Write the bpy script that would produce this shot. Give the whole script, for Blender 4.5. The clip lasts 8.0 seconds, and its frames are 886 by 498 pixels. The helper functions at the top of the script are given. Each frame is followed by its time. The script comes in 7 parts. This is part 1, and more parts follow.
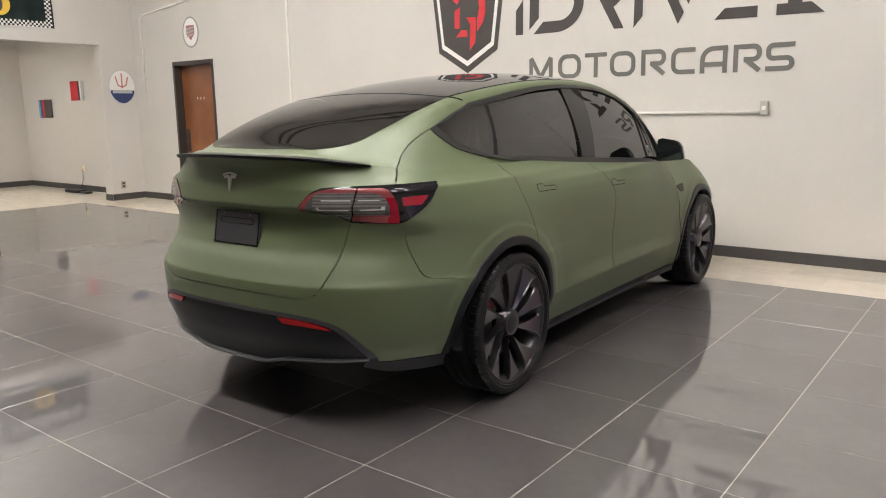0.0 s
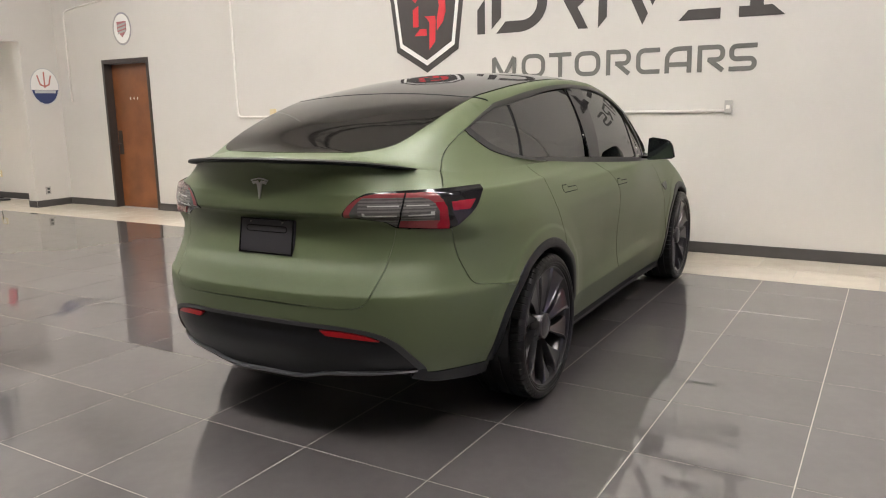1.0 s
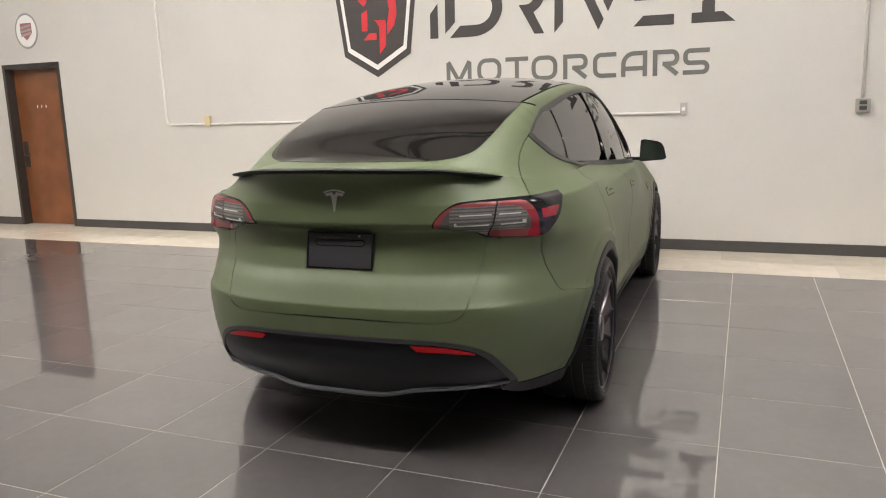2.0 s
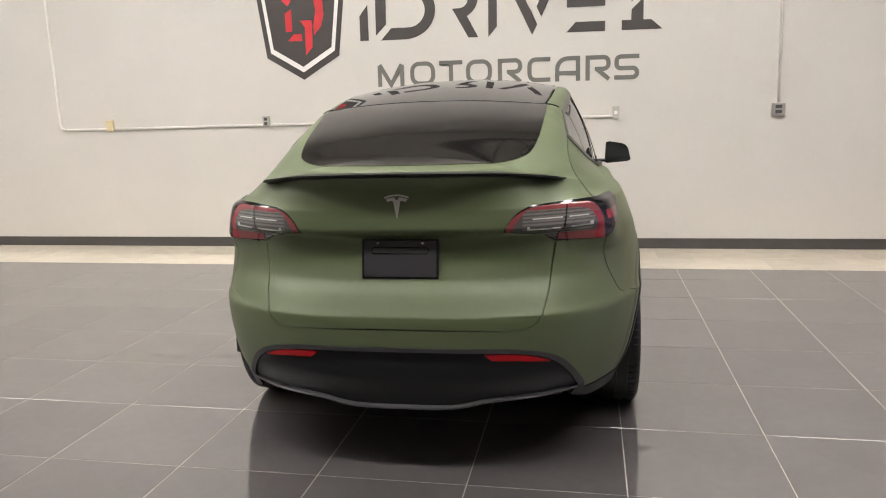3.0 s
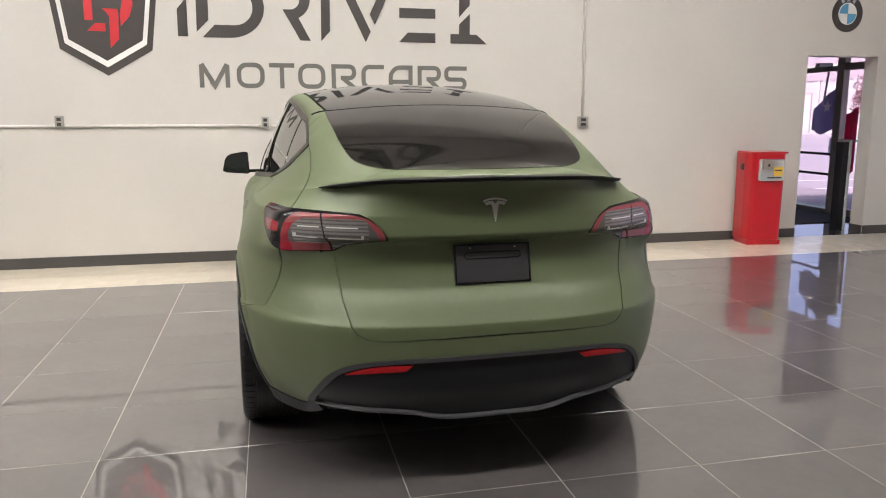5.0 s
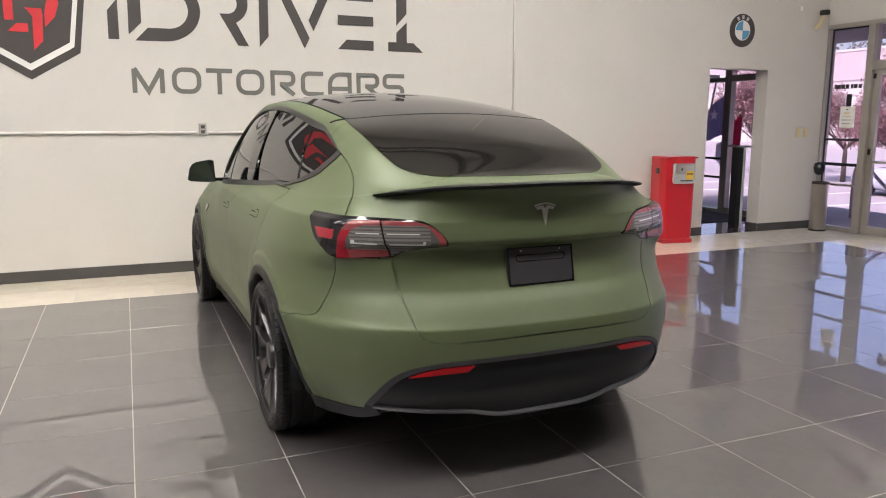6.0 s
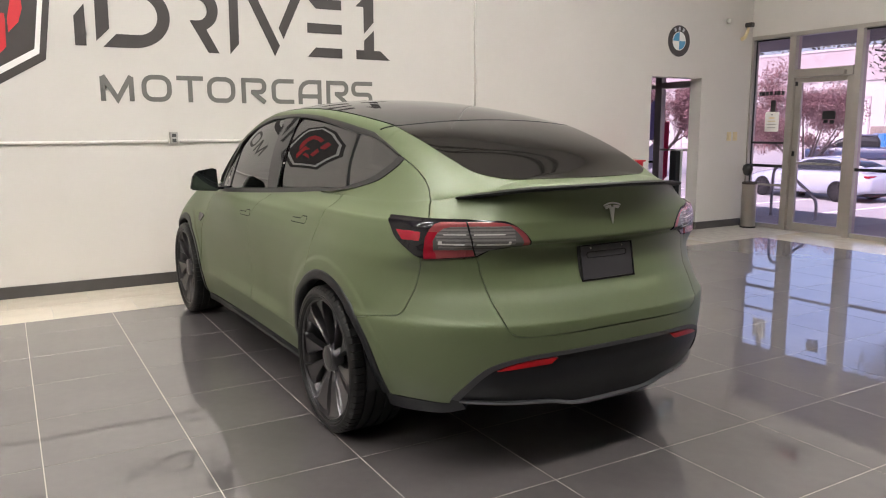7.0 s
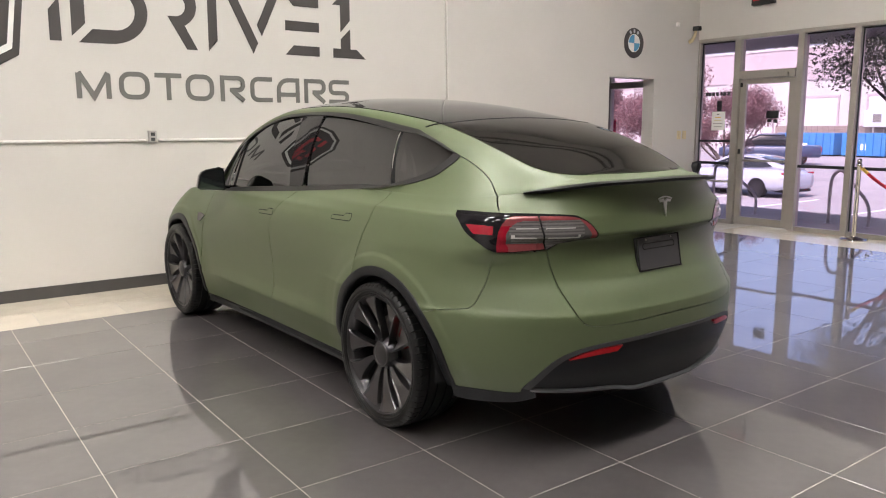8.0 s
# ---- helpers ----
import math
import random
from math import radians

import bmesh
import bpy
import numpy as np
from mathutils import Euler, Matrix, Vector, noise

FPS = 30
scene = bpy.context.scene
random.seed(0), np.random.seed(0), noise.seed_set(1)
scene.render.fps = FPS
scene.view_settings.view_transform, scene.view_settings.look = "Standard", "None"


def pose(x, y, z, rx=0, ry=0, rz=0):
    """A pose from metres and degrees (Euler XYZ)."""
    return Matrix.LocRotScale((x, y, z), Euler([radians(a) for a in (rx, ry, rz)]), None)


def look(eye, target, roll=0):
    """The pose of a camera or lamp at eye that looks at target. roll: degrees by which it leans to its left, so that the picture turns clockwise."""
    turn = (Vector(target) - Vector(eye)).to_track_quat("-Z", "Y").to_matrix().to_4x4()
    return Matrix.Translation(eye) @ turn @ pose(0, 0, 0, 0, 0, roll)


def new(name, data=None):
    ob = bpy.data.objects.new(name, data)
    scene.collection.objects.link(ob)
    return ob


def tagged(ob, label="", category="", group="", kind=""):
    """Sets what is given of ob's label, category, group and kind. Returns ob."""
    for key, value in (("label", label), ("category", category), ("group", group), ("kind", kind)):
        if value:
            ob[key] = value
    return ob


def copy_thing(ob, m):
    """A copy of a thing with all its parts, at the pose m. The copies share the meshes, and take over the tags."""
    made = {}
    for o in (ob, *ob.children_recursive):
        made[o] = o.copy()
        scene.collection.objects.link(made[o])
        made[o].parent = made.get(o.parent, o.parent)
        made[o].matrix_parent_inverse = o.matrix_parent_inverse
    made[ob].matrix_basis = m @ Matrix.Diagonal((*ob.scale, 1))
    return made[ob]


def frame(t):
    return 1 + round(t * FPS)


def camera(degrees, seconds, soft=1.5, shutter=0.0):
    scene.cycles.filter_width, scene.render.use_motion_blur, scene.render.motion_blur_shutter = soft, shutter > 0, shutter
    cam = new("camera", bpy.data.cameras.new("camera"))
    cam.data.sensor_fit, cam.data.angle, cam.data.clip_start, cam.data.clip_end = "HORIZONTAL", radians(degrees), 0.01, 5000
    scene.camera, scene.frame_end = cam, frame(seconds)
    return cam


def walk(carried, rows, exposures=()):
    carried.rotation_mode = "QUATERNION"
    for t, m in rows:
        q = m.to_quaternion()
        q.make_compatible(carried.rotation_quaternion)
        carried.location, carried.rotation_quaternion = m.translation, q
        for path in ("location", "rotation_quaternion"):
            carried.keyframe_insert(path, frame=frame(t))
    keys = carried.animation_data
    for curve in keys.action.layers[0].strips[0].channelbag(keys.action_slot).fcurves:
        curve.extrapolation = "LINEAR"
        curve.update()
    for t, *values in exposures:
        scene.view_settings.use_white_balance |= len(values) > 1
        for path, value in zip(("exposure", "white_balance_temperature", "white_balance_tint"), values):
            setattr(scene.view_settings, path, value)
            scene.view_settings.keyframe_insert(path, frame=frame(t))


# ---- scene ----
cam = camera(60.8, 8.0, soft=1.1)
PATH = [
    (0, (0.001, 0.109, 1.393), (-1.2, 1.667, 1.031), -0.9),
    (0.5, (-0.23, 0.004, 1.402), (-1.347, 1.623, 1.038), -1.0),
    (1, (-0.527, -0.128, 1.41), (-1.538, 1.558, 1.042), -1.1),
    (1.5, (-0.904, -0.293, 1.43), (-1.782, 1.466, 1.062), -1.4),
    (3, (-2.13, -0.554, 1.445), (-2.508, 1.376, 1.082), -1.7),
    (3.5, (-2.527, -0.538, 1.443), (-2.681, 1.423, 1.083), -1.1),
    (4, (-2.939, -0.569, 1.449), (-2.884, 1.398, 1.091), -0.7),
    (4.5, (-3.32, -0.53, 1.436), (-3.063, 1.421, 1.081), -0.2),
    (5.8, (-4.239, -0.404, 1.453), (-3.539, 1.439, 1.112), -0.0),
    (6, (-4.378, -0.371, 1.453), (-3.62, 1.449, 1.117), 0.1),
    (6.5, (-4.743, -0.313, 1.448), (-3.868, 1.455, 1.12), -0.2),
    (7, (-5.08, -0.18, 1.449), (-4.093, 1.53, 1.131), -0.3),
    (7.5, (-5.392, -0.05, 1.459), (-4.3, 1.595, 1.139), -0.3),
    (8, (-5.645, 0.098, 1.442), (-4.481, 1.693, 1.122), -0.3),
]
walk(cam, [(t, look(eye, target, roll)) for t, eye, target, roll in PATH], [(0, 1.3), (8, 1.3)])

# ---- light ----
SUN_HEIGHT, SUN_SIDE = 48.0, 255.0
world = bpy.data.worlds.new("world")
scene.world = world
world.use_nodes = True
sky = world.node_tree.nodes.new("ShaderNodeTexSky")
sky.sky_type, sky.sun_disc = "NISHITA", False
sky.dust_density, sky.ozone_density = 5.0, 2.0
sky.sun_elevation, sky.sun_rotation = radians(SUN_HEIGHT), radians(SUN_SIDE)
back = world.node_tree.nodes["Background"]
back.inputs["Strength"].default_value = 0.15
world.node_tree.links.new(sky.outputs["Color"], back.inputs["Color"])
sun_data = bpy.data.lights.new("sun", "SUN")
sun_data.energy, sun_data.angle, sun_data.color = 2.0, radians(0.6), (1.0, 0.95, 0.88)
sun = new("sun", sun_data)
# the sun stands over the building's back, so the entrance lies in its shade
sun.matrix_world = look((0, 0, 30), (26, 7, 0))
PANEL_GLOW = 20.3


# ---- materials ----
def material(name, color, rough=0.5, metal=0.0, vary=0.0, scale=6.0, fine=0.0, fine_scale=120.0, bump=0.0, bump_scale=60.0,
             coat=0.0, coat_rough=0.05, coat_ior=1.5, ior=1.5, rough_vary=0.0, coat_vary=0.0, each=0.0):
    """A principled surface: broad and fine variation of its colour, uneven gloss, fine relief, and a shift from piece to piece."""
    m = bpy.data.materials.new(name)
    m.use_nodes = True
    t = m.node_tree
    n, link = t.nodes, t.links.new
    b = n["Principled BSDF"]
    b.inputs["Base Color"].default_value = (*color, 1)
    b.inputs["Roughness"].default_value = rough
    b.inputs["Metallic"].default_value = metal
    b.inputs["IOR"].default_value = ior
    b.inputs["Coat Weight"].default_value = coat
    b.inputs["Coat Roughness"].default_value = coat_rough
    b.inputs["Coat IOR"].default_value = coat_ior
    co = n.new("ShaderNodeTexCoord")

    def cloud(size, detail=4):
        x = n.new("ShaderNodeTexNoise")
        x.inputs["Scale"].default_value, x.inputs["Detail"].default_value = size, detail
        link(co.outputs["Object"], x.inputs["Vector"])
        return x.outputs["Fac"]

    def span(fac, lo, hi):
        x = n.new("ShaderNodeMapRange")
        x.inputs["From Min"].default_value, x.inputs["From Max"].default_value = 0.25, 0.75
        x.inputs["To Min"].default_value, x.inputs["To Max"].default_value = lo, hi
        link(fac, x.inputs["Value"])
        return x.outputs["Result"]

    factor = None
    for on, size in ((vary, scale), (fine, fine_scale)):
        if on:
            f = span(cloud(size), 1 - on, 1 + on)
            if factor is None:
                factor = f
            else:
                x = n.new("ShaderNodeMath")
                x.operation = "MULTIPLY"
                link(factor, x.inputs[0]), link(f, x.inputs[1])
                factor = x.outputs[0]
    if each:
        info = n.new("ShaderNodeObjectInfo")
        x = n.new("ShaderNodeMapRange")
        x.inputs["To Min"].default_value, x.inputs["To Max"].default_value = 1 - each, 1 + each
        link(info.outputs["Random"], x.inputs["Value"])
        if factor is None:
            factor = x.outputs["Result"]
        else:
            y = n.new("ShaderNodeMath")
            y.operation = "MULTIPLY"
            link(factor, y.inputs[0]), link(x.outputs["Result"], y.inputs[1])
            factor = y.outputs[0]
    if factor is not None:
        x = n.new("ShaderNodeMix")
        x.data_type, x.blend_type = "RGBA", "MULTIPLY"
        x.inputs[0].default_value = 1.0
        x.inputs[6].default_value = (*color, 1)
        link(factor, x.inputs[7])
        link(x.outputs[2], b.inputs["Base Color"])
    if rough_vary:
        link(span(cloud(scale * 1.7), max(0.02, rough - rough_vary), rough + rough_vary), b.inputs["Roughness"])
    if coat_vary:
        link(span(cloud(2.6), max(0.005, coat_rough - coat_vary), coat_rough + coat_vary), b.inputs["Coat Roughness"])
    if bump:
        x = n.new("ShaderNodeBump")
        x.inputs["Strength"].default_value, x.inputs["Distance"].default_value = bump, 0.004
        link(cloud(bump_scale, 6), x.inputs["Height"])
        link(x.outputs["Normal"], b.inputs["Normal"])
    return m


def pane_material(name, tint, gloss=0.02, ior=1.5):
    """Thin coloured glass: what is behind it shows in its tint, with a mirror image by Fresnel."""
    m = bpy.data.materials.new(name)
    m.use_nodes = True
    t = m.node_tree
    n, link = t.nodes, t.links.new
    n.remove(n["Principled BSDF"])
    clear, shine, mix, side, power, scale = (n.new("ShaderNodeBsdfTransparent"), n.new("ShaderNodeBsdfGlossy"), n.new("ShaderNodeMixShader"), n.new("ShaderNodeLayerWeight"), n.new("ShaderNodeMath"), n.new("ShaderNodeMapRange"))
    clear.inputs["Color"].default_value = (*tint, 1)
    shine.inputs["Roughness"].default_value = gloss
    side.inputs["Blend"].default_value = 0.5
    power.operation = "POWER"
    power.inputs[1].default_value = 5.0
    scale.inputs["To Min"].default_value, scale.inputs["To Max"].default_value = ((ior - 1) / (ior + 1)) ** 2, 1.0
    link(side.outputs["Facing"], power.inputs[0]), link(power.outputs[0], scale.inputs["Value"]), link(scale.outputs["Result"], mix.inputs[0])
    link(clear.outputs[0], mix.inputs[1]), link(shine.outputs[0], mix.inputs[2])
    link(mix.outputs[0], n["Material Output"].inputs["Surface"])
    return m


def glow_material(name, color, strength):
    m = bpy.data.materials.new(name)
    m.use_nodes = True
    b = m.node_tree.nodes["Principled BSDF"]
    b.inputs["Base Color"].default_value = (*color, 1)
    b.inputs["Emission Color"].default_value = (*color, 1)
    b.inputs["Emission Strength"].default_value = strength
    return m


WALL = material("wall_paint", (0.61, 0.577, 0.536), 0.55, vary=0.025, scale=1.3)
CEIL = material("ceiling_paint", (0.42, 0.405, 0.39), 0.8, vary=0.03, scale=2)
BASE = material("baseboard_vinyl", (0.068, 0.063, 0.060), 0.45, vary=0.12, scale=4)
TILE = material("dark_polished_tile", (0.089, 0.080, 0.079), 0.33, vary=0.16, scale=1.9, fine=0.07, fine_scale=16, each=0.12, ior=1.36, coat=1.0, coat_rough=0.013, coat_vary=0.009, coat_ior=2.1)
TILE_LIGHT = material("beige_polished_tile", (0.70, 0.63, 0.52), 0.16, vary=0.06, scale=5, fine=0.05, fine_scale=60, each=0.05, rough_vary=0.04)
GROUT = material("grout", (0.40, 0.37, 0.33), 0.8, vary=0.15, scale=9, fine=0.1)
MATS = {"wood": material("stained_wood", (0.215, 0.075, 0.026), 0.38, vary=0.25, scale=3, fine=0.12, fine_scale=60, coat=0.2, coat_rough=0.2),
        "dark_frame": material("dark_door_frame", (0.045, 0.036, 0.032), 0.45, vary=0.1),
        "charcoal": material("charcoal_vinyl", (0.058, 0.050, 0.047), 0.5, vary=0.06, scale=8),
        "grey_letter": material("grey_vinyl", (0.155, 0.148, 0.135), 0.5, vary=0.05, scale=8),
        "white": material("white_vinyl", (0.82, 0.80, 0.77), 0.45, vary=0.03),
        "red": material("red_vinyl", (0.62, 0.035, 0.045), 0.42, vary=0.05, scale=8),
        "blue": material("light_blue_vinyl", (0.10, 0.33, 0.55), 0.4, vary=0.04),
        "navy": material("navy_vinyl", (0.03, 0.045, 0.13), 0.4, vary=0.04),
        "silver": material("silver_vinyl", (0.48, 0.48, 0.49), 0.35, vary=0.06),
        "yellow": material("yellow_vinyl", (0.75, 0.48, 0.06), 0.45, vary=0.05),
        "banner": material("banner_cloth", (0.025, 0.045, 0.042), 0.85, vary=0.2, scale=6, bump=0.2, bump_scale=200),
        "conduit": material("painted_conduit", (0.80, 0.77, 0.72), 0.4, vary=0.05),
        "plate_grey": material("steel_cover_plate", (0.42, 0.40, 0.37), 0.4, metal=0.5, vary=0.08),
        "box_grey": material("pale_grey_box_paint", (0.45, 0.43, 0.40), 0.45, vary=0.05),
        "ivory": material("ivory_plastic", (0.66, 0.55, 0.33), 0.4, vary=0.04),
        "socket": material("dark_socket", (0.05, 0.05, 0.05), 0.5),
        "aluminium": material("brushed_aluminium", (0.42, 0.39, 0.35), 0.38, metal=0.6, vary=0.06, scale=5),
        "steel": material("brushed_steel", (0.52, 0.49, 0.45), 0.28, metal=1.0, vary=0.08, scale=4, fine=0.05, fine_scale=150),
        "chrome": material("polished_chrome", (0.72, 0.70, 0.66), 0.08, metal=1.0),
        "gasket": material("black_gasket", (0.012, 0.012, 0.014), 0.5),
        "red_box": material("red_powder_coat", (0.47, 0.006, 0.016), 0.3, vary=0.04, coat=0.4, coat_rough=0.15),
        "rope": material("red_velvet", (0.42, 0.012, 0.03), 0.9, fine=0.3, fine_scale=300),
        "black": material("black_plastic", (0.014, 0.014, 0.015), 0.4, vary=0.1),
        "mat": material("entrance_mat", (0.04, 0.035, 0.04), 0.95, fine=0.4, fine_scale=200, bump=0.5, bump_scale=300)}
PANE = pane_material("entrance_glass", (0.965, 0.885, 1.0))


# ---- building blocks ----
def mesh_ob(name, verts, faces, mats, smooth=False, parent=None, label="", index=None):
    me = bpy.data.meshes.new(name)
    me.from_pydata([tuple(v) for v in verts], [], [tuple(f) for f in faces])
    for m in (mats if isinstance(mats, (list, tuple)) else [mats]):
        me.materials.append(m)
    if index:
        me.polygons.foreach_set("material_index", index)
    me.polygons.foreach_set("use_smooth", [smooth] * len(me.polygons))
    me.update()
    ob = new(name, me)
    if parent:
        ob.parent = parent
    if label:
        tagged(ob, label)
    return ob


def part(name, bm, mat, parent, label="", smooth=False):
    """One mesh object under a thing or under a part."""
    bmesh.ops.recalc_face_normals(bm, faces=bm.faces)
    me = bpy.data.meshes.new(name)
    bm.to_mesh(me)
    bm.free()
    me.materials.append(mat)
    me.polygons.foreach_set("use_smooth", [smooth] * len(me.polygons))
    ob = new(name, me)
    ob.parent = parent
    if label:
        tagged(ob, label)
    return ob


def thing(name, at, label, category, group="", kind=""):
    ob = new(name)
    ob.empty_display_size = 0.1
    ob.matrix_basis = at
    return tagged(ob, label, category, group, kind)


def box(bm, x0, x1, y0, y1, z0, z1, bevel=0.0, segs=2):
    c = bmesh.new()
    bmesh.ops.create_cube(c, size=1)
    for v in c.verts:
        v.co = ((x0 + x1) / 2 + v.co.x * (x1 - x0), (y0 + y1) / 2 + v.co.y * (y1 - y0), (z0 + z1) / 2 + v.co.z * (z1 - z0))
    if bevel:
        bmesh.ops.bevel(c, geom=list(c.edges), offset=bevel, segments=segs, profile=0.5, affect="EDGES")
    me = bpy.data.meshes.new("t")
    c.to_mesh(me)
    c.free()
    bm.from_mesh(me)
    bpy.data.meshes.remove(me)
    return bm


def boxes(*rows, bevel=0.0):
    bm = bmesh.new()
    for r in rows:
        box(bm, *r, bevel=bevel)
    return bm


def spin(bm, rows, segs=32, axis="z", at=(0, 0, 0), a0=0.0, a1=math.tau):
    """Turns a profile of (radius, height) round an axis."""
    full = abs(a1 - a0 - math.tau) < 1e-6
    count = segs if full else segs + 1
    rings = []
    for i in range(count):
        a = a0 + (a1 - a0) * i / segs
        ring = []
        for r, h in rows:
            c, s = r * math.cos(a), r * math.sin(a)
            p = {"z": (c, s, h), "x": (h, c, s), "y": (c, h, s)}[axis]
            ring.append(bm.verts.new((p[0] + at[0], p[1] + at[1], p[2] + at[2])))
        rings.append(ring)
    for i in range(segs):
        a, b = rings[i], rings[(i + 1) % count]
        for j in range(len(rows) - 1):
            bm.faces.new((a[j], b[j], b[j + 1], a[j + 1]))
    return bm


def tube(bm, points, r, segs=10, cap=True):
    """A round bar along points."""
    pts = [Vector(p) for p in points]
    rings = []
    side = None
    for i, p in enumerate(pts):
        d = (pts[min(i + 1, len(pts) - 1)] - pts[max(i - 1, 0)]).normalized()
        if side is None:
            side = d.orthogonal().normalized()
        side = (side - d * side.dot(d)).normalized()
        up = d.cross(side)
        rr = r[i] if isinstance(r, (list, tuple)) else r
        rings.append([bm.verts.new(p + (side * math.cos(math.tau * k / segs) + up * math.sin(math.tau * k / segs)) * rr) for k in range(segs)])
    for a, b in zip(rings, rings[1:]):
        for k in range(segs):
            bm.faces.new((a[k], a[(k + 1) % segs], b[(k + 1) % segs], b[k]))
    if cap:
        bm.faces.new(rings[0]), bm.faces.new(rings[-1])
    return bm


def bend(points, n=8):
    """A smooth line through the points."""
    pts = [Vector(p) for p in points]
    out = []
    for i in range(len(pts) - 1):
        a, b, c, d = pts[max(i - 1, 0)], pts[i], pts[i + 1], pts[min(i + 2, len(pts) - 1)]
        for k in range(n):
            t = k / n
            out.append(0.5 * ((2 * b) + (c - a) * t + (2 * a - 5 * b + 4 * c - d) * t * t + (3 * b - a - 3 * c + d) * t ** 3))
    return out + [pts[-1]]


def prism(bm, outline, depth, place):
    """A flat shape given by its outline, of some depth; place turns (a, b, depth) into the room."""
    front = [bm.verts.new(place(a, b, depth)) for a, b in outline]
    rear = [bm.verts.new(place(a, b, 0.0)) for a, b in outline]
    bm.faces.new(front), bm.faces.new(rear[::-1])
    for i in range(len(outline)):
        j = (i + 1) % len(outline)
        bm.faces.new((front[i], rear[i], rear[j], front[j]))
    bm.normal_update()
    bmesh.ops.triangulate(bm, faces=[f for f in bm.faces if len(f.verts) > 4])
    return bm


def wall(name, place, u0, u1, v0, v1, thick, holes, mat):
    """A wall with real openings; place turns (u, v, depth) into the room."""
    us = sorted({u0, u1, *[h[i] for h in holes for i in (0, 1)]})
    vs = sorted({v0, v1, *[h[i] for h in holes for i in (2, 3)]})

    def solid(i, j):
        if not (0 <= i < len(us) - 1 and 0 <= j < len(vs) - 1):
            return False
        cu, cv = (us[i] + us[i + 1]) / 2, (vs[j] + vs[j + 1]) / 2
        return not any(h[0] < cu < h[1] and h[2] < cv < h[3] for h in holes)
    bm = bmesh.new()
    seen = {}

    def vert(u, v, d):
        k = (u, v, d)
        if k not in seen:
            seen[k] = bm.verts.new(place(u, v, d))
        return seen[k]
    for i in range(len(us) - 1):
        for j in range(len(vs) - 1):
            if not solid(i, j):
                continue
            a, b, c, d = us[i], us[i + 1], vs[j], vs[j + 1]
            bm.faces.new([vert(*p) for p in ((a, c, 0), (b, c, 0), (b, d, 0), (a, d, 0))])
            bm.faces.new([vert(*p) for p in ((a, c, thick), (a, d, thick), (b, d, thick), (b, c, thick))])
            for di, dj, p, q in ((-1, 0, (a, c), (a, d)), (1, 0, (b, c), (b, d)), (0, -1, (a, c), (b, c)), (0, 1, (a, d), (b, d))):
                if not solid(i + di, j + dj):
                    bm.faces.new([vert(*p, 0), vert(*q, 0), vert(*q, thick), vert(*p, thick)])
    ob = part(name, bm, mat, None)
    return tagged(ob, kind="structure")


# ---- the room: back wall, side wall with an opening, glazed front ----
YW, XL, XR, TOP = 7.238, -11.918, 4.32, 5.3
YB = -11.0
wall("wall_north", lambda u, v, d: (u, YW + d, v), XL - 0.2, XR + 0.09, 0, TOP, 0.2, [(-10.82, -9.78, 0, 2.20), (2.385, 3.33, 0, 2.10)], WALL)
wall("wall_west", lambda u, v, d: (XL - d, u, v), YB, YW, 0, TOP, 0.2, [(3.4, 6.655, 0, 2.50)], WALL)
wall("wall_south", lambda u, v, d: (u, YB - d, v), XL - 0.2, XR + 0.2, 0, TOP, 0.2, [], WALL)
GLASS_END = 0.6
wall("wall_east", lambda u, v, d: (XR + d, u, v), YB, YW, 0, TOP, 0.2, [(GLASS_END, YW, 0, 2.70)], WALL)
tagged(part("ceiling", boxes((XL - 0.2, XR + 0.2, YB - 0.2, YW + 0.2, TOP, TOP + 0.15)), CEIL, None), kind="structure")
# the side space behind the opening
wall("wall_alcove_back", lambda u, v, d: (u, 7.30 + d, v), -16.2, XL - 0.2, 0, 3.0, 0.15, [], WALL)
wall("wall_alcove_end", lambda u, v, d: (-16.2 - d, u, v), 2.4, 7.45, 0, 3.0, 0.15, [(5.62, 6.52, 0, 2.1)], WALL)
wall("wall_alcove_near", lambda u, v, d: (u, 2.4 - d, v), -16.35, XL - 0.2, 0, 3.0, 0.15, [], WALL)
tagged(part("ceiling_alcove", boxes((-16.35, XL - 0.2, 2.25, 7.45, 3.0, 3.1)), CEIL, None), kind="structure")
door = thing("door_2", pose(-16.2, 5.62, 0), "closed blue-grey painted door in the side space", "door", kind="structure")
part("door_leaf", boxes((-0.10, -0.05, 0.03, 0.87, 0.0, 2.07), bevel=0.004), material("blue_grey_paint", (0.12, 0.15, 0.19), 0.4, vary=0.05), door)
part("door_frame", boxes((-0.14, 0.02, 0, 0.03, 0, 2.1), (-0.14, 0.02, 0.87, 0.9, 0, 2.1), (-0.14, 0.02, 0.03, 0.87, 2.07, 2.1)), MATS["dark_frame"], door)
# the lobby behind the doorway
LY, LX = 10.6, 4.30
wall("wall_lobby_left", lambda u, v, d: (1.55 - d, u, v), YW + 0.2, LY, 0, 2.9, 0.15, [], WALL)
wall("wall_lobby_front", lambda u, v, d: (u, LY + d, v), 1.4, LX + 0.11, 0, 2.9, 0.15, [], WALL)
wall("wall_lobby_right", lambda u, v, d: (LX + d, u, v), YW + 0.2, LY, 0, 2.9, 0.11, [(YW + 0.3, LY - 0.1, 0, 2.62)], WALL)
tagged(part("ceiling_lobby", boxes((1.4, LX + 0.11, YW + 0.2, LY + 0.15, 2.9, 3.0)), CEIL, None), kind="structure")


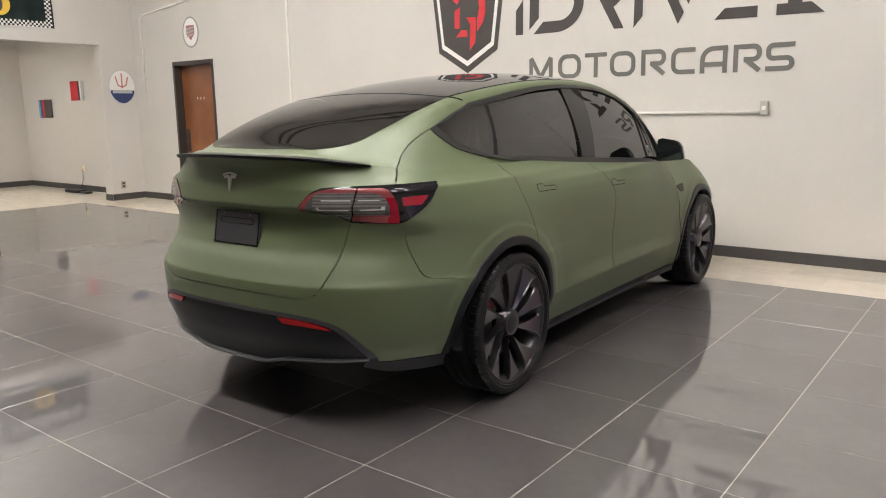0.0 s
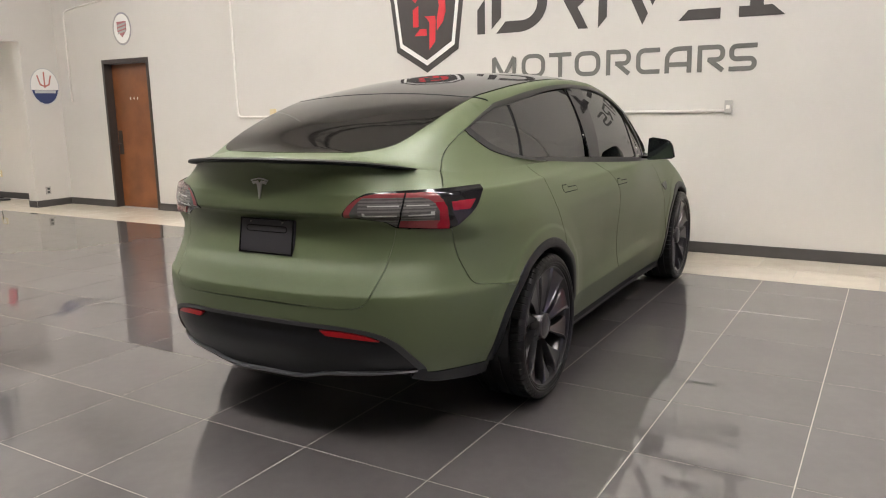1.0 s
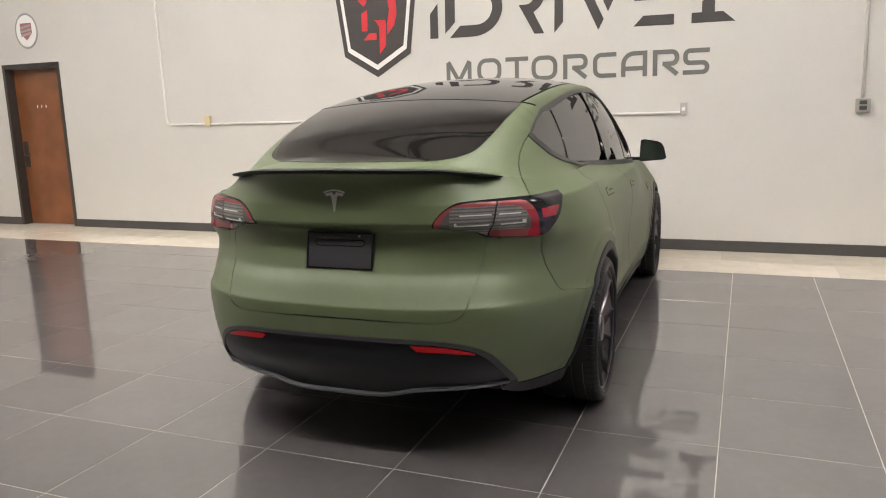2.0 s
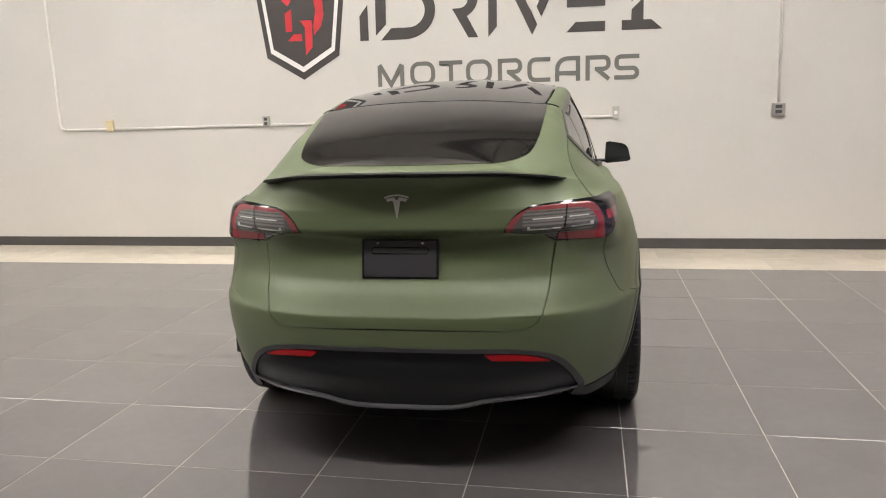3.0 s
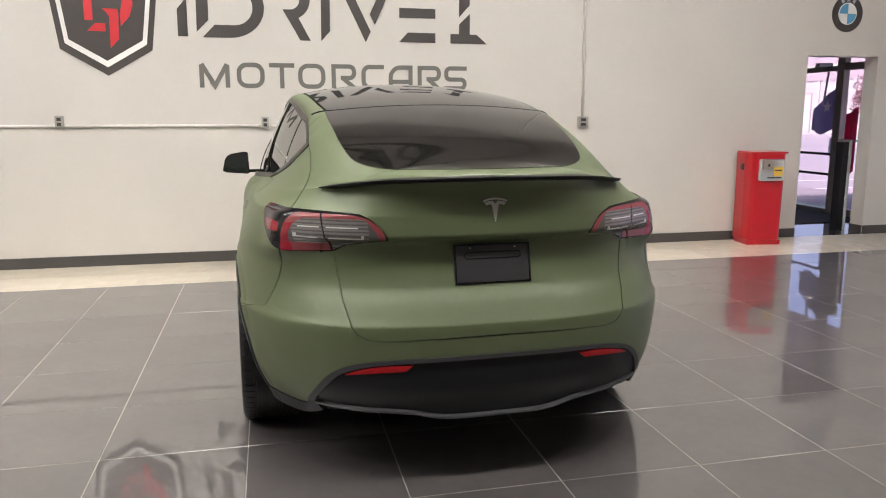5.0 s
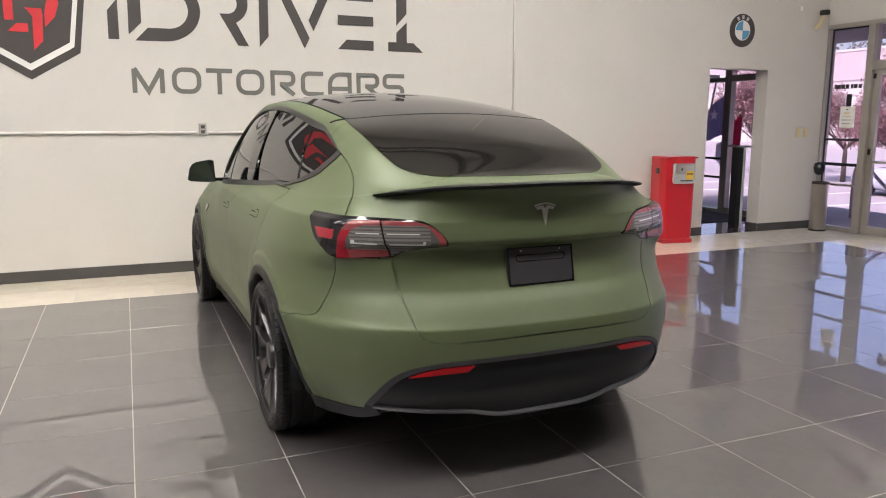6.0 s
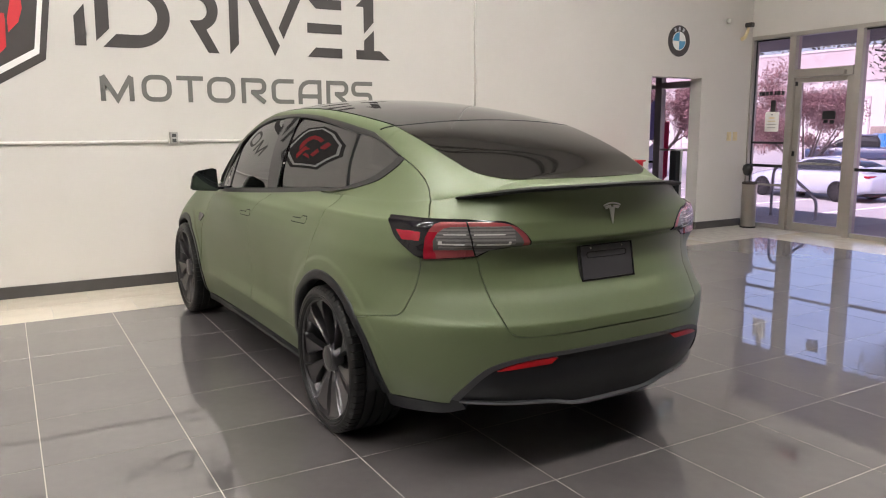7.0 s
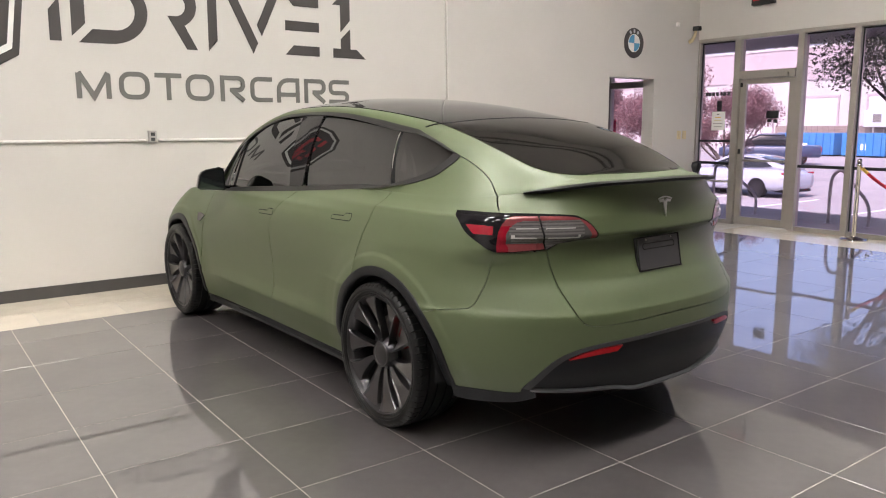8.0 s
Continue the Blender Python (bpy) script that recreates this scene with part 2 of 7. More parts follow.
def skirting(name, rows):
    bm = boxes(*rows, bevel=0.004)
    return tagged(part(name, bm, BASE, None), kind="structure")


skirting("baseboard", [(-9.78, 2.385, YW - 0.014, YW, 0, 0.105), (XL + 0.014, -10.82, YW - 0.014, YW, 0, 0.105), (3.33, XR, YW - 0.014, YW, 0, 0.105),
                       (3.316, 3.33, YW, YW + 0.2, 0, 0.105),
                       (XL, XL + 0.014, 6.655, YW, 0, 0.105), (XL, XL + 0.014, YB, 3.4, 0, 0.105), (XL - 0.2, XL, 6.641, 6.655, 0, 0.105),
                       (-16.2, XL - 0.2, 7.286, 7.30, 0, 0.105), (-16.2, -16.186, 6.52, 7.286, 0, 0.105), (-16.2, -16.186, 2.4, 5.62, 0, 0.105)])

# the base slab under the tiles, whose top is the joints
P, GX, GY = 0.613, -2.592, 2.141
tagged(part("floor", boxes((-16.3, XR + 0.2, YB - 0.2, YW + 0.2, -0.2, -0.0008), (1.4, LX + 0.11, YW + 0.2, LY + 0.15, -0.2, -0.0008)), GROUT, None), kind="structure")


# ---- lamps added in the ceiling, unseen, their rows set to light the room ----
GLOW = glow_material("lamp_diffuser", (1.0, 0.965, 0.925), PANEL_GLOW)
lamp = thing("ceiling_light", pose(-9.6, 0.7, TOP), "white recessed ceiling panel lamp, lit", "ceiling light", "ceiling lamps")
part("frame", boxes((-0.64, 0.64, -0.34, -0.30, -0.03, 0), (-0.64, 0.64, 0.30, 0.34, -0.03, 0), (-0.64, -0.60, -0.30, 0.30, -0.03, 0), (0.60, 0.64, -0.30, 0.30, -0.03, 0)), CEIL, lamp)
part("diffuser", boxes((-0.60, 0.60, -0.30, 0.30, -0.018, -0.006)), GLOW, lamp)
for ix in range(5):
    for iy in range(2):
        if ix or iy:
            copy_thing(lamp, pose(-9.6 + 2.55 * ix, 0.7 + 3.1 * iy, TOP))
# one more unseen lamp, scaled to set how bright the side space gets
side_lamp = copy_thing(lamp, pose(-14.6, 5.0, 3.0))
side_lamp.scale = (0.85, 0.75, 1.0)

# ---- open-web steel joists under the ceiling ----
STEEL = material("dark_joist_steel", (0.035, 0.034, 0.033), 0.6, vary=0.1, scale=3)
for y in (-0.6, 2.4, 6.2):
    joist = thing("roof_joist", pose(0, y, TOP), "dark open-web steel joist under the ceiling", "joist", "roof joists")
    for z in (-0.025, -0.36):
        part("chord", boxes((XL, XR, -0.035, 0.035, z - 0.025, z + 0.025)), STEEL, joist)
    bm = bmesh.new()
    n = 34
    zig = [(XL + 0.1 + (XR - XL - 0.2) * k / n, 0, -0.05 if k % 2 else -0.35) for k in range(n + 1)]
    for a, b in zip(zig, zig[1:]):
        tube(bm, [a, b], 0.011, 6)
    part("web", bm, STEEL, joist)

# ---- wall graphics: flat vinyl shapes on the back wall ----


def on_north(a, b, d):
    return (a, YW - 0.002 - d, b)


def on_west(a, b, d):
    return (XL + 0.002 + d, a, b)


def on_alcove(a, b, d):
    return (a, 7.298 - d, b)


def disc(cx, cz, rx, rz, n=40, a0=0.0, a1=math.tau):
    full = abs(a1 - a0 - math.tau) < 1e-6
    return [(cx + rx * math.cos(a0 + (a1 - a0) * k / n), cz + rz * math.sin(a0 + (a1 - a0) * k / n)) for k in range(n if full else n + 1)]


def band(points, width):
    """The outline of a line of some width through flat points."""
    pts = [Vector(p) for p in points]
    left, right = [], []
    for i, p in enumerate(pts):
        din = (p - pts[i - 1]).normalized() if i else (pts[1] - p).normalized()
        dout = (pts[i + 1] - p).normalized() if i < len(pts) - 1 else din
        d = (din + dout).normalized()
        nrm = Vector((-d.y, d.x))
        k = width / 2 / max(0.5, nrm.dot(Vector((-din.y, din.x))))
        left.append(tuple(p + nrm * k)), right.append(tuple(p - nrm * k))
    return left + right[::-1]


def stroke(bm, points, width, depth, place):
    """A flat line of some width and depth, built piece after piece so that it may close on itself."""
    line = band(points, width)
    n = len(points)
    for i in range(n - 1):
        quad = [line[i], line[i + 1], line[2 * n - 2 - i], line[2 * n - 1 - i]]
        front = [bm.verts.new(place(a, b, depth)) for a, b in quad]
        rear = [bm.verts.new(place(a, b, 0.0)) for a, b in quad]
        bm.faces.new(front)
        for k in (0, 2):
            bm.faces.new((front[k], rear[k], rear[k + 1], front[k + 1]))
    return bm


def decal(parent, name, outline, mat, place, depth, label=""):
    return part(name, prism(bmesh.new(), outline, depth, place), mat, parent, label)


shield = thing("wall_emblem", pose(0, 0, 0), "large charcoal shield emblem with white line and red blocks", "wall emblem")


def shield_outline(k):
    cx, cz = -5.098, 2.47
    return [(cx + k * a, cz + k * b * (1 if b > 0 else 1)) for a, b in ((0, -0.672), (0.40, -0.435), (0.49, 0.26), (0.33, 0.56), (0, 0.64), (-0.33, 0.56), (-0.49, 0.26), (-0.40, -0.435))]


decal(shield, "backing", shield_outline(1.0), MATS["charcoal"], on_north, 0.004)
decal(shield, "line", shield_outline(0.885), MATS["white"], on_north, 0.0065, "white inner line")
decal(shield, "field", shield_outline(0.80), MATS["charcoal"], on_north, 0.009)
for outline in ([(-5.268, 2.482), (-5.196, 2.521), (-5.198, 2.295), (-5.269, 2.295)], [(-5.30, 2.615), (-5.235, 2.553), (-5.197, 2.60), (-5.20, 2.80), (-5.28, 2.80)],
                [(-4.960, 2.245), (-4.879, 2.336), (-4.845, 2.445), (-4.850, 2.60), (-4.90, 2.71), (-5.0, 2.765), (-5.12, 2.765), (-5.12, 2.68), (-5.02, 2.672), (-4.95, 2.62), (-4.930, 2.50), (-4.960, 2.36)],
                [(-5.252, 2.20), (-5.178, 2.271), (-5.094, 2.269), (-5.093, 2.197)], [(-5.115, 2.403), (-4.980, 2.400), (-4.975, 2.345), (-4.985, 2.128), (-5.061, 2.046), (-5.055, 2.330), (-5.085, 2.375)]):
    decal(shield, "block", outline, MATS["red"], on_north, 0.0115, "red block")

graphic = thing("wall_graphic", pose(0, 0, 0), "charcoal stencil-cut bars and arcs stuck on the white wall", "wall graphic")
TOPZ = 2.73
arc = disc(-3.985, 2.448, 0.322, 0.284, 24, -math.pi / 2, math.pi / 2)
arc_in = disc(-3.945, 2.448, 0.174, 0.168, 24, -math.pi / 2, math.pi / 2)
loop = disc(-3.40, 2.541, 0.173, 0.186, 18, -1.05, math.pi / 2)
loop_in = disc(-3.42, 2.534, 0.092, 0.094, 18, -math.pi / 2, math.pi / 2)
for outline in ([(-4.462, 2.168), (-4.372, 2.168), (-4.372, 2.522), (-4.460, 2.415)],
                [(-4.292, 2.212), (-4.181, 2.322), (-4.176, TOPZ), (-4.284, TOPZ)],
                [(-4.240, 2.163)] + arc + [(-4.12, 2.732), (-4.12, 2.617)] + arc_in[::-1] + [(-4.127, 2.280)],
                [(-3.490, 2.439), (-3.329, 2.152), (-3.229, 2.150), (-3.340, 2.360)] + loop[1:] + [(-3.49, 2.727), (-3.49, 2.63)] + loop_in[::-1],
                [(-3.127, 2.148), (-3.040, 2.246), (-3.034, TOPZ), (-3.120, TOPZ)],
                [(-2.969, TOPZ), (-2.871, TOPZ), (-2.639, 2.249), (-2.690, 2.147)],
                [(-2.598, 2.316), (-2.645, 2.416), (-2.499, TOPZ), (-2.400, TOPZ)],
                [(-2.354, 2.156), (-2.265, 2.250), (-1.982, 2.248), (-1.982, 2.152)],
                [(-2.350, 2.390), (-2.350, 2.486), (-1.982, 2.484), (-1.982, 2.390)],
                [(-2.255, 2.628), (-2.345, 2.724), (-1.982, 2.724), (-1.982, 2.628)],
                [(-1.825, 2.152), (-1.825, 2.245), (-1.736, 2.245), (-1.734, 2.342), (-1.622, 2.448), (-1.622, 2.243), (-1.549, 2.243), (-1.441, 2.149)],
                [(-1.735, 2.410), (-1.624, 2.532), (-1.622, 2.80), (-1.70, 2.80), (-1.825, 2.68), (-1.735, 2.68)]):
    decal(graphic, "bar", outline, MATS["charcoal"], on_north, 0.004)

# the word under it, each letter from strokes
word = thing("wall_lettering", pose(0, 0, 0), "grey sans-serif lettering MOTORCARS on the white wall", "wall lettering")
Z0, Z1, SW = 1.690, 1.931, 0.042


def letter(kind, a, b):
    """The strokes of one letter between a and b, each a line of points."""
    h, lo, hi, mid = SW / 2, Z0 + SW / 2, Z1 - SW / 2, (Z0 + Z1) / 2 - 0.012
    a, b = a + h, b - h
    c, r = (a + b) / 2, 0.075

    def turn(x, z, sx, sz, rr=r, k=5):
        """A rounded corner at (x, z) from the upright to the level side."""
        return [(x + sx * rr * (1 - math.cos(q)), z + sz * rr * (1 - math.sin(q))) for q in (math.pi / 2 * i / k for i in range(k + 1))]
    tl, tr = turn(a, hi, 1, -1), turn(b, hi, -1, -1)
    bl, br = turn(a, lo, 1, 1), turn(b, lo, -1, 1)
    return {"M": [[(a, Z0), (a, hi - 0.004)], [(b, Z0), (b, hi - 0.004)], [(a + 0.001, hi + 0.002), (c, lo - 0.004), (b - 0.001, hi + 0.002)]],
            "O": [[(a, mid)] + tl + tr[::-1] + br + bl[::-1] + [(a, mid + 0.001)]],
            "T": [[(a - h, hi), (b + h, hi)], [(c, Z0), (c, Z1 - SW)]],
            "R": [[(a, Z0), (a, hi)] + turn(b, hi, -1, -1, 0.048)[::-1] + turn(b, mid, -1, 1, 0.048) + [(a + 0.070, mid)], [(a + 0.082, mid + 0.006), (b + 0.006, Z0 + 0.008)]],
            "C": [[(b + h, hi)] + turn(a, hi, 1, -1, 0.06)[::-1] + turn(a, lo, 1, 1, 0.06) + [(b + h, lo)]],
            "A": [[(a, Z0)] + turn(a, hi, 1, -1, 0.10) + [(b, hi), (b, Z0)], [(a + h, mid - 0.03), (b - h, mid - 0.03)]],
            "S": [[(b + h, hi)] + turn(a, hi, 1, -1, 0.041)[::-1] + turn(a, mid, 1, 1, 0.041) + turn(b, mid, -1, -1, 0.041)[::-1] + turn(b, lo, -1, 1, 0.041) + [(a - h, lo)]]}[kind]


for kind, a, b in (("M", -4.290, -4.010), ("O", -3.945, -3.683), ("T", -3.638, -3.397), ("O", -3.363, -3.097), ("R", -3.037, -2.792), ("C", -2.740, -2.512), ("A", -2.466, -2.220), ("R", -2.168, -1.925), ("S", -1.890, -1.653)):
    bm = bmesh.new()
    drop_z = -0.0052 * ((a + b) / 2 + 2.97)
    for i, line in enumerate(letter(kind, a, b)):
        line = [p for k, p in enumerate(line) if not k or math.dist(p, line[k - 1]) > 1e-4]
        stroke(bm, [(x, z + drop_z) for x, z in line], SW, 0.004 + 0.0005 * i, on_north)
    part("letter", bm, MATS["grey_letter"], word)

# round and other emblems, as plain shapes
roundel = thing("wall_roundel", pose(0, 0, 0), "round dark-rimmed wall emblem with blue and white quarters", "wall emblem")
cx, cz, rx = 2.853, 2.570, 0.203
decal(roundel, "rim", disc(cx, cz, rx, rx), MATS["charcoal"], on_north, 0.004)
decal(roundel, "field", disc(cx, cz, 0.122, 0.122), MATS["white"], on_north, 0.007)
for k in (1, 3):
    decal(roundel, "quarter", [(cx, cz)] + disc(cx, cz, 0.112, 0.112, 12, k * math.pi / 2, (k + 1) * math.pi / 2), MATS["blue"], on_north, 0.0095, "light blue quarter")
for a in (62, 90, 118):
    c, s = math.cos(radians(a)), math.sin(radians(a))
    decal(roundel, "mark", band([(cx + 0.137 * c, cz + 0.137 * s), (cx + 0.182 * c, cz + 0.182 * s)], 0.034), MATS["silver"], on_north, 0.0065)

crest = thing("wall_crest", pose(0, 0, 0), "oval silver wreath emblem with a red and grey crest", "wall emblem")
cx, cz = -10.285, 2.620
decal(crest, "edge", disc(cx, cz, 0.205, 0.232), material("dull_silver_edge", (0.34, 0.33, 0.37), 0.45, vary=0.15, scale=30), on_north, 0.0015, "dull silver edge")
for side in (-1, 1):
    for a0 in range(-88, 62, 30):
        decal(crest, "wreath", band([(cx + side * 0.19 * math.cos(radians(a)), cz + 0.215 * math.sin(radians(a))) for a in range(a0, a0 + 31, 5)], 0.016), MATS["plate_grey"], on_north, 0.005)
decal(crest, "field", disc(cx, cz, 0.18, 0.205), MATS["white"], on_north, 0.003)
CREST = material("faded_crest_print", (0.42, 0.16, 0.17), 0.6, vary=0.1)
decal(crest, "crest", [(cx - 0.10, cz + 0.10), (cx + 0.10, cz + 0.10), (cx + 0.10, cz - 0.03), (cx, cz - 0.12), (cx - 0.10, cz - 0.03)], CREST, on_north, 0.006)
for k in range(3):
    decal(crest, "stripe", [(cx - 0.09, cz + 0.055 - 0.05 * k), (cx + 0.09, cz + 0.085 - 0.05 * k), (cx + 0.09, cz + 0.055 - 0.05 * k), (cx - 0.09, cz + 0.025 - 0.05 * k)], MATS["plate_grey"], on_north, 0.008, "pale grey stripe")

oval = thing("wall_oval", pose(0, 0, 0), "white and navy oval wall emblem with red prongs", "wall emblem")
cy, cz, ry, rz = 6.985, 1.845, 0.232, 0.278
decal(oval, "edge", disc(cy, cz, ry, rz), MATS["silver"], on_west, 0.003)
decal(oval, "field", disc(cy, cz, ry * 0.95, rz * 0.96), MATS["white"], on_west, 0.005)
decal(oval, "lower_field", disc(cy, cz, ry * 0.93, rz * 0.94, 24, math.pi + 0.2, math.tau - 0.2), MATS["navy"], on_west, 0.0065, "navy lower field")
decal(oval, "bar", [(cy - 0.17, cz - 0.10), (cy + 0.17, cz - 0.10), (cy + 0.17, cz - 0.055), (cy - 0.17, cz - 0.055)], MATS["silver"], on_west, 0.008, "pale bar in place of small writing")
for pts in ([(cy, cz + 0.22), (cy, cz - 0.02)], [(cy - 0.11, cz + 0.17), (cy - 0.07, cz + 0.03), (cy, cz + 0.0)], [(cy + 0.11, cz + 0.17), (cy + 0.07, cz + 0.03), (cy, cz + 0.0)]):
    decal(oval, "prong", band(pts, 0.022), material("faded_red_print", (0.52, 0.20, 0.17), 0.6) if "faded_red_print" not in bpy.data.materials else bpy.data.materials["faded_red_print"], on_west, 0.007, "red prong")

banner = thing("wall_banner", pose(0, 0, 0), "dark green cloth banner with chequered border and yellow disc", "banner")
B0, B1, C0, C1 = 4.44, 5.965, 2.70, 3.64
bm = bmesh.new()
rows = [[bm.verts.new(on_west(B0 + (B1 - B0) * i / 30, C0 + (C1 - C0) * j / 16 - 0.012 * math.sin(i / 30 * math.pi * 2) * (1 - j / 16), 0.012 + 0.009 * math.sin(i * 0.9 + j * 0.2))) for i in range(31)] for j in range(17)]
for j in range(16):
    for i in range(30):
        bm.faces.new((rows[j][i], rows[j][i + 1], rows[j + 1][i + 1], rows[j + 1][i]))
bmesh.ops.solidify(bm, geom=list(bm.faces), thickness=0.003)
part("cloth", bm, MATS["banner"], banner, smooth=True)
bm = bmesh.new()
S = 0.0305
for j in range(int((C1 - C0) / S)):
    for i in range(int((B1 - B0) / S)):
        edge = min(i, j, int((B1 - B0) / S) - 1 - i, int((C1 - C0) / S) - 1 - j)
        if edge < 3 and (i + j) % 2:
            q = [(B0 + i * S, C0 + j * S), (B0 + i * S + S, C0 + j * S), (B0 + i * S + S, C0 + j * S + S), (B0 + i * S, C0 + j * S + S)]
            bm.faces.new([bm.verts.new(on_west(a, b, 0.028)) for a, b in q])
part("chequer_border", bm, MATS["white"], banner, "white squares of the chequered border")
decal(banner, "disc", disc(5.20, 2.99, 0.155, 0.155), MATS["yellow"], on_west, 0.027, "yellow disc")
decal(banner, "disc_shape", disc(5.20, 2.99, 0.05, 0.10, 12), MATS["socket"], on_west, 0.030, "dark shape on the disc")
for k in range(6):
    decal(banner, "bar", [(4.66 + 0.19 * k, 3.25), (4.79 + 0.19 * k, 3.25), (4.79 + 0.19 * k, 3.42), (4.66 + 0.19 * k, 3.42)], MATS["silver"], on_west, 0.028, "pale bar in place of writing")

for name, label, x0, x1, z0, z1, stripes in (
        ("wall_panel", "small emblem panel with blue, navy, red and charcoal stripes", -15.53, -15.01, 1.36, 1.71, ((0.0, 0.13, "blue"), (0.13, 0.27, "navy"), (0.27, 0.42, "red"), (0.42, 1.0, "charcoal"))),
        ("wall_panel", "small red emblem panel with grey and white stripes", -14.23, -13.77, 1.67, 2.02, ((0.0, 0.6, "red"), (0.6, 0.72, "charcoal"), (0.72, 0.84, "white"), (0.84, 1.0, "silver")))):
    sign = thing(name, pose(0, 0, 0), label, "wall emblem")
    for i, (a, b, key) in enumerate(stripes):
        xa, xb = x0 + (x1 - x0) * a, x0 + (x1 - x0) * b
        decal(sign, "stripe", [(xa, z0), (xb - 0.004, z0), (xb - 0.004, z1), (xa, z1)], MATS[key], on_alcove, 0.012, key.replace("_", " ") + " stripe")

# ---- the brown door ----
door = thing("door_1", pose(-10.82, YW, 0), "closed brown stained wooden door in a dark steel frame", "door", kind="structure")
part("door_frame", boxes((0, 0.05, -0.012, 0.19, 0, 2.20), (0.99, 1.04, -0.012, 0.19, 0, 2.20), (0.05, 0.99, -0.012, 0.19, 2.14, 2.20), bevel=0.004), MATS["dark_frame"], door)
part("door_leaf", boxes((0.055, 0.985, 0.115, 0.16, 0.006, 2.135), bevel=0.003), MATS["wood"], door)
for k in range(3):
    part("mark", boxes((0.425 + 0.080 * k, 0.438 + 0.080 * k, 0.112, 0.116, 1.615, 1.65)), MATS["white"], door, "small pale bar in place of a number")
bm = boxes((0.075, 0.165, 0.108, 0.115, 0.80, 1.16), bevel=0.002)
part("push_plate", bm, MATS["dark_frame"], door)
bm = bmesh.new()
tube(bm, [(0.12, 0.115, 0.96), (0.12, 0.06, 0.96), (0.22, 0.06, 0.96)], 0.011)
part("door_handle", bm, MATS["dark_frame"], door)

# ---- conduits, sockets, switches ----


def conduit(points, label):
    bm = bmesh.new()
    tube(bm, points, 0.0125)
    ob = part("conduit", bm, MATS["conduit"], None, smooth=True)
    tagged(ob, label, "conduit")


CY = YW - 0.0145
conduit([(-8.09, CY, 4.55), (-8.065, CY, 1.41), (-8.05, CY, 1.355), (-8.00, CY, 1.338), (-7.468, CY, 1.337)], "white painted metal conduit running down the wall")
conduit([(-7.392, CY, 1.337), (-5.59, CY, 1.337)], "white painted metal conduit along the wall")
conduit([(-5.515, CY, 1.337), (-3.75, CY, 1.335)], "white painted metal conduit along the wall")
conduit([(-3.64, CY, 1.335), (-1.90, CY, 1.332)], "white painted metal conduit along the wall")
conduit([(-0.40, CY, 4.55), (-0.367, CY, 1.415)], "white painted metal conduit dropping to a socket")
conduit([(-11.62, CY, 1.6), (-11.62, CY, 2.86), (-11.60, CY, 2.93), (-11.54, CY, 2.97), (-10.6, CY, 3.06), (-8.2, CY, 3.32)], "white painted conduit high along the wall")


def socket(name, at, label, category, size=(0.075, 0.115), mat="plate_grey", deep=0.045, slots=2, group=""):
    ob = thing(name, at, label, category, group)
    w, h = size
    part("box", boxes((-w / 2, w / 2, -deep, 0, -h / 2, h / 2), bevel=0.004), MATS[mat], ob)
    for k in range(slots):
        z = (k - (slots - 1) / 2) * h * 0.42
        part("outlet", boxes((-w * 0.26, w * 0.26, -deep - 0.003, -deep + 0.001, z - h * 0.14, z + h * 0.14), bevel=0.002), MATS["socket"] if mat == "plate_grey" else MATS["conduit"], ob)
    return ob


SOCK = "grey steel surface-mounted socket box on the wall"
for x, z in ((-5.552, 1.376), (-3.695, 1.365)):
    socket("wall_socket", pose(x, YW, z), SOCK, "socket", (0.07, 0.11), group="wall sockets")
socket("wall_socket", pose(-7.43, YW, 1.372), "yellowed steel socket box on the wall", "socket", (0.075, 0.125), mat="ivory", slots=0, group="wall sockets")
socket("junction_box", pose(-1.872, YW, 1.368), "pale grey blank steel junction box on the wall", "junction box", (0.062, 0.118), mat="box_grey", slots=1)
socket("wall_socket", pose(-0.364, YW, 1.358), SOCK, "socket", (0.115, 0.115), group="wall sockets")
socket("wall_socket", pose(XL, 6.855, 0.25, 0, 0, 90), "grey socket low on the pier", "socket", (0.08, 0.12), deep=0.012, group="wall sockets")
socket("wall_socket", pose(-14.03, 7.30, 0.42), "ivory double socket low on the wall", "socket", (0.17, 0.115), mat="ivory", deep=0.012, group="wall sockets")
for x in (3.935, 4.065):
    sw = socket("light_switch", pose(x, YW, 1.30), "ivory light switch plate on the wall", "light switch", (0.085, 0.125), mat="ivory", deep=0.010, slots=0, group="light switches")
    part("rocker", boxes((-0.016, 0.016, -0.016, -0.009, -0.033, 0.033), bevel=0.002), MATS["ivory"], sw)

sensor = thing("motion_detector", pose(3.79, YW, 2.885), "small white wall motion detector", "detector")
part("body", boxes((-0.022, 0.022, -0.04, 0, -0.03, 0.03), bevel=0.008), MATS["conduit"], sensor)
cctv = thing("security_camera", pose(4.12, YW, 2.76), "small black security camera on a cream bracket", "camera")
part("bracket", tube(bmesh.new(), bend([(-0.02, 0, -0.10), (-0.02, -0.05, -0.08), (-0.01, -0.08, -0.01), (0, -0.09, 0.05)], 5), [0.03 - 0.0008 * k for k in range(16)]), MATS["ivory"], cctv, smooth=True)
part("camera_head", boxes((-0.035, 0.04, -0.16, -0.05, 0.05, 0.115), bevel=0.012), MATS["black"], cctv)

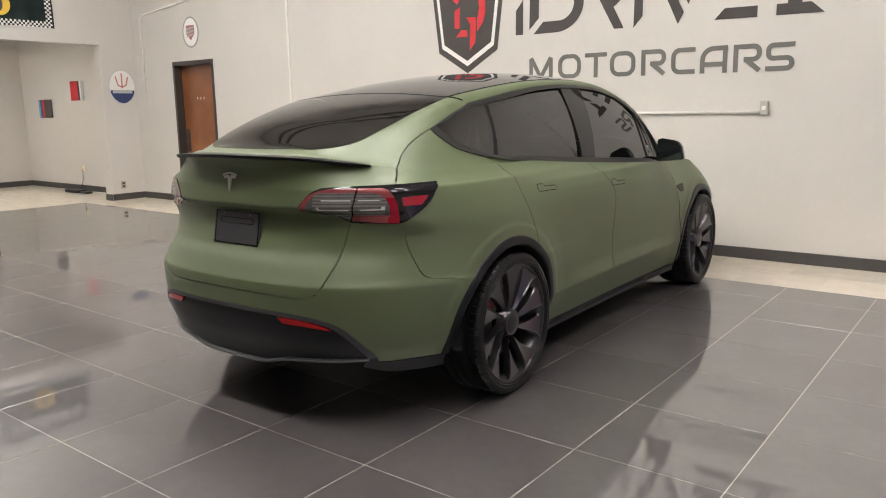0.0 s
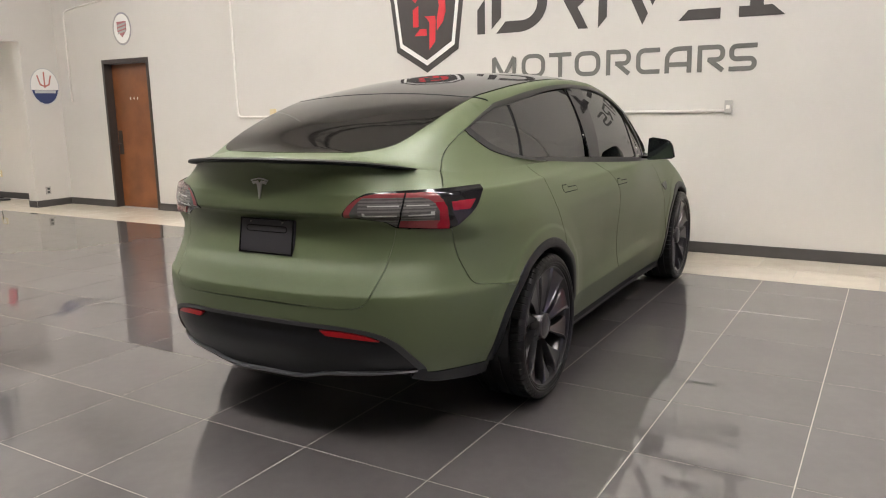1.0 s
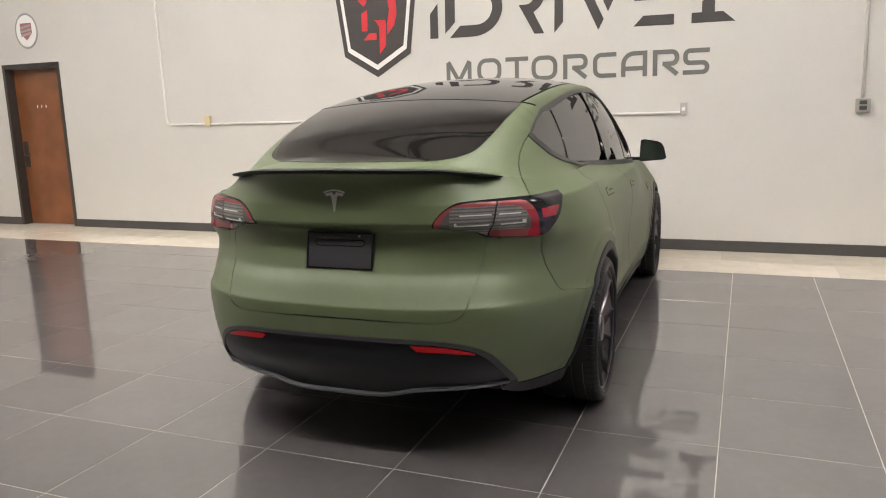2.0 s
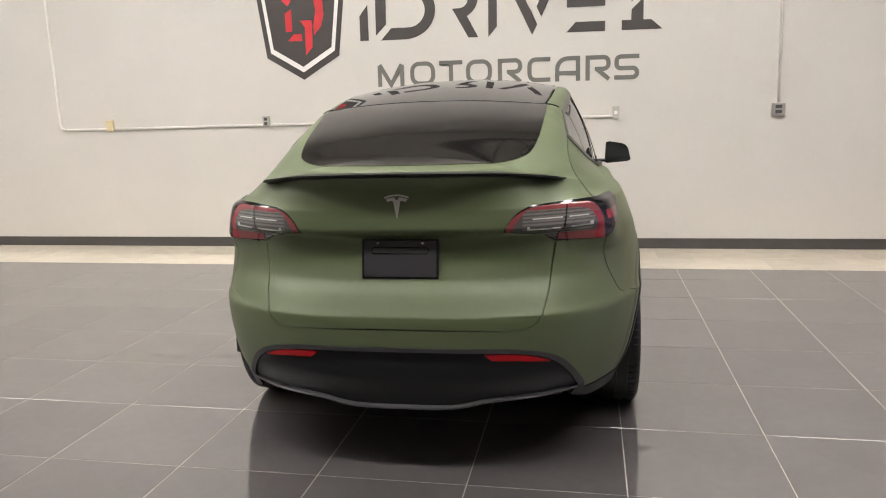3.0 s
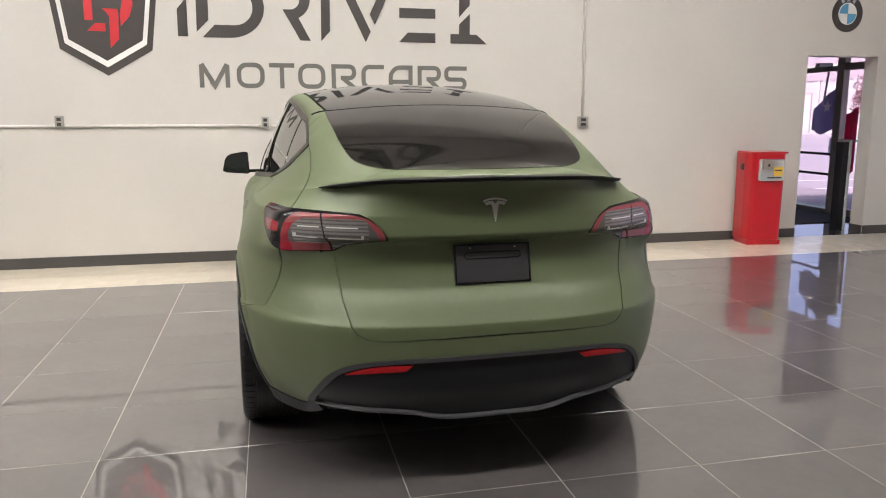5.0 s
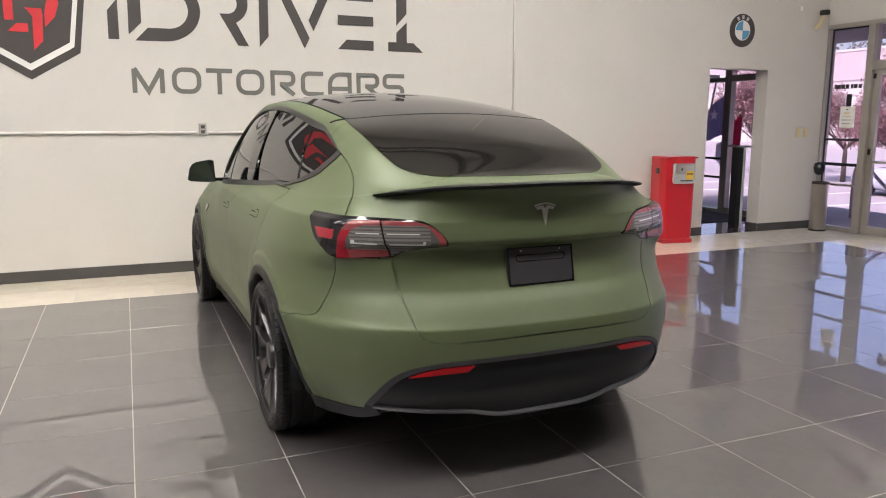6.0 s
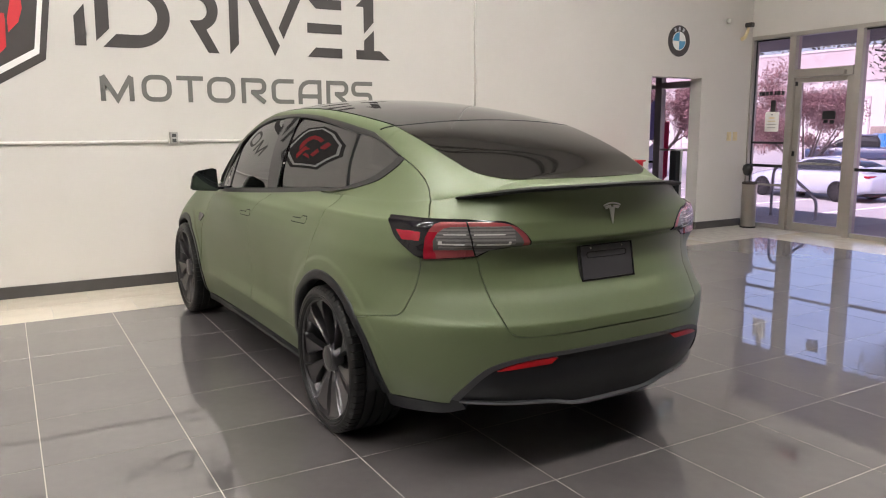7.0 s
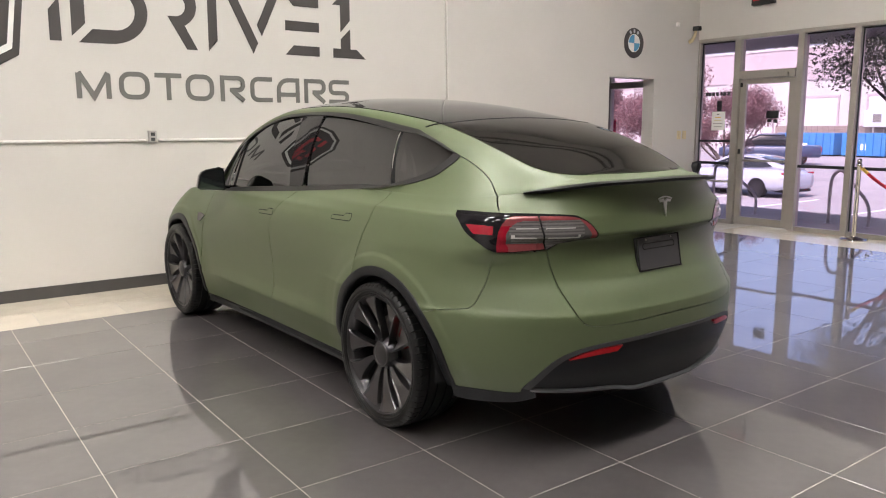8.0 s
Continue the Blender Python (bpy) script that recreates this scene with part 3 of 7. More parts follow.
# a black charger lying on the floor of the side space
charger = thing("floor_charger", pose(-13.75, 7.02, 0), "black charger with its cable lying on the floor", "charger")
part("body", boxes((-0.36, 0.10, -0.09, 0.09, 0, 0.055), (-0.10, 0.33, -0.06, 0.08, 0, 0.03), bevel=0.012), MATS["black"], charger)
part("cable", tube(bmesh.new(), bend([(-0.28, 0.05, 0.03), (-0.34, 0.2, 0.02), (-0.32, 0.255, 0.2), (-0.30, 0.258, 0.40)], 6), 0.006), MATS["black"], charger, smooth=True)

# ---- red drop box ----
drop = thing("drop_box", pose(1.70, 6.96, 0, 0, 0, -8), "tall red metal drop box with a steel lid plate", "drop box")
bm = bmesh.new()
prof = [(-0.23, -0.02), (-0.20, -0.13), (-0.165, -0.16), (0.165, -0.16), (0.20, -0.13), (0.215, 0.20), (-0.23, 0.20)]
lo = [bm.verts.new((x * 0.92, y * 0.92 + 0.01, 0.05)) for x, y in prof]
hi = [bm.verts.new((x * 0.95, y * 0.95, 1.02)) for x, y in prof]
for i in range(len(prof)):
    j = (i + 1) % len(prof)
    bm.faces.new((lo[i], lo[j], hi[j], hi[i]))
bm.faces.new(lo[::-1]), bm.faces.new(hi)
bmesh.ops.bevel(bm, geom=list(bm.edges), offset=0.012, segments=3, profile=0.5, affect="EDGES")
part("body", bm, MATS["red_box"], drop, smooth=False)
part("base", boxes((-0.20, 0.19, -0.135, 0.18, 0, 0.052), bevel=0.006), MATS["red_box"], drop)
part("lid", boxes((-0.215, 0.205, -0.155, 0.19, 1.012, 1.034), bevel=0.010), MATS["red_box"], drop)
part("plate", boxes((-0.125, 0.155, -0.168, -0.158, 0.72, 0.955), bevel=0.02), MATS["silver"], drop, "brushed steel plate")
part("flap", boxes((-0.10, 0.03, -0.20, -0.166, 0.84, 0.945), bevel=0.006), MATS["steel"], drop)
part("keyhole", boxes((-0.045, -0.025, -0.204, -0.199, 0.875, 0.905)), MATS["socket"], drop)
part("label", boxes((0.04, 0.14, -0.172, -0.167, 0.77, 0.87)), MATS["yellow"], drop, "yellow label with an unreadable line")
part("label_bar", boxes((0.05, 0.13, -0.1745, -0.1715, 0.825, 0.84)), MATS["socket"], drop)
part("slot", boxes((-0.03, 0.13, -0.1725, -0.167, 0.745, 0.76)), MATS["socket"], drop)
for x in (-0.236, 0.222):
    part("lock", boxes((x - 0.012, x + 0.012, -0.02, 0.03, 0.83, 0.90), bevel=0.005), MATS["charcoal"] if x < 0 else MATS["red_box"], drop)

# ---- steel bin ----
bin_ = thing("trash_bin", pose(4.15, 7.00, 0), "round brushed steel waste bin by the glass front", "waste bin")
part("body", spin(bmesh.new(), [(0.0, 0.02), (0.100, 0.02), (0.103, 0.03), (0.103, 0.64), (0.097, 0.645), (0.097, 0.60), (0, 0.60)], 40), MATS["steel"], bin_, smooth=False)
part("base_ring", spin(bmesh.new(), [(0.0, 0.0), (0.107, 0.0), (0.107, 0.022), (0, 0.022)], 40), MATS["black"], bin_)
part("rim", spin(bmesh.new(), [(0.106, 0.625), (0.106, 0.655), (0.096, 0.655), (0.096, 0.625)], 40), MATS["charcoal"], bin_)
dome = thing("door_stop_ball", pose(4.24, 7.12, 0.83), "small black rounded holder fixed to the window frame", "holder")
part("body", spin(bmesh.new(), [(0, -0.10), (0.05, -0.08), (0.075, 0), (0.06, 0.06), (0, 0.08)], 20), MATS["black"], dome, smooth=True)

# ---- stanchions with a velvet rope ----


def stanchion(x, y):
    ob = thing("stanchion", pose(x, y, 0), "polished chrome rope stanchion on a round base", "stanchion", "rope stanchions")
    part("base", spin(bmesh.new(), [(0, 0), (0.155, 0), (0.158, 0.012), (0.145, 0.028), (0.06, 0.04), (0.03, 0.055), (0, 0.055)], 36), MATS["chrome"], ob, smooth=True)
    part("post", spin(bmesh.new(), [(0.026, 0.05), (0.026, 0.93), (0.034, 0.935), (0.034, 0.955), (0.02, 0.965)], 24), MATS["chrome"], ob, smooth=True)
    part("ball", spin(bmesh.new(), [(0.0, 0.962), (0.022, 0.968), (0.034, 0.99), (0.022, 1.018), (0, 1.025)], 20), MATS["chrome"], ob, smooth=True)
    return ob


stanchion(4.06, 4.64), stanchion(4.02, 3.06)
rope = thing("rope", pose(0, 0, 0), "red velvet barrier rope with brass ends", "rope")
sag = [(4.06 - 0.04 * k / 20, 4.60 - 1.50 * k / 20, 0.905 - 0.34 * (1 - (k / 10 - 1) ** 2)) for k in range(21)]
part("cord", tube(bmesh.new(), sag[1:-1], 0.019, 12), MATS["rope"], rope, smooth=True)
for a, b in ((sag[0], sag[1]), (sag[-1], sag[-2])):
    part("end", tube(bmesh.new(), [a, b], 0.021, 12), MATS["yellow"], rope, "brass end")

# ---- the glazed front: frames and panes ----
front = thing("window_1", pose(XR, 0, 0), "aluminium-framed glass entrance front with a door", "glass front", kind="structure")


def bar(name, y0, y1, z0, z1, x0=0.03, x1=0.13, parent=front, mat="aluminium"):
    return part(name, boxes((x0, x1, y0, y1, z0, z1), bevel=0.004), MATS[mat], parent)


ZT = 2.70
bar("head", GLASS_END, YW - 0.004, ZT - 0.055, ZT, 0.0, 0.13)
for y0, y1 in ((7.200, 7.232), (6.53, 6.625), (5.595, 5.685), (4.87, 4.95), (4.12, 4.20), (3.37, 3.45), (2.62, 2.70), (1.87, 1.95), (1.12, 1.20), (GLASS_END, GLASS_END + 0.06)):
    bar("mullion", y0, y1, 0.0, ZT - 0.055, 0.0, 0.13)
bar("transom", 5.70, 6.53, 2.09, 2.20, 0.0, 0.13)
edges = [(6.625, 7.200, 0.0), (4.95, 5.62, 0.0), (4.20, 4.87, 0.0), (3.45, 4.12, 0.0), (2.70, 3.37, 0.0), (1.95, 2.62, 0.0), (1.20, 1.87, 0.0)]
for y0, y1, z in edges:
    bar("sill_bar", y0, y1, 0.0, 0.06, 0.03, 0.11)
    bar("gasket", y0, y0 + 0.012, 0.06, ZT - 0.055, 0.055, 0.08, mat="gasket")
    bar("gasket", y1 - 0.012, y1, 0.06, ZT - 0.055, 0.055, 0.08, mat="gasket")
    bar("gasket", y0 + 0.012, y1 - 0.012, ZT - 0.075, ZT - 0.055, 0.055, 0.08, mat="gasket")
    bar("push_rail", y0 + 0.012, y1 - 0.012, 0.865, 0.905, 0.03, 0.06, mat="gasket")
    p = bar("pane", y0 + 0.012, y1 - 0.012, 0.06, ZT - 0.075, 0.064, 0.070)
    p.data.materials[0] = PANE
    p.visible_shadow = False
p = bar("pane", 5.70, 6.53, 2.20, ZT - 0.055, 0.064, 0.070)
p.data.materials[0] = PANE
p.visible_shadow = False
bar("rail", 6.64, 7.17, 1.195, 1.225, 0.03, 0.06, mat="gasket")
bar("rail", 6.64, 7.17, 0.60, 0.63, 0.03, 0.06)
entry = thing("door_3", pose(XR, 0, 0), "closed glazed aluminium entrance door with a push bar", "glass door", kind="structure")
for y0, y1, z0, z1 in ((6.44, 6.525, 0.01, 2.085), (5.705, 5.79, 0.01, 2.085), (5.79, 6.44, 2.02, 2.085), (5.79, 6.44, 0.01, 0.12)):
    bar("door_stile", y0, y1, z0, z1, 0.045, 0.095, entry)
p = bar("pane", 5.79, 6.44, 0.12, 2.02, 0.066, 0.072, entry)
p.data.materials[0] = PANE
p.visible_shadow = False
bar("push_bar", 5.79, 6.44, 0.925, 0.955, 0.01, 0.05, entry)
bar("closer", 5.78, 6.14, 2.095, 2.15, -0.05, 0.0, entry)
bar("lock", 6.475, 6.505, 1.03, 1.10, 0.02, 0.045, entry, "gasket")
bar("notice", 5.93, 6.11, 1.53, 1.64, 0.052, 0.066, entry, "gasket")
bar("notice", 5.94, 6.00, 1.47, 1.52, 0.052, 0.066, entry, "gasket")
bar("notice", 6.03, 6.09, 1.48, 1.525, 0.052, 0.066, entry, "gasket")
bar("notice", 6.49, 6.525, 1.98, 2.04, 0.03, 0.045, entry, "gasket")
# small signs hanging inside the first pane
hung = thing("hanging_sign", pose(XR, 6.87, 0), "white notice board hanging on the window by a black strap", "sign")
part("board", boxes((0.045, 0.06, -0.11, 0.11, 1.365, 1.64), bevel=0.01), MATS["white"], hung)
part("strap", boxes((0.048, 0.058, -0.045, 0.03, 1.64, 1.80)), MATS["black"], hung)
for k, (w, key) in enumerate(((0.03, "socket"), (0.09, "yellow"), (0.12, "ivory"), (0.15, "plate_grey"), (0.13, "plate_grey"))):
    part("line", boxes((0.041, 0.046, -w / 2, w / 2, 1.595 - 0.045 * k, 1.607 - 0.045 * k)), MATS[key], hung, "line of unreadable writing")
sticker = thing("window_lettering", pose(XR, 0, 0), "dark lettering strip on the window, seen from behind", "window lettering")
for k, w in enumerate((0.04, 0.05, 0.03, 0.045, 0.05, 0.05, 0.03)):
    part("bar", boxes((0.05, 0.06, 6.70 + 0.062 * k, 6.70 + 0.062 * k + w, 1.87, 1.925)), MATS["gasket"], sticker, "dark bar in place of writing")
exit_sign = thing("exit_sign", pose(XR, 6.20, 3.17), "black exit sign with red letters above the door", "exit sign")
part("body", boxes((-0.06, 0, -0.17, 0.17, -0.09, 0.11), bevel=0.006), MATS["black"], exit_sign)
txt = bpy.data.curves.new("exit_text", "FONT")
txt.body, txt.size, txt.align_x, txt.align_y, txt.extrude = "EXIT", 0.15, "CENTER", "CENTER", 0.002
tmp = new("letters", txt)
bpy.context.view_layer.update()
me = bpy.data.meshes.new_from_object(tmp.evaluated_get(bpy.context.evaluated_depsgraph_get()))
bpy.data.objects.remove(tmp)
me.materials.append(glow_material("exit_red", (0.5, 0.02, 0.02), 0.10))
letters = new("letters", me)
letters.parent = exit_sign
letters.matrix_basis = pose(-0.063, 0, 0.01, 90, 0, -90)
tagged(letters, "red letters")

# ---- the lobby beyond the doorway ----
lobby = thing("window_2", pose(LX, 0, 0), "aluminium-framed lobby glazing with a door", "glass front", kind="structure")


def lobby_bar(name, y0, y1, z0, z1, x0=0.02, x1=0.12, mat="aluminium"):
    return part(name, boxes((x0, x1, y0, y1, z0, z1), bevel=0.004), MATS[mat], lobby)


for y0, y1 in ((7.54, 7.62), (8.93, 9.07), (10.02, 10.09), (10.42, 10.50)):
    lobby_bar("frame_bar", y0, y1, 0, 2.62)
lobby_bar("frame_bar", 7.62, 8.93, 2.05, 2.15)
lobby_bar("frame_bar", 9.07, 10.02, 2.05, 2.12)
for y0, y1 in ((7.62, 8.93), (9.07, 10.02), (10.09, 10.42)):
    lobby_bar("frame_bar", y0, y1, 2.55, 2.62)
    lobby_bar("sill_bar", y0, y1, 0.0, 0.10 if y1 < 9 else 0.06)
    for z0, z1 in ((0.10, 2.05), (2.15, 2.55)):
        p = lobby_bar("pane", y0, y1, z0, z1, 0.066, 0.072)
        p.data.materials[0] = PANE
        p.visible_shadow = False
lobby_bar("push_bar", 7.70, 8.90, 1.055, 1.085, 0.0, 0.03)
for z in (0.86, 0.565):
    lobby_bar("rail", 9.07, 10.02, z - 0.018, z + 0.018, 0.03, 0.06, "gasket")
FLAG = {"navy": material("flag_blue", (0.30, 0.29, 0.48), 0.8, vary=0.1), "white": material("flag_white", (0.85, 0.82, 0.84), 0.8), "red": material("flag_red", (0.75, 0.05, 0.16), 0.8, vary=0.1)}
flag = thing("flag", pose(5.05, 9.95, 0), "hanging red, white and blue flag on a slanted pole", "flag")
part("pole", tube(bmesh.new(), [(-0.42, -0.35, 2.14), (0.05, 0.32, 1.45)], 0.017), MATS["silver"], flag)
part("bracket", boxes((-0.64, -0.40, -0.40, -0.30, 2.09, 2.19), bevel=0.01), MATS["silver"], flag)
for k, (key, y0, y1, z0, z1) in enumerate((("navy", -0.30, 0.40, 1.16, 1.98), ("white", -0.26, 0.02, 0.72, 1.18), ("red", -0.46, -0.24, 0.52, 1.55))):
    bm = bmesh.new()
    for i in range(13):
        a = i / 12
        x = 0.02 * math.sin(a * 9 + k) + 0.05 * k - 0.06
        top = z1 - 0.55 * a * (z1 - z0) if key == "navy" else z1 - 0.12 * a
        bm.verts.new((x, y0 + (y1 - y0) * a, z0 + 0.05 * math.sin(a * 7 + k))), bm.verts.new((x + 0.012, y0 + (y1 - y0) * a, top))
    bm.verts.ensure_lookup_table()
    for i in range(12):
        bm.faces.new((bm.verts[2 * i], bm.verts[2 * i + 2], bm.verts[2 * i + 3], bm.verts[2 * i + 1]))
    bmesh.ops.solidify(bm, geom=list(bm.faces), thickness=0.003)
    part("cloth", bm, FLAG[key], flag, key + " cloth", smooth=True)
bm = bmesh.new()
prism(bm, [((0.10 if q % 2 == 0 else 0.042) * math.sin(math.tau * q / 10) - 0.02, (0.10 if q % 2 == 0 else 0.042) * math.cos(math.tau * q / 10) + 1.55) for q in range(10)], 0.004, lambda a, b, d: (-0.13 - d, a, b))
part("star", bm, MATS["white"], flag, "white star")
post = thing("lobby_stand", pose(3.29, 7.60, 0), "narrow black and steel floor stand in the lobby", "stand")
part("body", boxes((-0.06, 0.03, -0.05, 0.07, 0, 1.10), bevel=0.008), MATS["black"], post)
part("side", boxes((0.03, 0.075, -0.05, 0.07, 0, 1.12), bevel=0.006), MATS["silver"], post)
tagged(part("door_mat", boxes((2.9, 4.25, 8.15, 9.5, 0.0, 0.012), bevel=0.004), MATS["mat"], None), "dark ribbed entrance mat on the lobby floor", "mat")


# ==== the car: y forward from the rear axle, x to the right, z up ====
def lut(knots):
    """A smooth curve through (position, value) knots that does not overshoot."""
    xs = np.array([k[0] for k in knots], float)
    ys = np.array([k[1] for k in knots], float)
    h, d = np.diff(xs), np.diff(ys) / np.diff(xs)
    m = np.zeros(len(xs))
    m[0], m[-1] = d[0], d[-1]
    for i in range(1, len(xs) - 1):
        if d[i - 1] * d[i] > 0:
            w1, w2 = 2 * h[i] + h[i - 1], h[i] + 2 * h[i - 1]
            m[i] = (w1 + w2) / (w1 / d[i - 1] + w2 / d[i])

    def at(x):
        if x <= xs[0]:
            return float(ys[0])
        if x >= xs[-1]:
            return float(ys[-1])
        i = int(np.searchsorted(xs, x)) - 1
        t = (x - xs[i]) / h[i]
        return float(ys[i] * (1 + 2 * t) * (1 - t) ** 2 + m[i] * h[i] * t * (1 - t) ** 2 + ys[i + 1] * t * t * (3 - 2 * t) + m[i + 1] * h[i] * t * t * (t - 1))
    return at


def ease(a, b, x):
    t = min(1.0, max(0.0, (x - a) / (b - a)))
    return t * t * (3 - 2 * t)


YS, YF, HUB_F, HUB_Z = 0.05, 2.9, 2.89, 0.356
# the rear's outline on the middle line, the roundness of the corners, and the half widths
rear_y = lut([(0.20, -0.894), (0.26, -0.912), (0.32, -0.930), (0.42, -0.947), (0.52, -0.9575), (0.58, -0.9620), (0.64, -0.9650), (0.663, -0.9630), (0.669, -0.9595), (0.684, -0.9500), (0.74, -0.916), (0.80, -0.877), (0.88, -0.848), (0.955, -0.838),
              (0.970, -0.853), (0.980, -0.876), (0.995, -0.891), (1.02, -0.889), (1.05, -0.885), (1.10, -0.880), (1.15, -0.878), (1.19, -0.884), (1.21, -0.895)])
# at the corners the step under the lamps fades out
rear_soft = lut([(0.20, -0.894), (0.26, -0.912), (0.32, -0.930), (0.42, -0.947), (0.52, -0.9575), (0.58, -0.9620), (0.64, -0.9650), (0.663, -0.9630), (0.669, -0.9595), (0.684, -0.9500), (0.74, -0.918), (0.80, -0.894), (0.88, -0.877), (0.95, -0.877), (1.0, -0.885), (1.05, -0.887), (1.10, -0.877), (1.15, -0.872), (1.19, -0.882), (1.21, -0.895)])
round_p = lut([(0.20, 2.75), (0.32, 2.8), (0.45, 2.84), (0.62, 2.79), (0.70, 2.72), (0.80, 2.64), (0.92, 2.75), (1.08, 2.85), (1.21, 2.7)])
wide_r = lut([(0.20, 0.85), (0.30, 0.888), (0.40, 0.930), (0.52, 0.954), (0.62, 0.9665), (0.660, 0.9685), (0.672, 0.9645), (0.69, 0.962), (0.75, 0.960), (0.90, 0.947), (1.0, 0.917), (1.05, 0.896), (1.067, 0.886), (1.075, 0.870), (1.10, 0.830), (1.13, 0.795), (1.17, 0.75), (1.21, 0.71)])
wide_m = lut([(0.20, 0.845), (0.26, 0.872), (0.36, 0.910), (0.392, 0.924), (0.402, 0.929), (0.415, 0.931), (0.45, 0.926), (0.50, 0.920), (0.62, 0.922), (0.78, 0.938), (0.90, 0.943), (0.96, 0.934), (1.0, 0.915), (1.020, 0.903), (1.029, 0.887), (1.06, 0.843), (1.10, 0.80), (1.15, 0.77), (1.21, 0.73)])
wide_f = lut([(0.20, 0.866), (0.30, 0.907), (0.50, 0.936), (0.68, 0.940), (0.80, 0.912), (0.90, 0.862), (0.97, 0.815), (1.02, 0.775), (1.08, 0.72), (1.21, 0.66)])
front_y = lut([(0.18, 3.66), (0.40, 3.74), (0.60, 3.75), (0.70, 3.735), (0.78, 3.66), (0.88, 3.50), (0.98, 3.25), (1.10, 3.0)])


def side_x(y, z):
    if y < 1.2:
        k = ease(0.1, 1.0, y)
        return wide_r(z) * (1 - k) + wide_m(z) * k
    k = ease(1.5, 2.7, y)
    return wide_m(z) * (1 - k) + wide_f(z) * k


def flare(y, z):
    out = 0.0
    for hub in (0.0, HUB_F):
        r = math.hypot(y - hub, z - HUB_Z)
        out += 0.008 * (1 - ease(0.46, 0.62, r)) + 0.005 * (1 - ease(0.482, 0.508, r))
    return out


def ring(u, z):
    """The body below the windows: u runs 0 (rear middle) - 1 - 2 (along the side) - 3 (front middle)."""
    if u <= 1:
        e, th, k = 2 / round_p(z), max(u, 0) * math.pi / 2, ease(0.40, 0.62, u)
        y0 = rear_y(z) * (1 - k) + rear_soft(z) * k
        x = wide_r(z) * math.sin(th) ** e
        y = y0 + (YS - y0) * (1 - max(0, math.cos(th)) ** e)
    elif u <= 2:
        y = YS + (u - 1) * (YF - YS)
        x = side_x(y, z)
    else:
        e, th = 2 / 2.5, (u - 2) * math.pi / 2
        x = wide_f(z) * max(0, math.cos(th)) ** e
        y = YF + (front_y(z) - YF) * math.sin(th) ** e
    if 0.4 < u < 1:
        # the tail lamps stand out at the corner
        swell = 0.029 * math.exp(-((y + 0.60) / 0.085) ** 2) * ease(0.86, 0.94, z) * (1 - ease(1.05, 1.13, z))
        x, y = x + 0.75 * swell, y - 0.66 * swell
    if 0.4 < u < 2.6:
        x += flare(y, z) * min(1, (x / 0.9)) ** 4
    return Vector((x, y, z))


def R(x, z):
    """A place on the rear by its distance from the middle and its height."""
    return (math.asin(min(1.0, (x / wide_r(z)) ** (round_p(z) / 2))) * 2 / math.pi, z)


def S(y, z):
    """A place on the side by its distance from the rear axle and its height."""
    if y < YS:
        y0 = rear_y(z)
        c = min(1.0, max(0.0, 1 - (y - y0) / (YS - y0)))
        return (math.acos(c ** (round_p(z) / 2)) * 2 / math.pi, z)
    if y < YF:
        return (1 + (y - YS) / (YF - YS), z)
    return (2 + math.asin(min(1.0, ((y - YF) / (front_y(z) - YF)) ** 1.25)) * 2 / math.pi, z)


top_z = lut([(0, 1.208), (0.25, 1.200), (0.5, 1.170), (0.62, 1.152), (0.75, 1.135), (0.9, 1.128), (1.0, 1.130), (1.12, 1.128), (1.24, 1.103), (1.38, 1.074), (1.545, 1.044), (1.755, 1.012), (1.85, 1.003), (2.0, 0.985), (2.25, 0.95), (2.5, 0.885), (2.75, 0.80), (3.0, 0.745)])
TABLE = [ring(u, top_z(u)) for u in np.linspace(0, 3, 601)]
T_Y, T_X, T_Z = (np.array([p[k] for p in TABLE]) for k in (1, 0, 2))


def top_u(y):
    """Where along the ring its top edge reaches y."""
    return float(np.interp(y, T_Y, np.linspace(0, 3, 601)))


def edge(y0, y1, n=14):
    """The top edge of the ring between two distances."""
    a, b = top_u(y0), top_u(y1)
    return [(a + (b - a) * k / n, top_z(a + (b - a) * k / n)) for k in range(n + 1)]


# the upper body: middle line, upper edge of the side windows, edge of the roof glass
mid_z = lut([(-0.895, 1.208), (-0.85, 1.216), (-0.78, 1.228), (-0.70, 1.250), (-0.40, 1.357), (-0.10, 1.450), (0.10, 1.500), (0.50, 1.572), (0.90, 1.612), (1.25, 1.624), (1.60, 1.602), (1.80, 1.57), (2.10, 1.462), (2.40, 1.30), (2.65, 1.13), (2.75, 1.07), (3.0, 1.025), (3.3, 0.955), (3.55, 0.86), (3.70, 0.78), (3.75, 0.745)])
win_x = lut([(-0.7, 0.555), (-0.55, 0.595), (-0.4, 0.61), (-0.25, 0.61), (-0.15, 0.602), (0.1, 0.618), (0.3, 0.630), (0.56, 0.641), (0.83, 0.645), (1.13, 0.646), (1.47, 0.642), (1.75, 0.642), (2.0, 0.662), (2.17, 0.69), (2.29, 0.725), (2.37, 0.76), (2.45, 0.79), (2.8, 0.78)])
win_z = lut([(-0.7, 1.165), (-0.55, 1.180), (-0.4, 1.226), (-0.25, 1.274), (-0.15, 1.310), (-0.07, 1.355), (0.1, 1.395), (0.3, 1.427), (0.56, 1.472), (0.83, 1.507), (1.13, 1.522), (1.47, 1.517), (1.75, 1.482), (2.0, 1.41), (2.17, 1.33), (2.29, 1.225), (2.37, 1.11), (2.45, 1.02), (2.8, 0.985)])
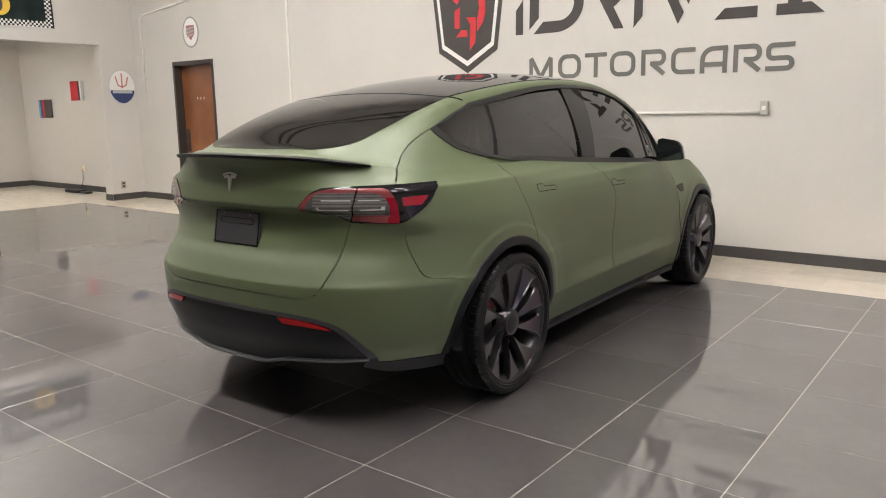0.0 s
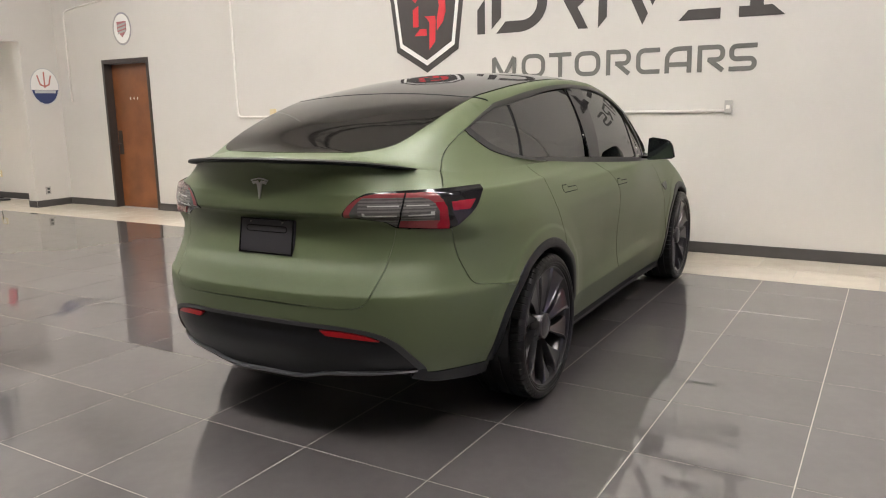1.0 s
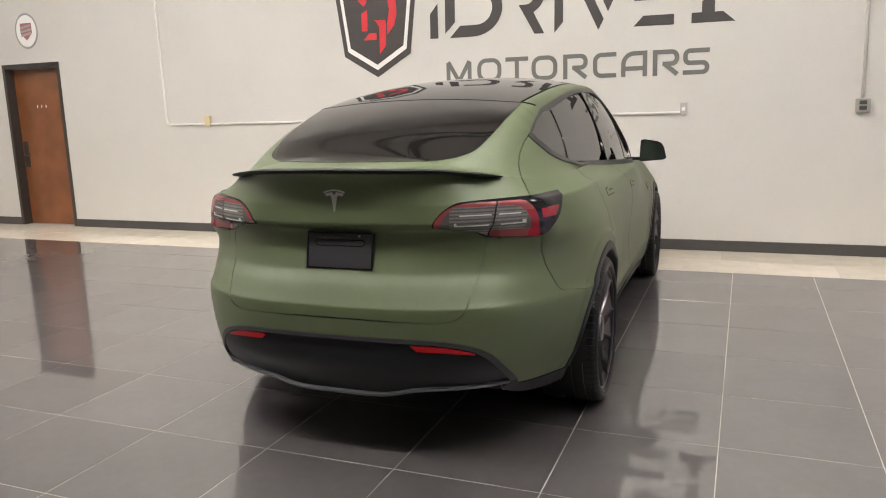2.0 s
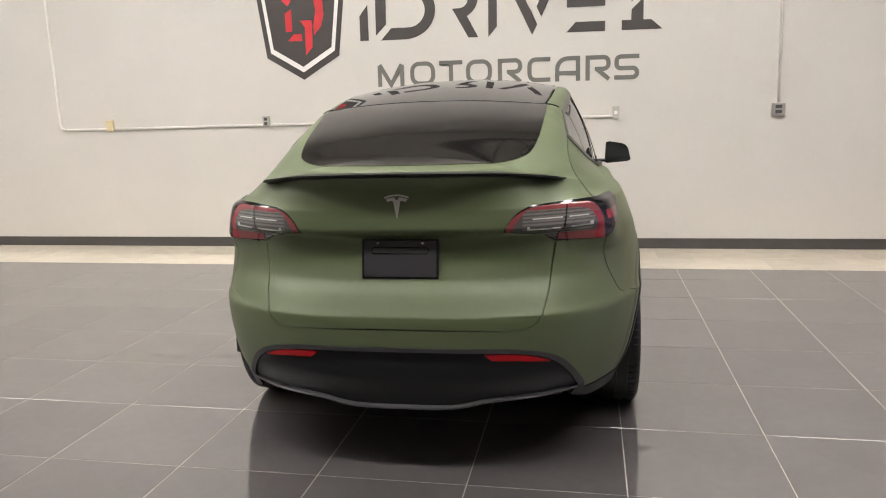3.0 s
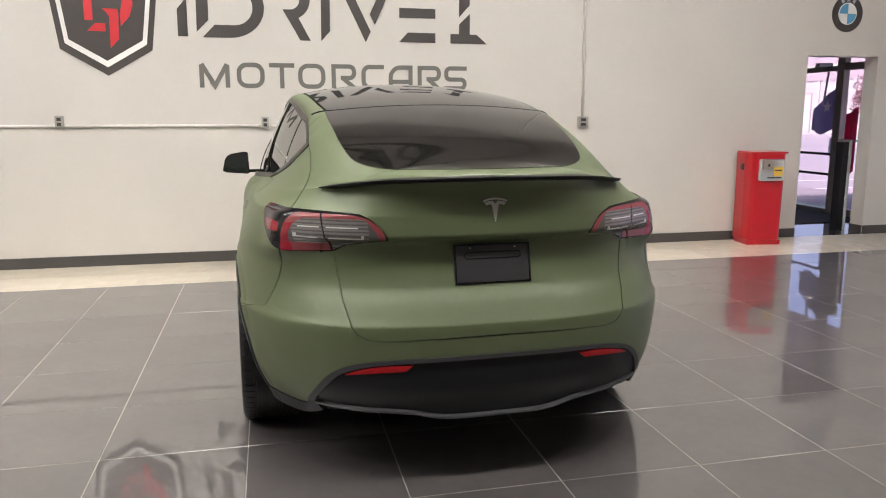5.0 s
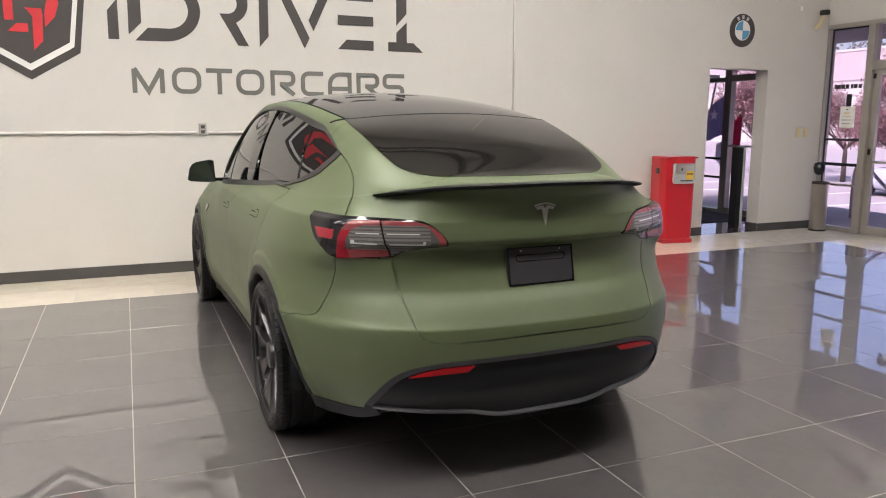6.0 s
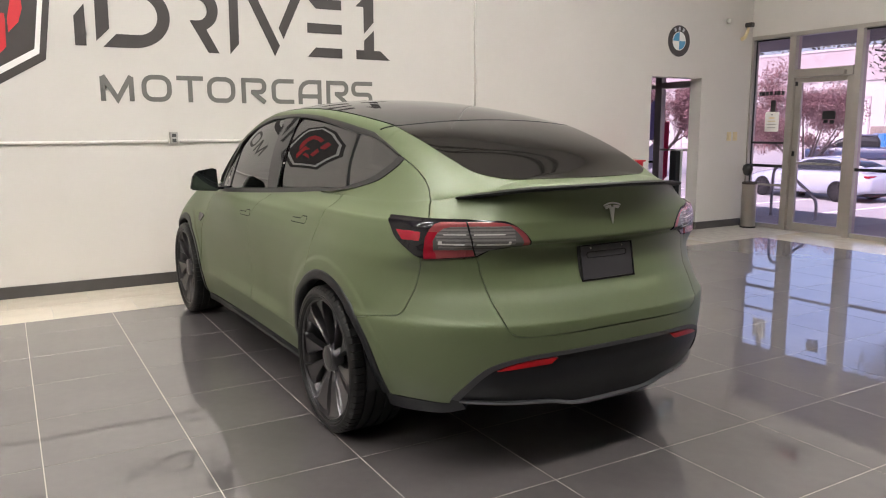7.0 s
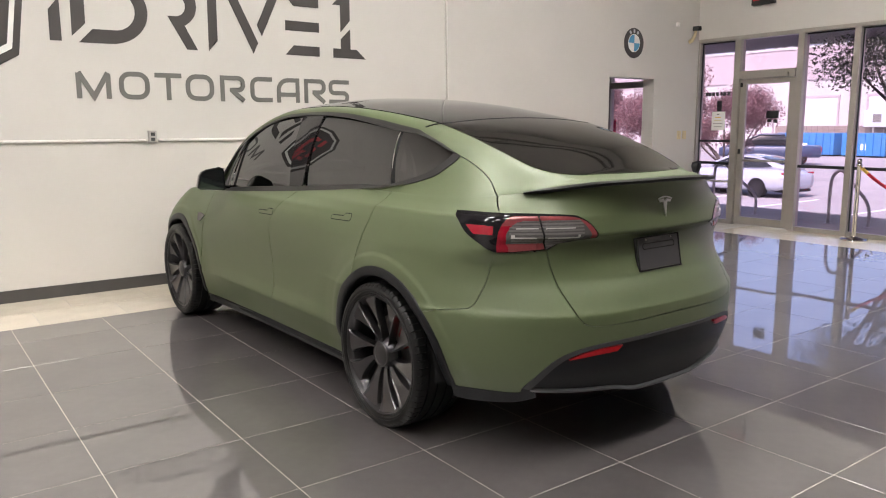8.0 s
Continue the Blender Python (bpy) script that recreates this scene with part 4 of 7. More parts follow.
rail_x = lut([(-0.7, 0.44), (-0.55, 0.485), (-0.4, 0.512), (-0.25, 0.528), (-0.15, 0.536), (0.04, 0.545), (0.3, 0.565), (0.83, 0.58), (1.47, 0.585), (1.75, 0.592), (2.0, 0.618), (2.17, 0.648), (2.29, 0.685), (2.37, 0.725), (2.45, 0.76), (2.8, 0.74)])
rail_z = lut([(-0.7, 1.21), (-0.55, 1.262), (-0.4, 1.318), (-0.25, 1.368), (-0.15, 1.399), (0.04, 1.450), (0.3, 1.493), (0.56, 1.526), (0.83, 1.550), (1.13, 1.563), (1.47, 1.558), (1.75, 1.522), (2.0, 1.45), (2.17, 1.368), (2.29, 1.262), (2.37, 1.145), (2.45, 1.045), (2.8, 0.995)])


def pillar_start(y, X, Z):
    """The direction in which the body leaves the ring's top edge."""
    below = ring(*S(y, Z - 0.03)).x
    d = Vector((X - below, 0.03, 0)).normalized()
    k = ease(0.50, 0.78, top_u(y))
    return (Vector((-1, 0.22, 0)).normalized() * (1 - k) + d * k).normalized()


STARTS = [pillar_start(-0.895 + 1.3 * k / 120, float(np.interp(-0.895 + 1.3 * k / 120, T_Y, T_X)), float(np.interp(-0.895 + 1.3 * k / 120, T_Y, T_Z))) for k in range(121)]
START_A = np.convolve(np.pad([math.atan2(d.y, -d.x) for d in STARTS], 6, "edge"), np.ones(13) / 13, "valid")


def section(y, s):
    """Across the upper body at y: s runs from the ring's top edge (0) by the window's top (0.5) and the roof's edge (0.65) to the middle (1)."""
    X, Z, C = float(np.interp(y, T_Y, T_X)), float(np.interp(y, T_Y, T_Z)), mid_z(y)
    w = 1 - ease(2.45, 2.62, y)
    if w <= 0:
        return X * (1 - s), Z + (C - Z) * (1 - (1 - s) ** 3.3)
    ex = rail_x(y)
    if y < 0:
        ex = max(0.4 * X, ex - 0.5 * (ex - 0.76 * X + math.sqrt((ex - 0.76 * X) ** 2 + 0.0016)), 1e-5)
    ez = C - max(0.0005, C - rail_z(y)) * (ex / rail_x(y)) ** 2.2
    if s > 0.65:
        k = (s - 0.65) / 0.35
        x, z = ex * (1 - k), C - (C - ez) * (1 - k) ** 2.2
    else:
        x = z = 0.0
        k = ease(-0.28, 0.36, y)
        if k < 1:
            # the pillar behind the windows: one sweep from the shoulder to the glass
            t = s / 0.65
            a = float(np.interp(y, np.linspace(-0.895, 0.405, 121), START_A))
            slope = (C - ez) * 2.2 / ex
            L = math.hypot(X - ex, ez - Z)
            d = 1 / math.hypot(1, slope)
            h0, h1, h2, h3 = (1 + 2 * t) * (1 - t) ** 2, t * (1 - t) ** 2, t * t * (3 - 2 * t), t * t * (t - 1)
            x += (1 - k) * (h0 * X - h1 * L * math.cos(a) + h2 * ex - h3 * L * d)
            z += (1 - k) * (h0 * Z + h1 * L * math.sin(a) + h2 * ez + h3 * L * d * slope)
        if k > 0:
            qx, qz = min(win_x(y), X - 0.004), max(win_z(y), Z + 0.004)
            if s <= 0.5:
                j = s / 0.5
                sx = X + (qx - X) * j
                sz = Z + (qz - Z) * j
                sx += math.sin(math.pi * j) * 0.020
            else:
                j = (s - 0.5) / 0.15
                b = math.sin(math.pi * j) * 0.009
                sx, sz = qx + (ex - qx) * j + b, qz + (ez - qz) * j + b
            x += k * sx
            z += k * sz
    gx, gz = X * (1 - s), Z + (C - Z) * (1 - (1 - s) ** 3.3)
    return gx + (x - gx) * w, gz + (z - gz) * w


def upper(y, s):
    x, z = section(y, s)
    return Vector((x, y, z))


def deck(x, y):
    """The upper body by its plan."""
    lo, hi = 0.0, 1.0
    for _ in range(26):
        m = (lo + hi) / 2
        if section(y, m)[0] > abs(x):
            lo = m
        else:
            hi = m
    return Vector((x, y, section(y, (lo + hi) / 2)[1]))


def deck_s(x, y):
    """How far across the upper body a place of the plan lies."""
    lo, hi = 0.0, 1.0
    for _ in range(26):
        m = (lo + hi) / 2
        if section(y, m)[0] > x:
            lo = m
        else:
            hi = m
    return (lo + hi) / 2


def glass_s(y, z):
    """How far up the upper body a height lies."""
    lo, hi = 0.0, 0.65
    for _ in range(24):
        m = (lo + hi) / 2
        if section(y, m)[1] < z:
            lo = m
        else:
            hi = m
    return (lo + hi) / 2


def resample(points, n, smooth):
    pts = [Vector((p[0], p[1], 0)) for p in points]
    if smooth and len(pts) > 2:
        pts = bend(pts, 6)
    dist = [0.0]
    for a, b in zip(pts, pts[1:]):
        dist.append(dist[-1] + math.hypot((b.x - a.x) * 1.6, b.y - a.y))
    out = []
    for k in range(n + 1):
        d = dist[-1] * k / n
        i = min(len(pts) - 2, max(0, int(np.searchsorted(dist, d)) - 1))
        t = 0 if dist[i + 1] == dist[i] else (d - dist[i]) / (dist[i + 1] - dist[i])
        out.append(pts[i].lerp(pts[i + 1], t))
    return out


class Patch:
    """A four-sided piece of a surface between its border lines, all given in that surface's own two coordinates."""

    def __init__(self, chart, bottom, top, left, right, smooth=True):
        self.chart, self.lines, self.smooth = chart, (bottom, top, left, right), smooth

    def grid(self, n, m):
        b, t = resample(self.lines[0], n, self.smooth), resample(self.lines[1], n, self.smooth)
        l, r = resample(self.lines[2], m, self.smooth), resample(self.lines[3], m, self.smooth)
        out = []
        for j in range(m + 1):
            v = j / m
            row = []
            for i in range(n + 1):
                u = i / n
                p = (1 - v) * b[i] + v * t[i] + (1 - u) * l[j] + u * r[j] - ((1 - u) * (1 - v) * b[0] + u * (1 - v) * b[n] + (1 - u) * v * t[0] + u * v * t[n])
                row.append((p.x, p.y))
            out.append(row)
        return out

    def points(self, n, m):
        return [[self.chart(*p) for p in row] for row in self.grid(n, m)]


def panel(name, parent, mat, pts, off=0.0, gap=0.0023, skirt=0.022, sides=(1,), label="", smooth=True, whole=False, open_middle=False, gaps=(1, 1, 1, 1)):
    """Panels of sheet metal, glass or plastic from a grid of points: lifted by off along the surface, trimmed by a gap, with turned-in edges.
    sides: 1 right, -1 left; whole: both halves in one mesh; gaps: which of first column, last column, first row, last row are trimmed."""
    m, n = len(pts) - 1, len(pts[0]) - 1
    normals = []
    for j in range(m + 1):
        row = []
        for i in range(n + 1):
            du = pts[j][min(i + 1, n)] - pts[j][max(i - 1, 0)]
            dv = pts[min(j + 1, m)][i] - pts[max(j - 1, 0)][i]
            c = du.cross(dv)
            row.append(c.normalized() if c.length > 1e-12 else None)
        normals.append(row)
    mean = sum((v for row in normals for v in row if v), Vector())
    centre = sum((p for row in pts for p in row), Vector()) / ((m + 1) * (n + 1))
    sign = 1 if mean.dot(centre - Vector((0, 1.3, 0.75))) > 0 else -1
    normals = [[(v if v else mean.normalized()) * sign for v in row] for row in normals]
    if open_middle:
        normals = [[Vector((0, v.y, v.z)).normalized() if abs(p.x) < 1e-3 else v for v, p in zip(row, line)] for row, line in zip(normals, pts)]
    P3 = [[pts[j][i] + normals[j][i] * off for i in range(n + 1)] for j in range(m + 1)]
    if gap:
        Q3 = [row[:] for row in P3]
        for j in range(m + 1):
            for i in range(n + 1):
                shift = Vector()
                if (i == 0 and not open_middle and gaps[0]) or (i == n and gaps[1]):
                    d = P3[j][1 if i == 0 else n - 1] - P3[j][i]
                    shift += d.normalized() * min(gap, d.length * 0.6) if d.length > 1e-9 else Vector()
                if (j == 0 and gaps[2]) or (j == m and gaps[3]):
                    d = P3[1 if j == 0 else m - 1][i] - P3[j][i]
                    shift += d.normalized() * min(gap, d.length * 0.6) if d.length > 1e-9 else Vector()
                Q3[j][i] = P3[j][i] + shift
        P3 = Q3
    verts = [P3[j][i] for j in range(m + 1) for i in range(n + 1)]
    idx = lambda j, i: j * (n + 1) + i
    faces = [(idx(j, i), idx(j, i + 1), idx(j + 1, i + 1), idx(j + 1, i)) for j in range(m) for i in range(n)]
    if skirt:
        loop = [(0, i) for i in range(n)] + [(j, n) for j in range(m)] + [(m, i) for i in range(n, 0, -1)] + ([(j, 0) for j in range(m, 0, -1)])
        if open_middle:
            loop = [(0, i) for i in range(n)] + [(j, n) for j in range(m)] + [(m, i) for i in range(n, -1, -1)]
        base = len(verts)
        verts += [P3[j][i] - normals[j][i] * skirt for j, i in loop]
        # the edge gets its own upper row, so that it shades as an edge
        up = len(verts)
        verts += [P3[j][i].copy() for j, i in loop]
        count = len(loop)
        for k in range(count if not open_middle else count - 1):
            k2 = (k + 1) % count
            faces.append((up + k, base + k, base + k2, up + k2))
    if sign < 0:
        faces = [f[::-1] for f in faces]
    made = []
    if whole:
        k = len(verts)
        allv = verts + [Vector((-v.x, v.y, v.z)) for v in verts]
        allf = faces + [tuple(i + k for i in f[::-1]) for f in faces]
        ob = mesh_ob(name, allv, allf, mat, smooth, parent, label)
        if open_middle:
            bm = bmesh.new()
            bm.from_mesh(ob.data)
            bm.verts.ensure_lookup_table()
            bmesh.ops.weld_verts(bm, targetmap={bm.verts[k + idx(j, 0)]: bm.verts[idx(j, 0)] for j in range(m + 1) if abs(P3[j][0].x) < 2e-4})
            bm.to_mesh(ob.data)
            bm.free()
        return [ob]
    for side in sides:
        vs = verts if side > 0 else [Vector((-v.x, v.y, v.z)) for v in verts]
        fs = faces if side > 0 else [f[::-1] for f in faces]
        made.append(mesh_ob(name, vs, fs, mat, smooth, parent if not isinstance(parent, dict) else parent[side], label))
    return made


GREEN = material("matte_green_wrap", (0.096, 0.121, 0.056), 0.44, metal=0.14, ior=1.6, vary=0.03, scale=2.0, fine=0.02, fine_scale=350, coat=0.08, coat_rough=0.35)
TRIM = material("dark_grey_plastic", (0.007, 0.0075, 0.0095), 0.42, ior=1.36, fine=0.15, fine_scale=500, bump=0.08, bump_scale=900)
SATIN = material("satin_black_trim", (0.022, 0.021, 0.021), 0.34, ior=1.5, vary=0.05)
BLADE = material("black_spoiler_plastic", (0.006, 0.006, 0.006), 0.45, ior=1.25, vary=0.05)
FRAMEG = material("grey_frame_plastic", (0.032, 0.031, 0.035), 0.5, fine=0.1, fine_scale=400)
LIP = material("grey_lip", (0.13, 0.13, 0.137), 0.3, metal=0.5)
BACKG = material("black_rear_glass", (0.008, 0.0075, 0.007), 0.04, ior=2.8)
GLOSSB = material("gloss_black", (0.006, 0.006, 0.007), 0.05)
RUBBER = material("tyre_rubber", (0.009, 0.0088, 0.009), 0.40, ior=1.33, fine=0.2, fine_scale=200, vary=0.15, scale=12)
GRAPH = material("graphite_alloy", (0.125, 0.120, 0.124), 0.30, metal=0.95, vary=0.05, coat=0.25, coat_rough=0.14)
RIM_D = material("dark_graphite_rim", (0.075, 0.072, 0.075), 0.3, metal=0.9, vary=0.05)
ALLOY_D = material("dark_alloy", (0.02, 0.02, 0.022), 0.45, metal=0.5)
DISC = material("brake_disc", (0.25, 0.24, 0.23), 0.35, metal=0.9)
CALIPER = material("red_caliper", (0.26, 0.012, 0.014), 0.35)
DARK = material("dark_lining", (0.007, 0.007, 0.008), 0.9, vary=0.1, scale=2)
SEAT = material("black_upholstery", (0.012, 0.012, 0.013), 0.6, vary=0.1)
REFL = material("red_reflector", (0.38, 0.006, 0.012), 0.3, ior=1.35)
REDL = material("red_lens", (0.26, 0.005, 0.018), 0.22, coat=0.6, coat_rough=0.06, ior=1.4)
PINK = material("lit_red_lens", (0.22, 0.045, 0.050), 0.25, coat=0.6, coat_rough=0.06, ior=1.4, vary=0.06, scale=40)
SMOKE = material("smoked_lens", (0.010, 0.009, 0.011), 0.09, ior=1.42)
CLEARL = material("clear_lens", (0.62, 0.60, 0.58), 0.2, metal=0.3, coat=0.15, coat_rough=0.25, ior=1.35)
TINT = pane_material("tinted_car_glass", (0.03, 0.03, 0.03), 0.012, 2.45)

MIRROR_F = material("mirror_face", (0.10, 0.115, 0.115), 0.04, metal=0.9)
CAR = pose(-2.871, 3.118, 0, 0, 0, 1.25)
car = thing("car", CAR, "matte green electric hatchback crossover with dark graphite wheels", "car")
BOTH = (1, -1)

# ---- the border lines ----
ARCH = 0.428


def arch_line(hub, y0, y1, n=16, r=ARCH, low=None):
    """Points of a wheel arch from y0 to y1 over the top."""
    out = []
    a0, a1 = math.acos(max(-1, min(1, (y0 - hub) / r))), math.acos(max(-1, min(1, (y1 - hub) / r)))
    for k in range(n + 1):
        a = a0 + (a1 - a0) * k / n
        out.append(S(hub + r * math.cos(a), HUB_Z + r * math.sin(a)))
    return out


def dense(points, n=8):
    """A border line, smoothed once, so that both neighbours follow the same curve."""
    return [(p.x, p.y) for p in bend([(a, b, 0) for a, b in points], n)]


Y_SEAM = float(np.interp(0.690, [TABLE[k].x for k in range(0, 201)], [TABLE[k].y for k in range(0, 201)]))
seam_end = [R(0.737, 1.078), R(0.715, 1.113), (top_u(Y_SEAM), top_z(top_u(Y_SEAM)))]
hatch_side = dense([R(0.43, 0.612), R(0.475, 0.614), R(0.515, 0.624), R(0.538, 0.642), R(0.553, 0.67), R(0.566, 0.72), R(0.577, 0.77), R(0.588, 0.85), R(0.597, 0.922)])
hatch_edge = hatch_side + [R(0.64, 0.98), R(0.70, 1.03)] + dense(seam_end)
hatch_low = [R(0.0, 0.616), R(0.1, 0.616), R(0.25, 0.614), R(0.43, 0.612)]
fuel = dense([S(-0.52, 0.677), S(-0.556, 0.688), S(-0.574, 0.71), S(-0.582, 0.75), S(-0.585, 0.80), S(-0.590, 0.87), S(-0.596, 0.93)])
quarter_rear = fuel + [S(-0.585, 1.02)] + dense(seam_end)
quarter_low = [S(-0.52, 0.677), S(-0.44, 0.668)] + arch_line(0.0, -0.32, 0.235, 40)
door_rear = dense([S(0.235, 0.714), S(0.21, 0.82), S(0.168, 0.936), S(0.142, 1.02), S(0.130, 1.08), (top_u(0.125), top_z(top_u(0.125)))])
trim_knots = [R(0.0, 0.545), R(0.2, 0.544), R(0.36, 0.541), R(0.46, 0.534), R(0.54, 0.519), R(0.60, 0.496), R(0.645, 0.460), R(0.685, 0.40), R(0.71, 0.345), S(-0.70, 0.320), S(-0.58, 0.316), S(-0.424, 0.312)]
trim_line = dense(trim_knots)
b_seam = dense([S(1.27, 0.41), S(1.255, 0.60), S(1.25, 0.80), S(1.235, 0.88), S(1.18, 0.95), S(1.115, 1.02), (top_u(1.08), top_z(top_u(1.08)))])
f_seam = dense([S(2.446, 0.41), S(2.430, 0.50), S(2.407, 0.62), S(2.392, 0.82), S(2.400, 0.93), (top_u(2.41), top_z(top_u(2.41)))])

# ---- body panels ----
hatch_lift = [(u, z + 0.0022 * min(1.0, (len(hatch_low) - 1 - k) / (0.15 * len(hatch_low)))) for k, (u, z) in enumerate(hatch_low)]
hatch = Patch(ring, hatch_lift, edge(-0.895, Y_SEAM), [(0.0, 0.6182 + (1.208 - 0.6182) * k / 24) for k in range(25)], hatch_edge, smooth=False)
panel("tailgate", car, GREEN, hatch.points(44, 130), whole=True, open_middle=True, gaps=(0, 1, 1, 0), gap=0.0044)
SEAM_XY = dense([(0.690, Y_SEAM), (0.671, -0.487), (0.658, -0.455), (0.648, -0.40), (0.642, -0.32), (0.6405, -0.27), (0.641, -0.217)], 4)
TOP_LINE = dense([(0.641, -0.217), (0.637, -0.16), (0.631, -0.092), (0.622, 0.022), (0.613, 0.137)], 4)
S0 = deck_s(0.613, 0.137)
RAIL_LOW = dense([(0.137, S0), (0.267, 0.538), (0.453, 0.537), (0.65, 0.530), (1.0, 0.521), (1.4, 0.515), (1.7, 0.511), (2.0, 0.507), (2.2, 0.507), (2.40, 0.507)], 3)
ROOF_LINE = dense([(0, 0.030), (0.2, 0.032), (0.4, 0.040), (0.50, 0.052), (0.555, 0.075), (0.59, 0.105), (0.613, 0.137)], 4)
upper_hatch = Patch(deck, [(TABLE[k].x, TABLE[k].y) for k in range(0, 201) if TABLE[k].y < Y_SEAM - 0.004][::2] + [(0.690, Y_SEAM)], ROOF_LINE,
                    [(0, -0.895 + 0.925 * k / 10) for k in range(11)], SEAM_XY + TOP_LINE[1:], smooth=False)
panel("tailgate_upper", car, GREEN, upper_hatch.points(60, 110), whole=True, open_middle=True, gaps=(0, 1, 0, 1), label="upper tailgate with the window pillars")
def split_at(line, z):
    k = next(i for i, p in enumerate(line) if p[1] >= z)
    return line[:k + 1], line[k:]


low_h, tab_h = split_at(hatch_side, 0.655)
low_f, tab_f = split_at(fuel, 0.700)
waist = [tab_h[0], ((tab_h[0][0] + tab_f[0][0]) / 2, 0.682), tab_f[0]]
arch_end = arch_line(0.0, -0.424, -0.32, 8)
bumper = Patch(ring, trim_line, hatch_low[:-1] + low_h + waist[1:] + low_f[::-1][1:] + [S(-0.44, 0.668), arch_end[-1]],
               [(0.0, 0.545 + 0.071 * k / 4) for k in range(5)], [S(-0.424, 0.312)] + arch_end, smooth=False)
panel("rear_bumper", car, GREEN, bumper.points(220, 26), whole=True, open_middle=True, gaps=(1, 1, 0, 1))
waist_low = [(u, z - 0.010) for u, z in waist]
tab = Patch(ring, waist_low, [hatch_side[-1], R(0.68, 0.926), fuel[-1]], [waist_low[0]] + tab_h, [waist_low[-1]] + tab_f, smooth=False)
panel("bumper_side", car, GREEN, tab.points(24, 30), sides=BOTH, gaps=(1, 1, 0, 0), skirt=0.004, off=-0.0004)
quarter = Patch(ring, quarter_low, edge(Y_SEAM, 0.125), quarter_rear, door_rear, smooth=False)
panel("quarter_panel", car, GREEN, quarter.points(70, 110), sides=BOTH, gaps=(1, 1, 1, 0))
WIN_LOW = dense([(y, glass_s(y, z)) for y, z in ((-0.217, 1.308), (-0.211, 1.285), (-0.186, 1.259), (-0.124, 1.212), (-0.003, 1.177), (0.13, 1.152))] + [(0.27, 0.010), (0.40, 0.002)], 4)
GLASS_LOW = dense([(y, glass_s(y, z)) for y, z in ((-0.172, 1.318), (-0.154, 1.290), (-0.126, 1.265), (-0.073, 1.228), (0.013, 1.197), (0.149, 1.165))] + [(0.27, 0.035), (0.385, 0.028)], 4)
pillar = Patch(upper, [(Y_SEAM + (0.40 - Y_SEAM) * k / 24, 0.0) for k in range(25)], WIN_LOW, [(y, deck_s(x, y)) for x, y in SEAM_XY], [(0.40, 0.0), (0.40, 0.002)], smooth=False)
panel("quarter_upper", car, GREEN, pillar.points(60, 30), sides=BOTH, skirt=0.010, gaps=(1, 0, 0, 0))
rear_door = Patch(ring, [S(0.425, 0.41), S(0.7, 0.41), S(1.0, 0.41), S(1.27, 0.41)], edge(0.125, 1.08), arch_line(0.0, 0.425, 0.235, 10) + door_rear[1:], b_seam, smooth=False)
front_door = Patch(ring, [S(1.27, 0.41), S(1.7, 0.41), S(2.1, 0.41), S(2.446, 0.41)], edge(1.08, 2.41), b_seam, f_seam, smooth=False)
doors = {}
for name, pt in (("rear_door", rear_door), ("front_door", front_door)):
    for side in BOTH:
        doors[name, side] = panel(name, car, GREEN, pt.points(44, 80), sides=(side,), gaps=(1, 1, 0, 1))[0]
fender = Patch(ring, arch_line(HUB_F, 2.466, 3.22, 20), edge(2.41, 3.30), [S(2.460, 0.41), S(2.436, 0.50), S(2.410, 0.62), S(2.395, 0.82), S(2.402, 0.93), (top_u(2.41), top_z(top_u(2.41)))], [S(3.22, 0.628), S(3.25, 0.74), (top_u(3.30), top_z(top_u(3.30)))], smooth=False)
panel("front_fender", car, GREEN, fender.points(60, 40), sides=BOTH)
nose = Patch(ring, [S(3.305, 0.30), (2.6, 0.22), (2.8, 0.21), (3.0, 0.21)], edge(3.30, 3.7449), arch_line(HUB_F, 3.305, 3.22, 6) + [S(3.26, 0.74), (top_u(3.30), top_z(top_u(3.30)))], [(3.0, 0.21), (3.0, 0.4), (3.0, 0.6), (3.0, 0.745)], smooth=False)
panel("front_bumper", car, GREEN, [row[::-1] for row in nose.points(30, 24)], whole=True, open_middle=True)
sill = Patch(ring, [S(0.412, 0.230), S(1.4, 0.230), S(2.47, 0.230)], [S(0.426, 0.41), S(1.4, 0.41), S(2.45, 0.41)], [S(0.412, 0.230), S(0.424, 0.302), S(0.426, 0.41)], [S(2.47, 0.230), S(2.45, 0.41)], smooth=False)
panel("side_sill", car, GREEN, sill.points(30, 14), sides=BOTH, gaps=(1, 1, 1, 0))
rocker = Patch(ring, [S(0.40, 0.172), S(1.4, 0.172), S(2.48, 0.172)], [S(0.412, 0.227), S(1.4, 0.227), S(2.47, 0.227)], [S(0.40, 0.172), S(0.412, 0.227)], [S(2.48, 0.172), S(2.47, 0.227)], smooth=False)
panel("rocker_trim", car, TRIM, rocker.points(30, 5), sides=BOTH, off=0.003)
rail = Patch(upper, [(y, q - 0.007) for y, q in RAIL_LOW], [(0.062, 0.655), (0.3, 0.655), (0.8, 0.655), (1.6, 0.655), (2.0, 0.655), (2.2, 0.655), (2.44, 0.655)], [(0.137, S0 - 0.007), (0.095, 0.58), (0.062, 0.655)], [(2.40, 0.5), (2.44, 0.655)])
panel("roof_rail", car, GREEN, rail.points(70, 6), sides=BOTH, gap=0.001)
hood = Patch(upper, [(2.60, 0.0), (2.9, 0.0), (3.3, 0.0), (3.742, 0.0)], [(2.74, 1.0), (3.0, 1.0), (3.3, 1.0), (3.742, 1.0)], [(2.60, 0.0), (2.66, 0.5), (2.74, 1.0)], [(3.742, 0.0), (3.742, 0.5), (3.742, 1.0)])
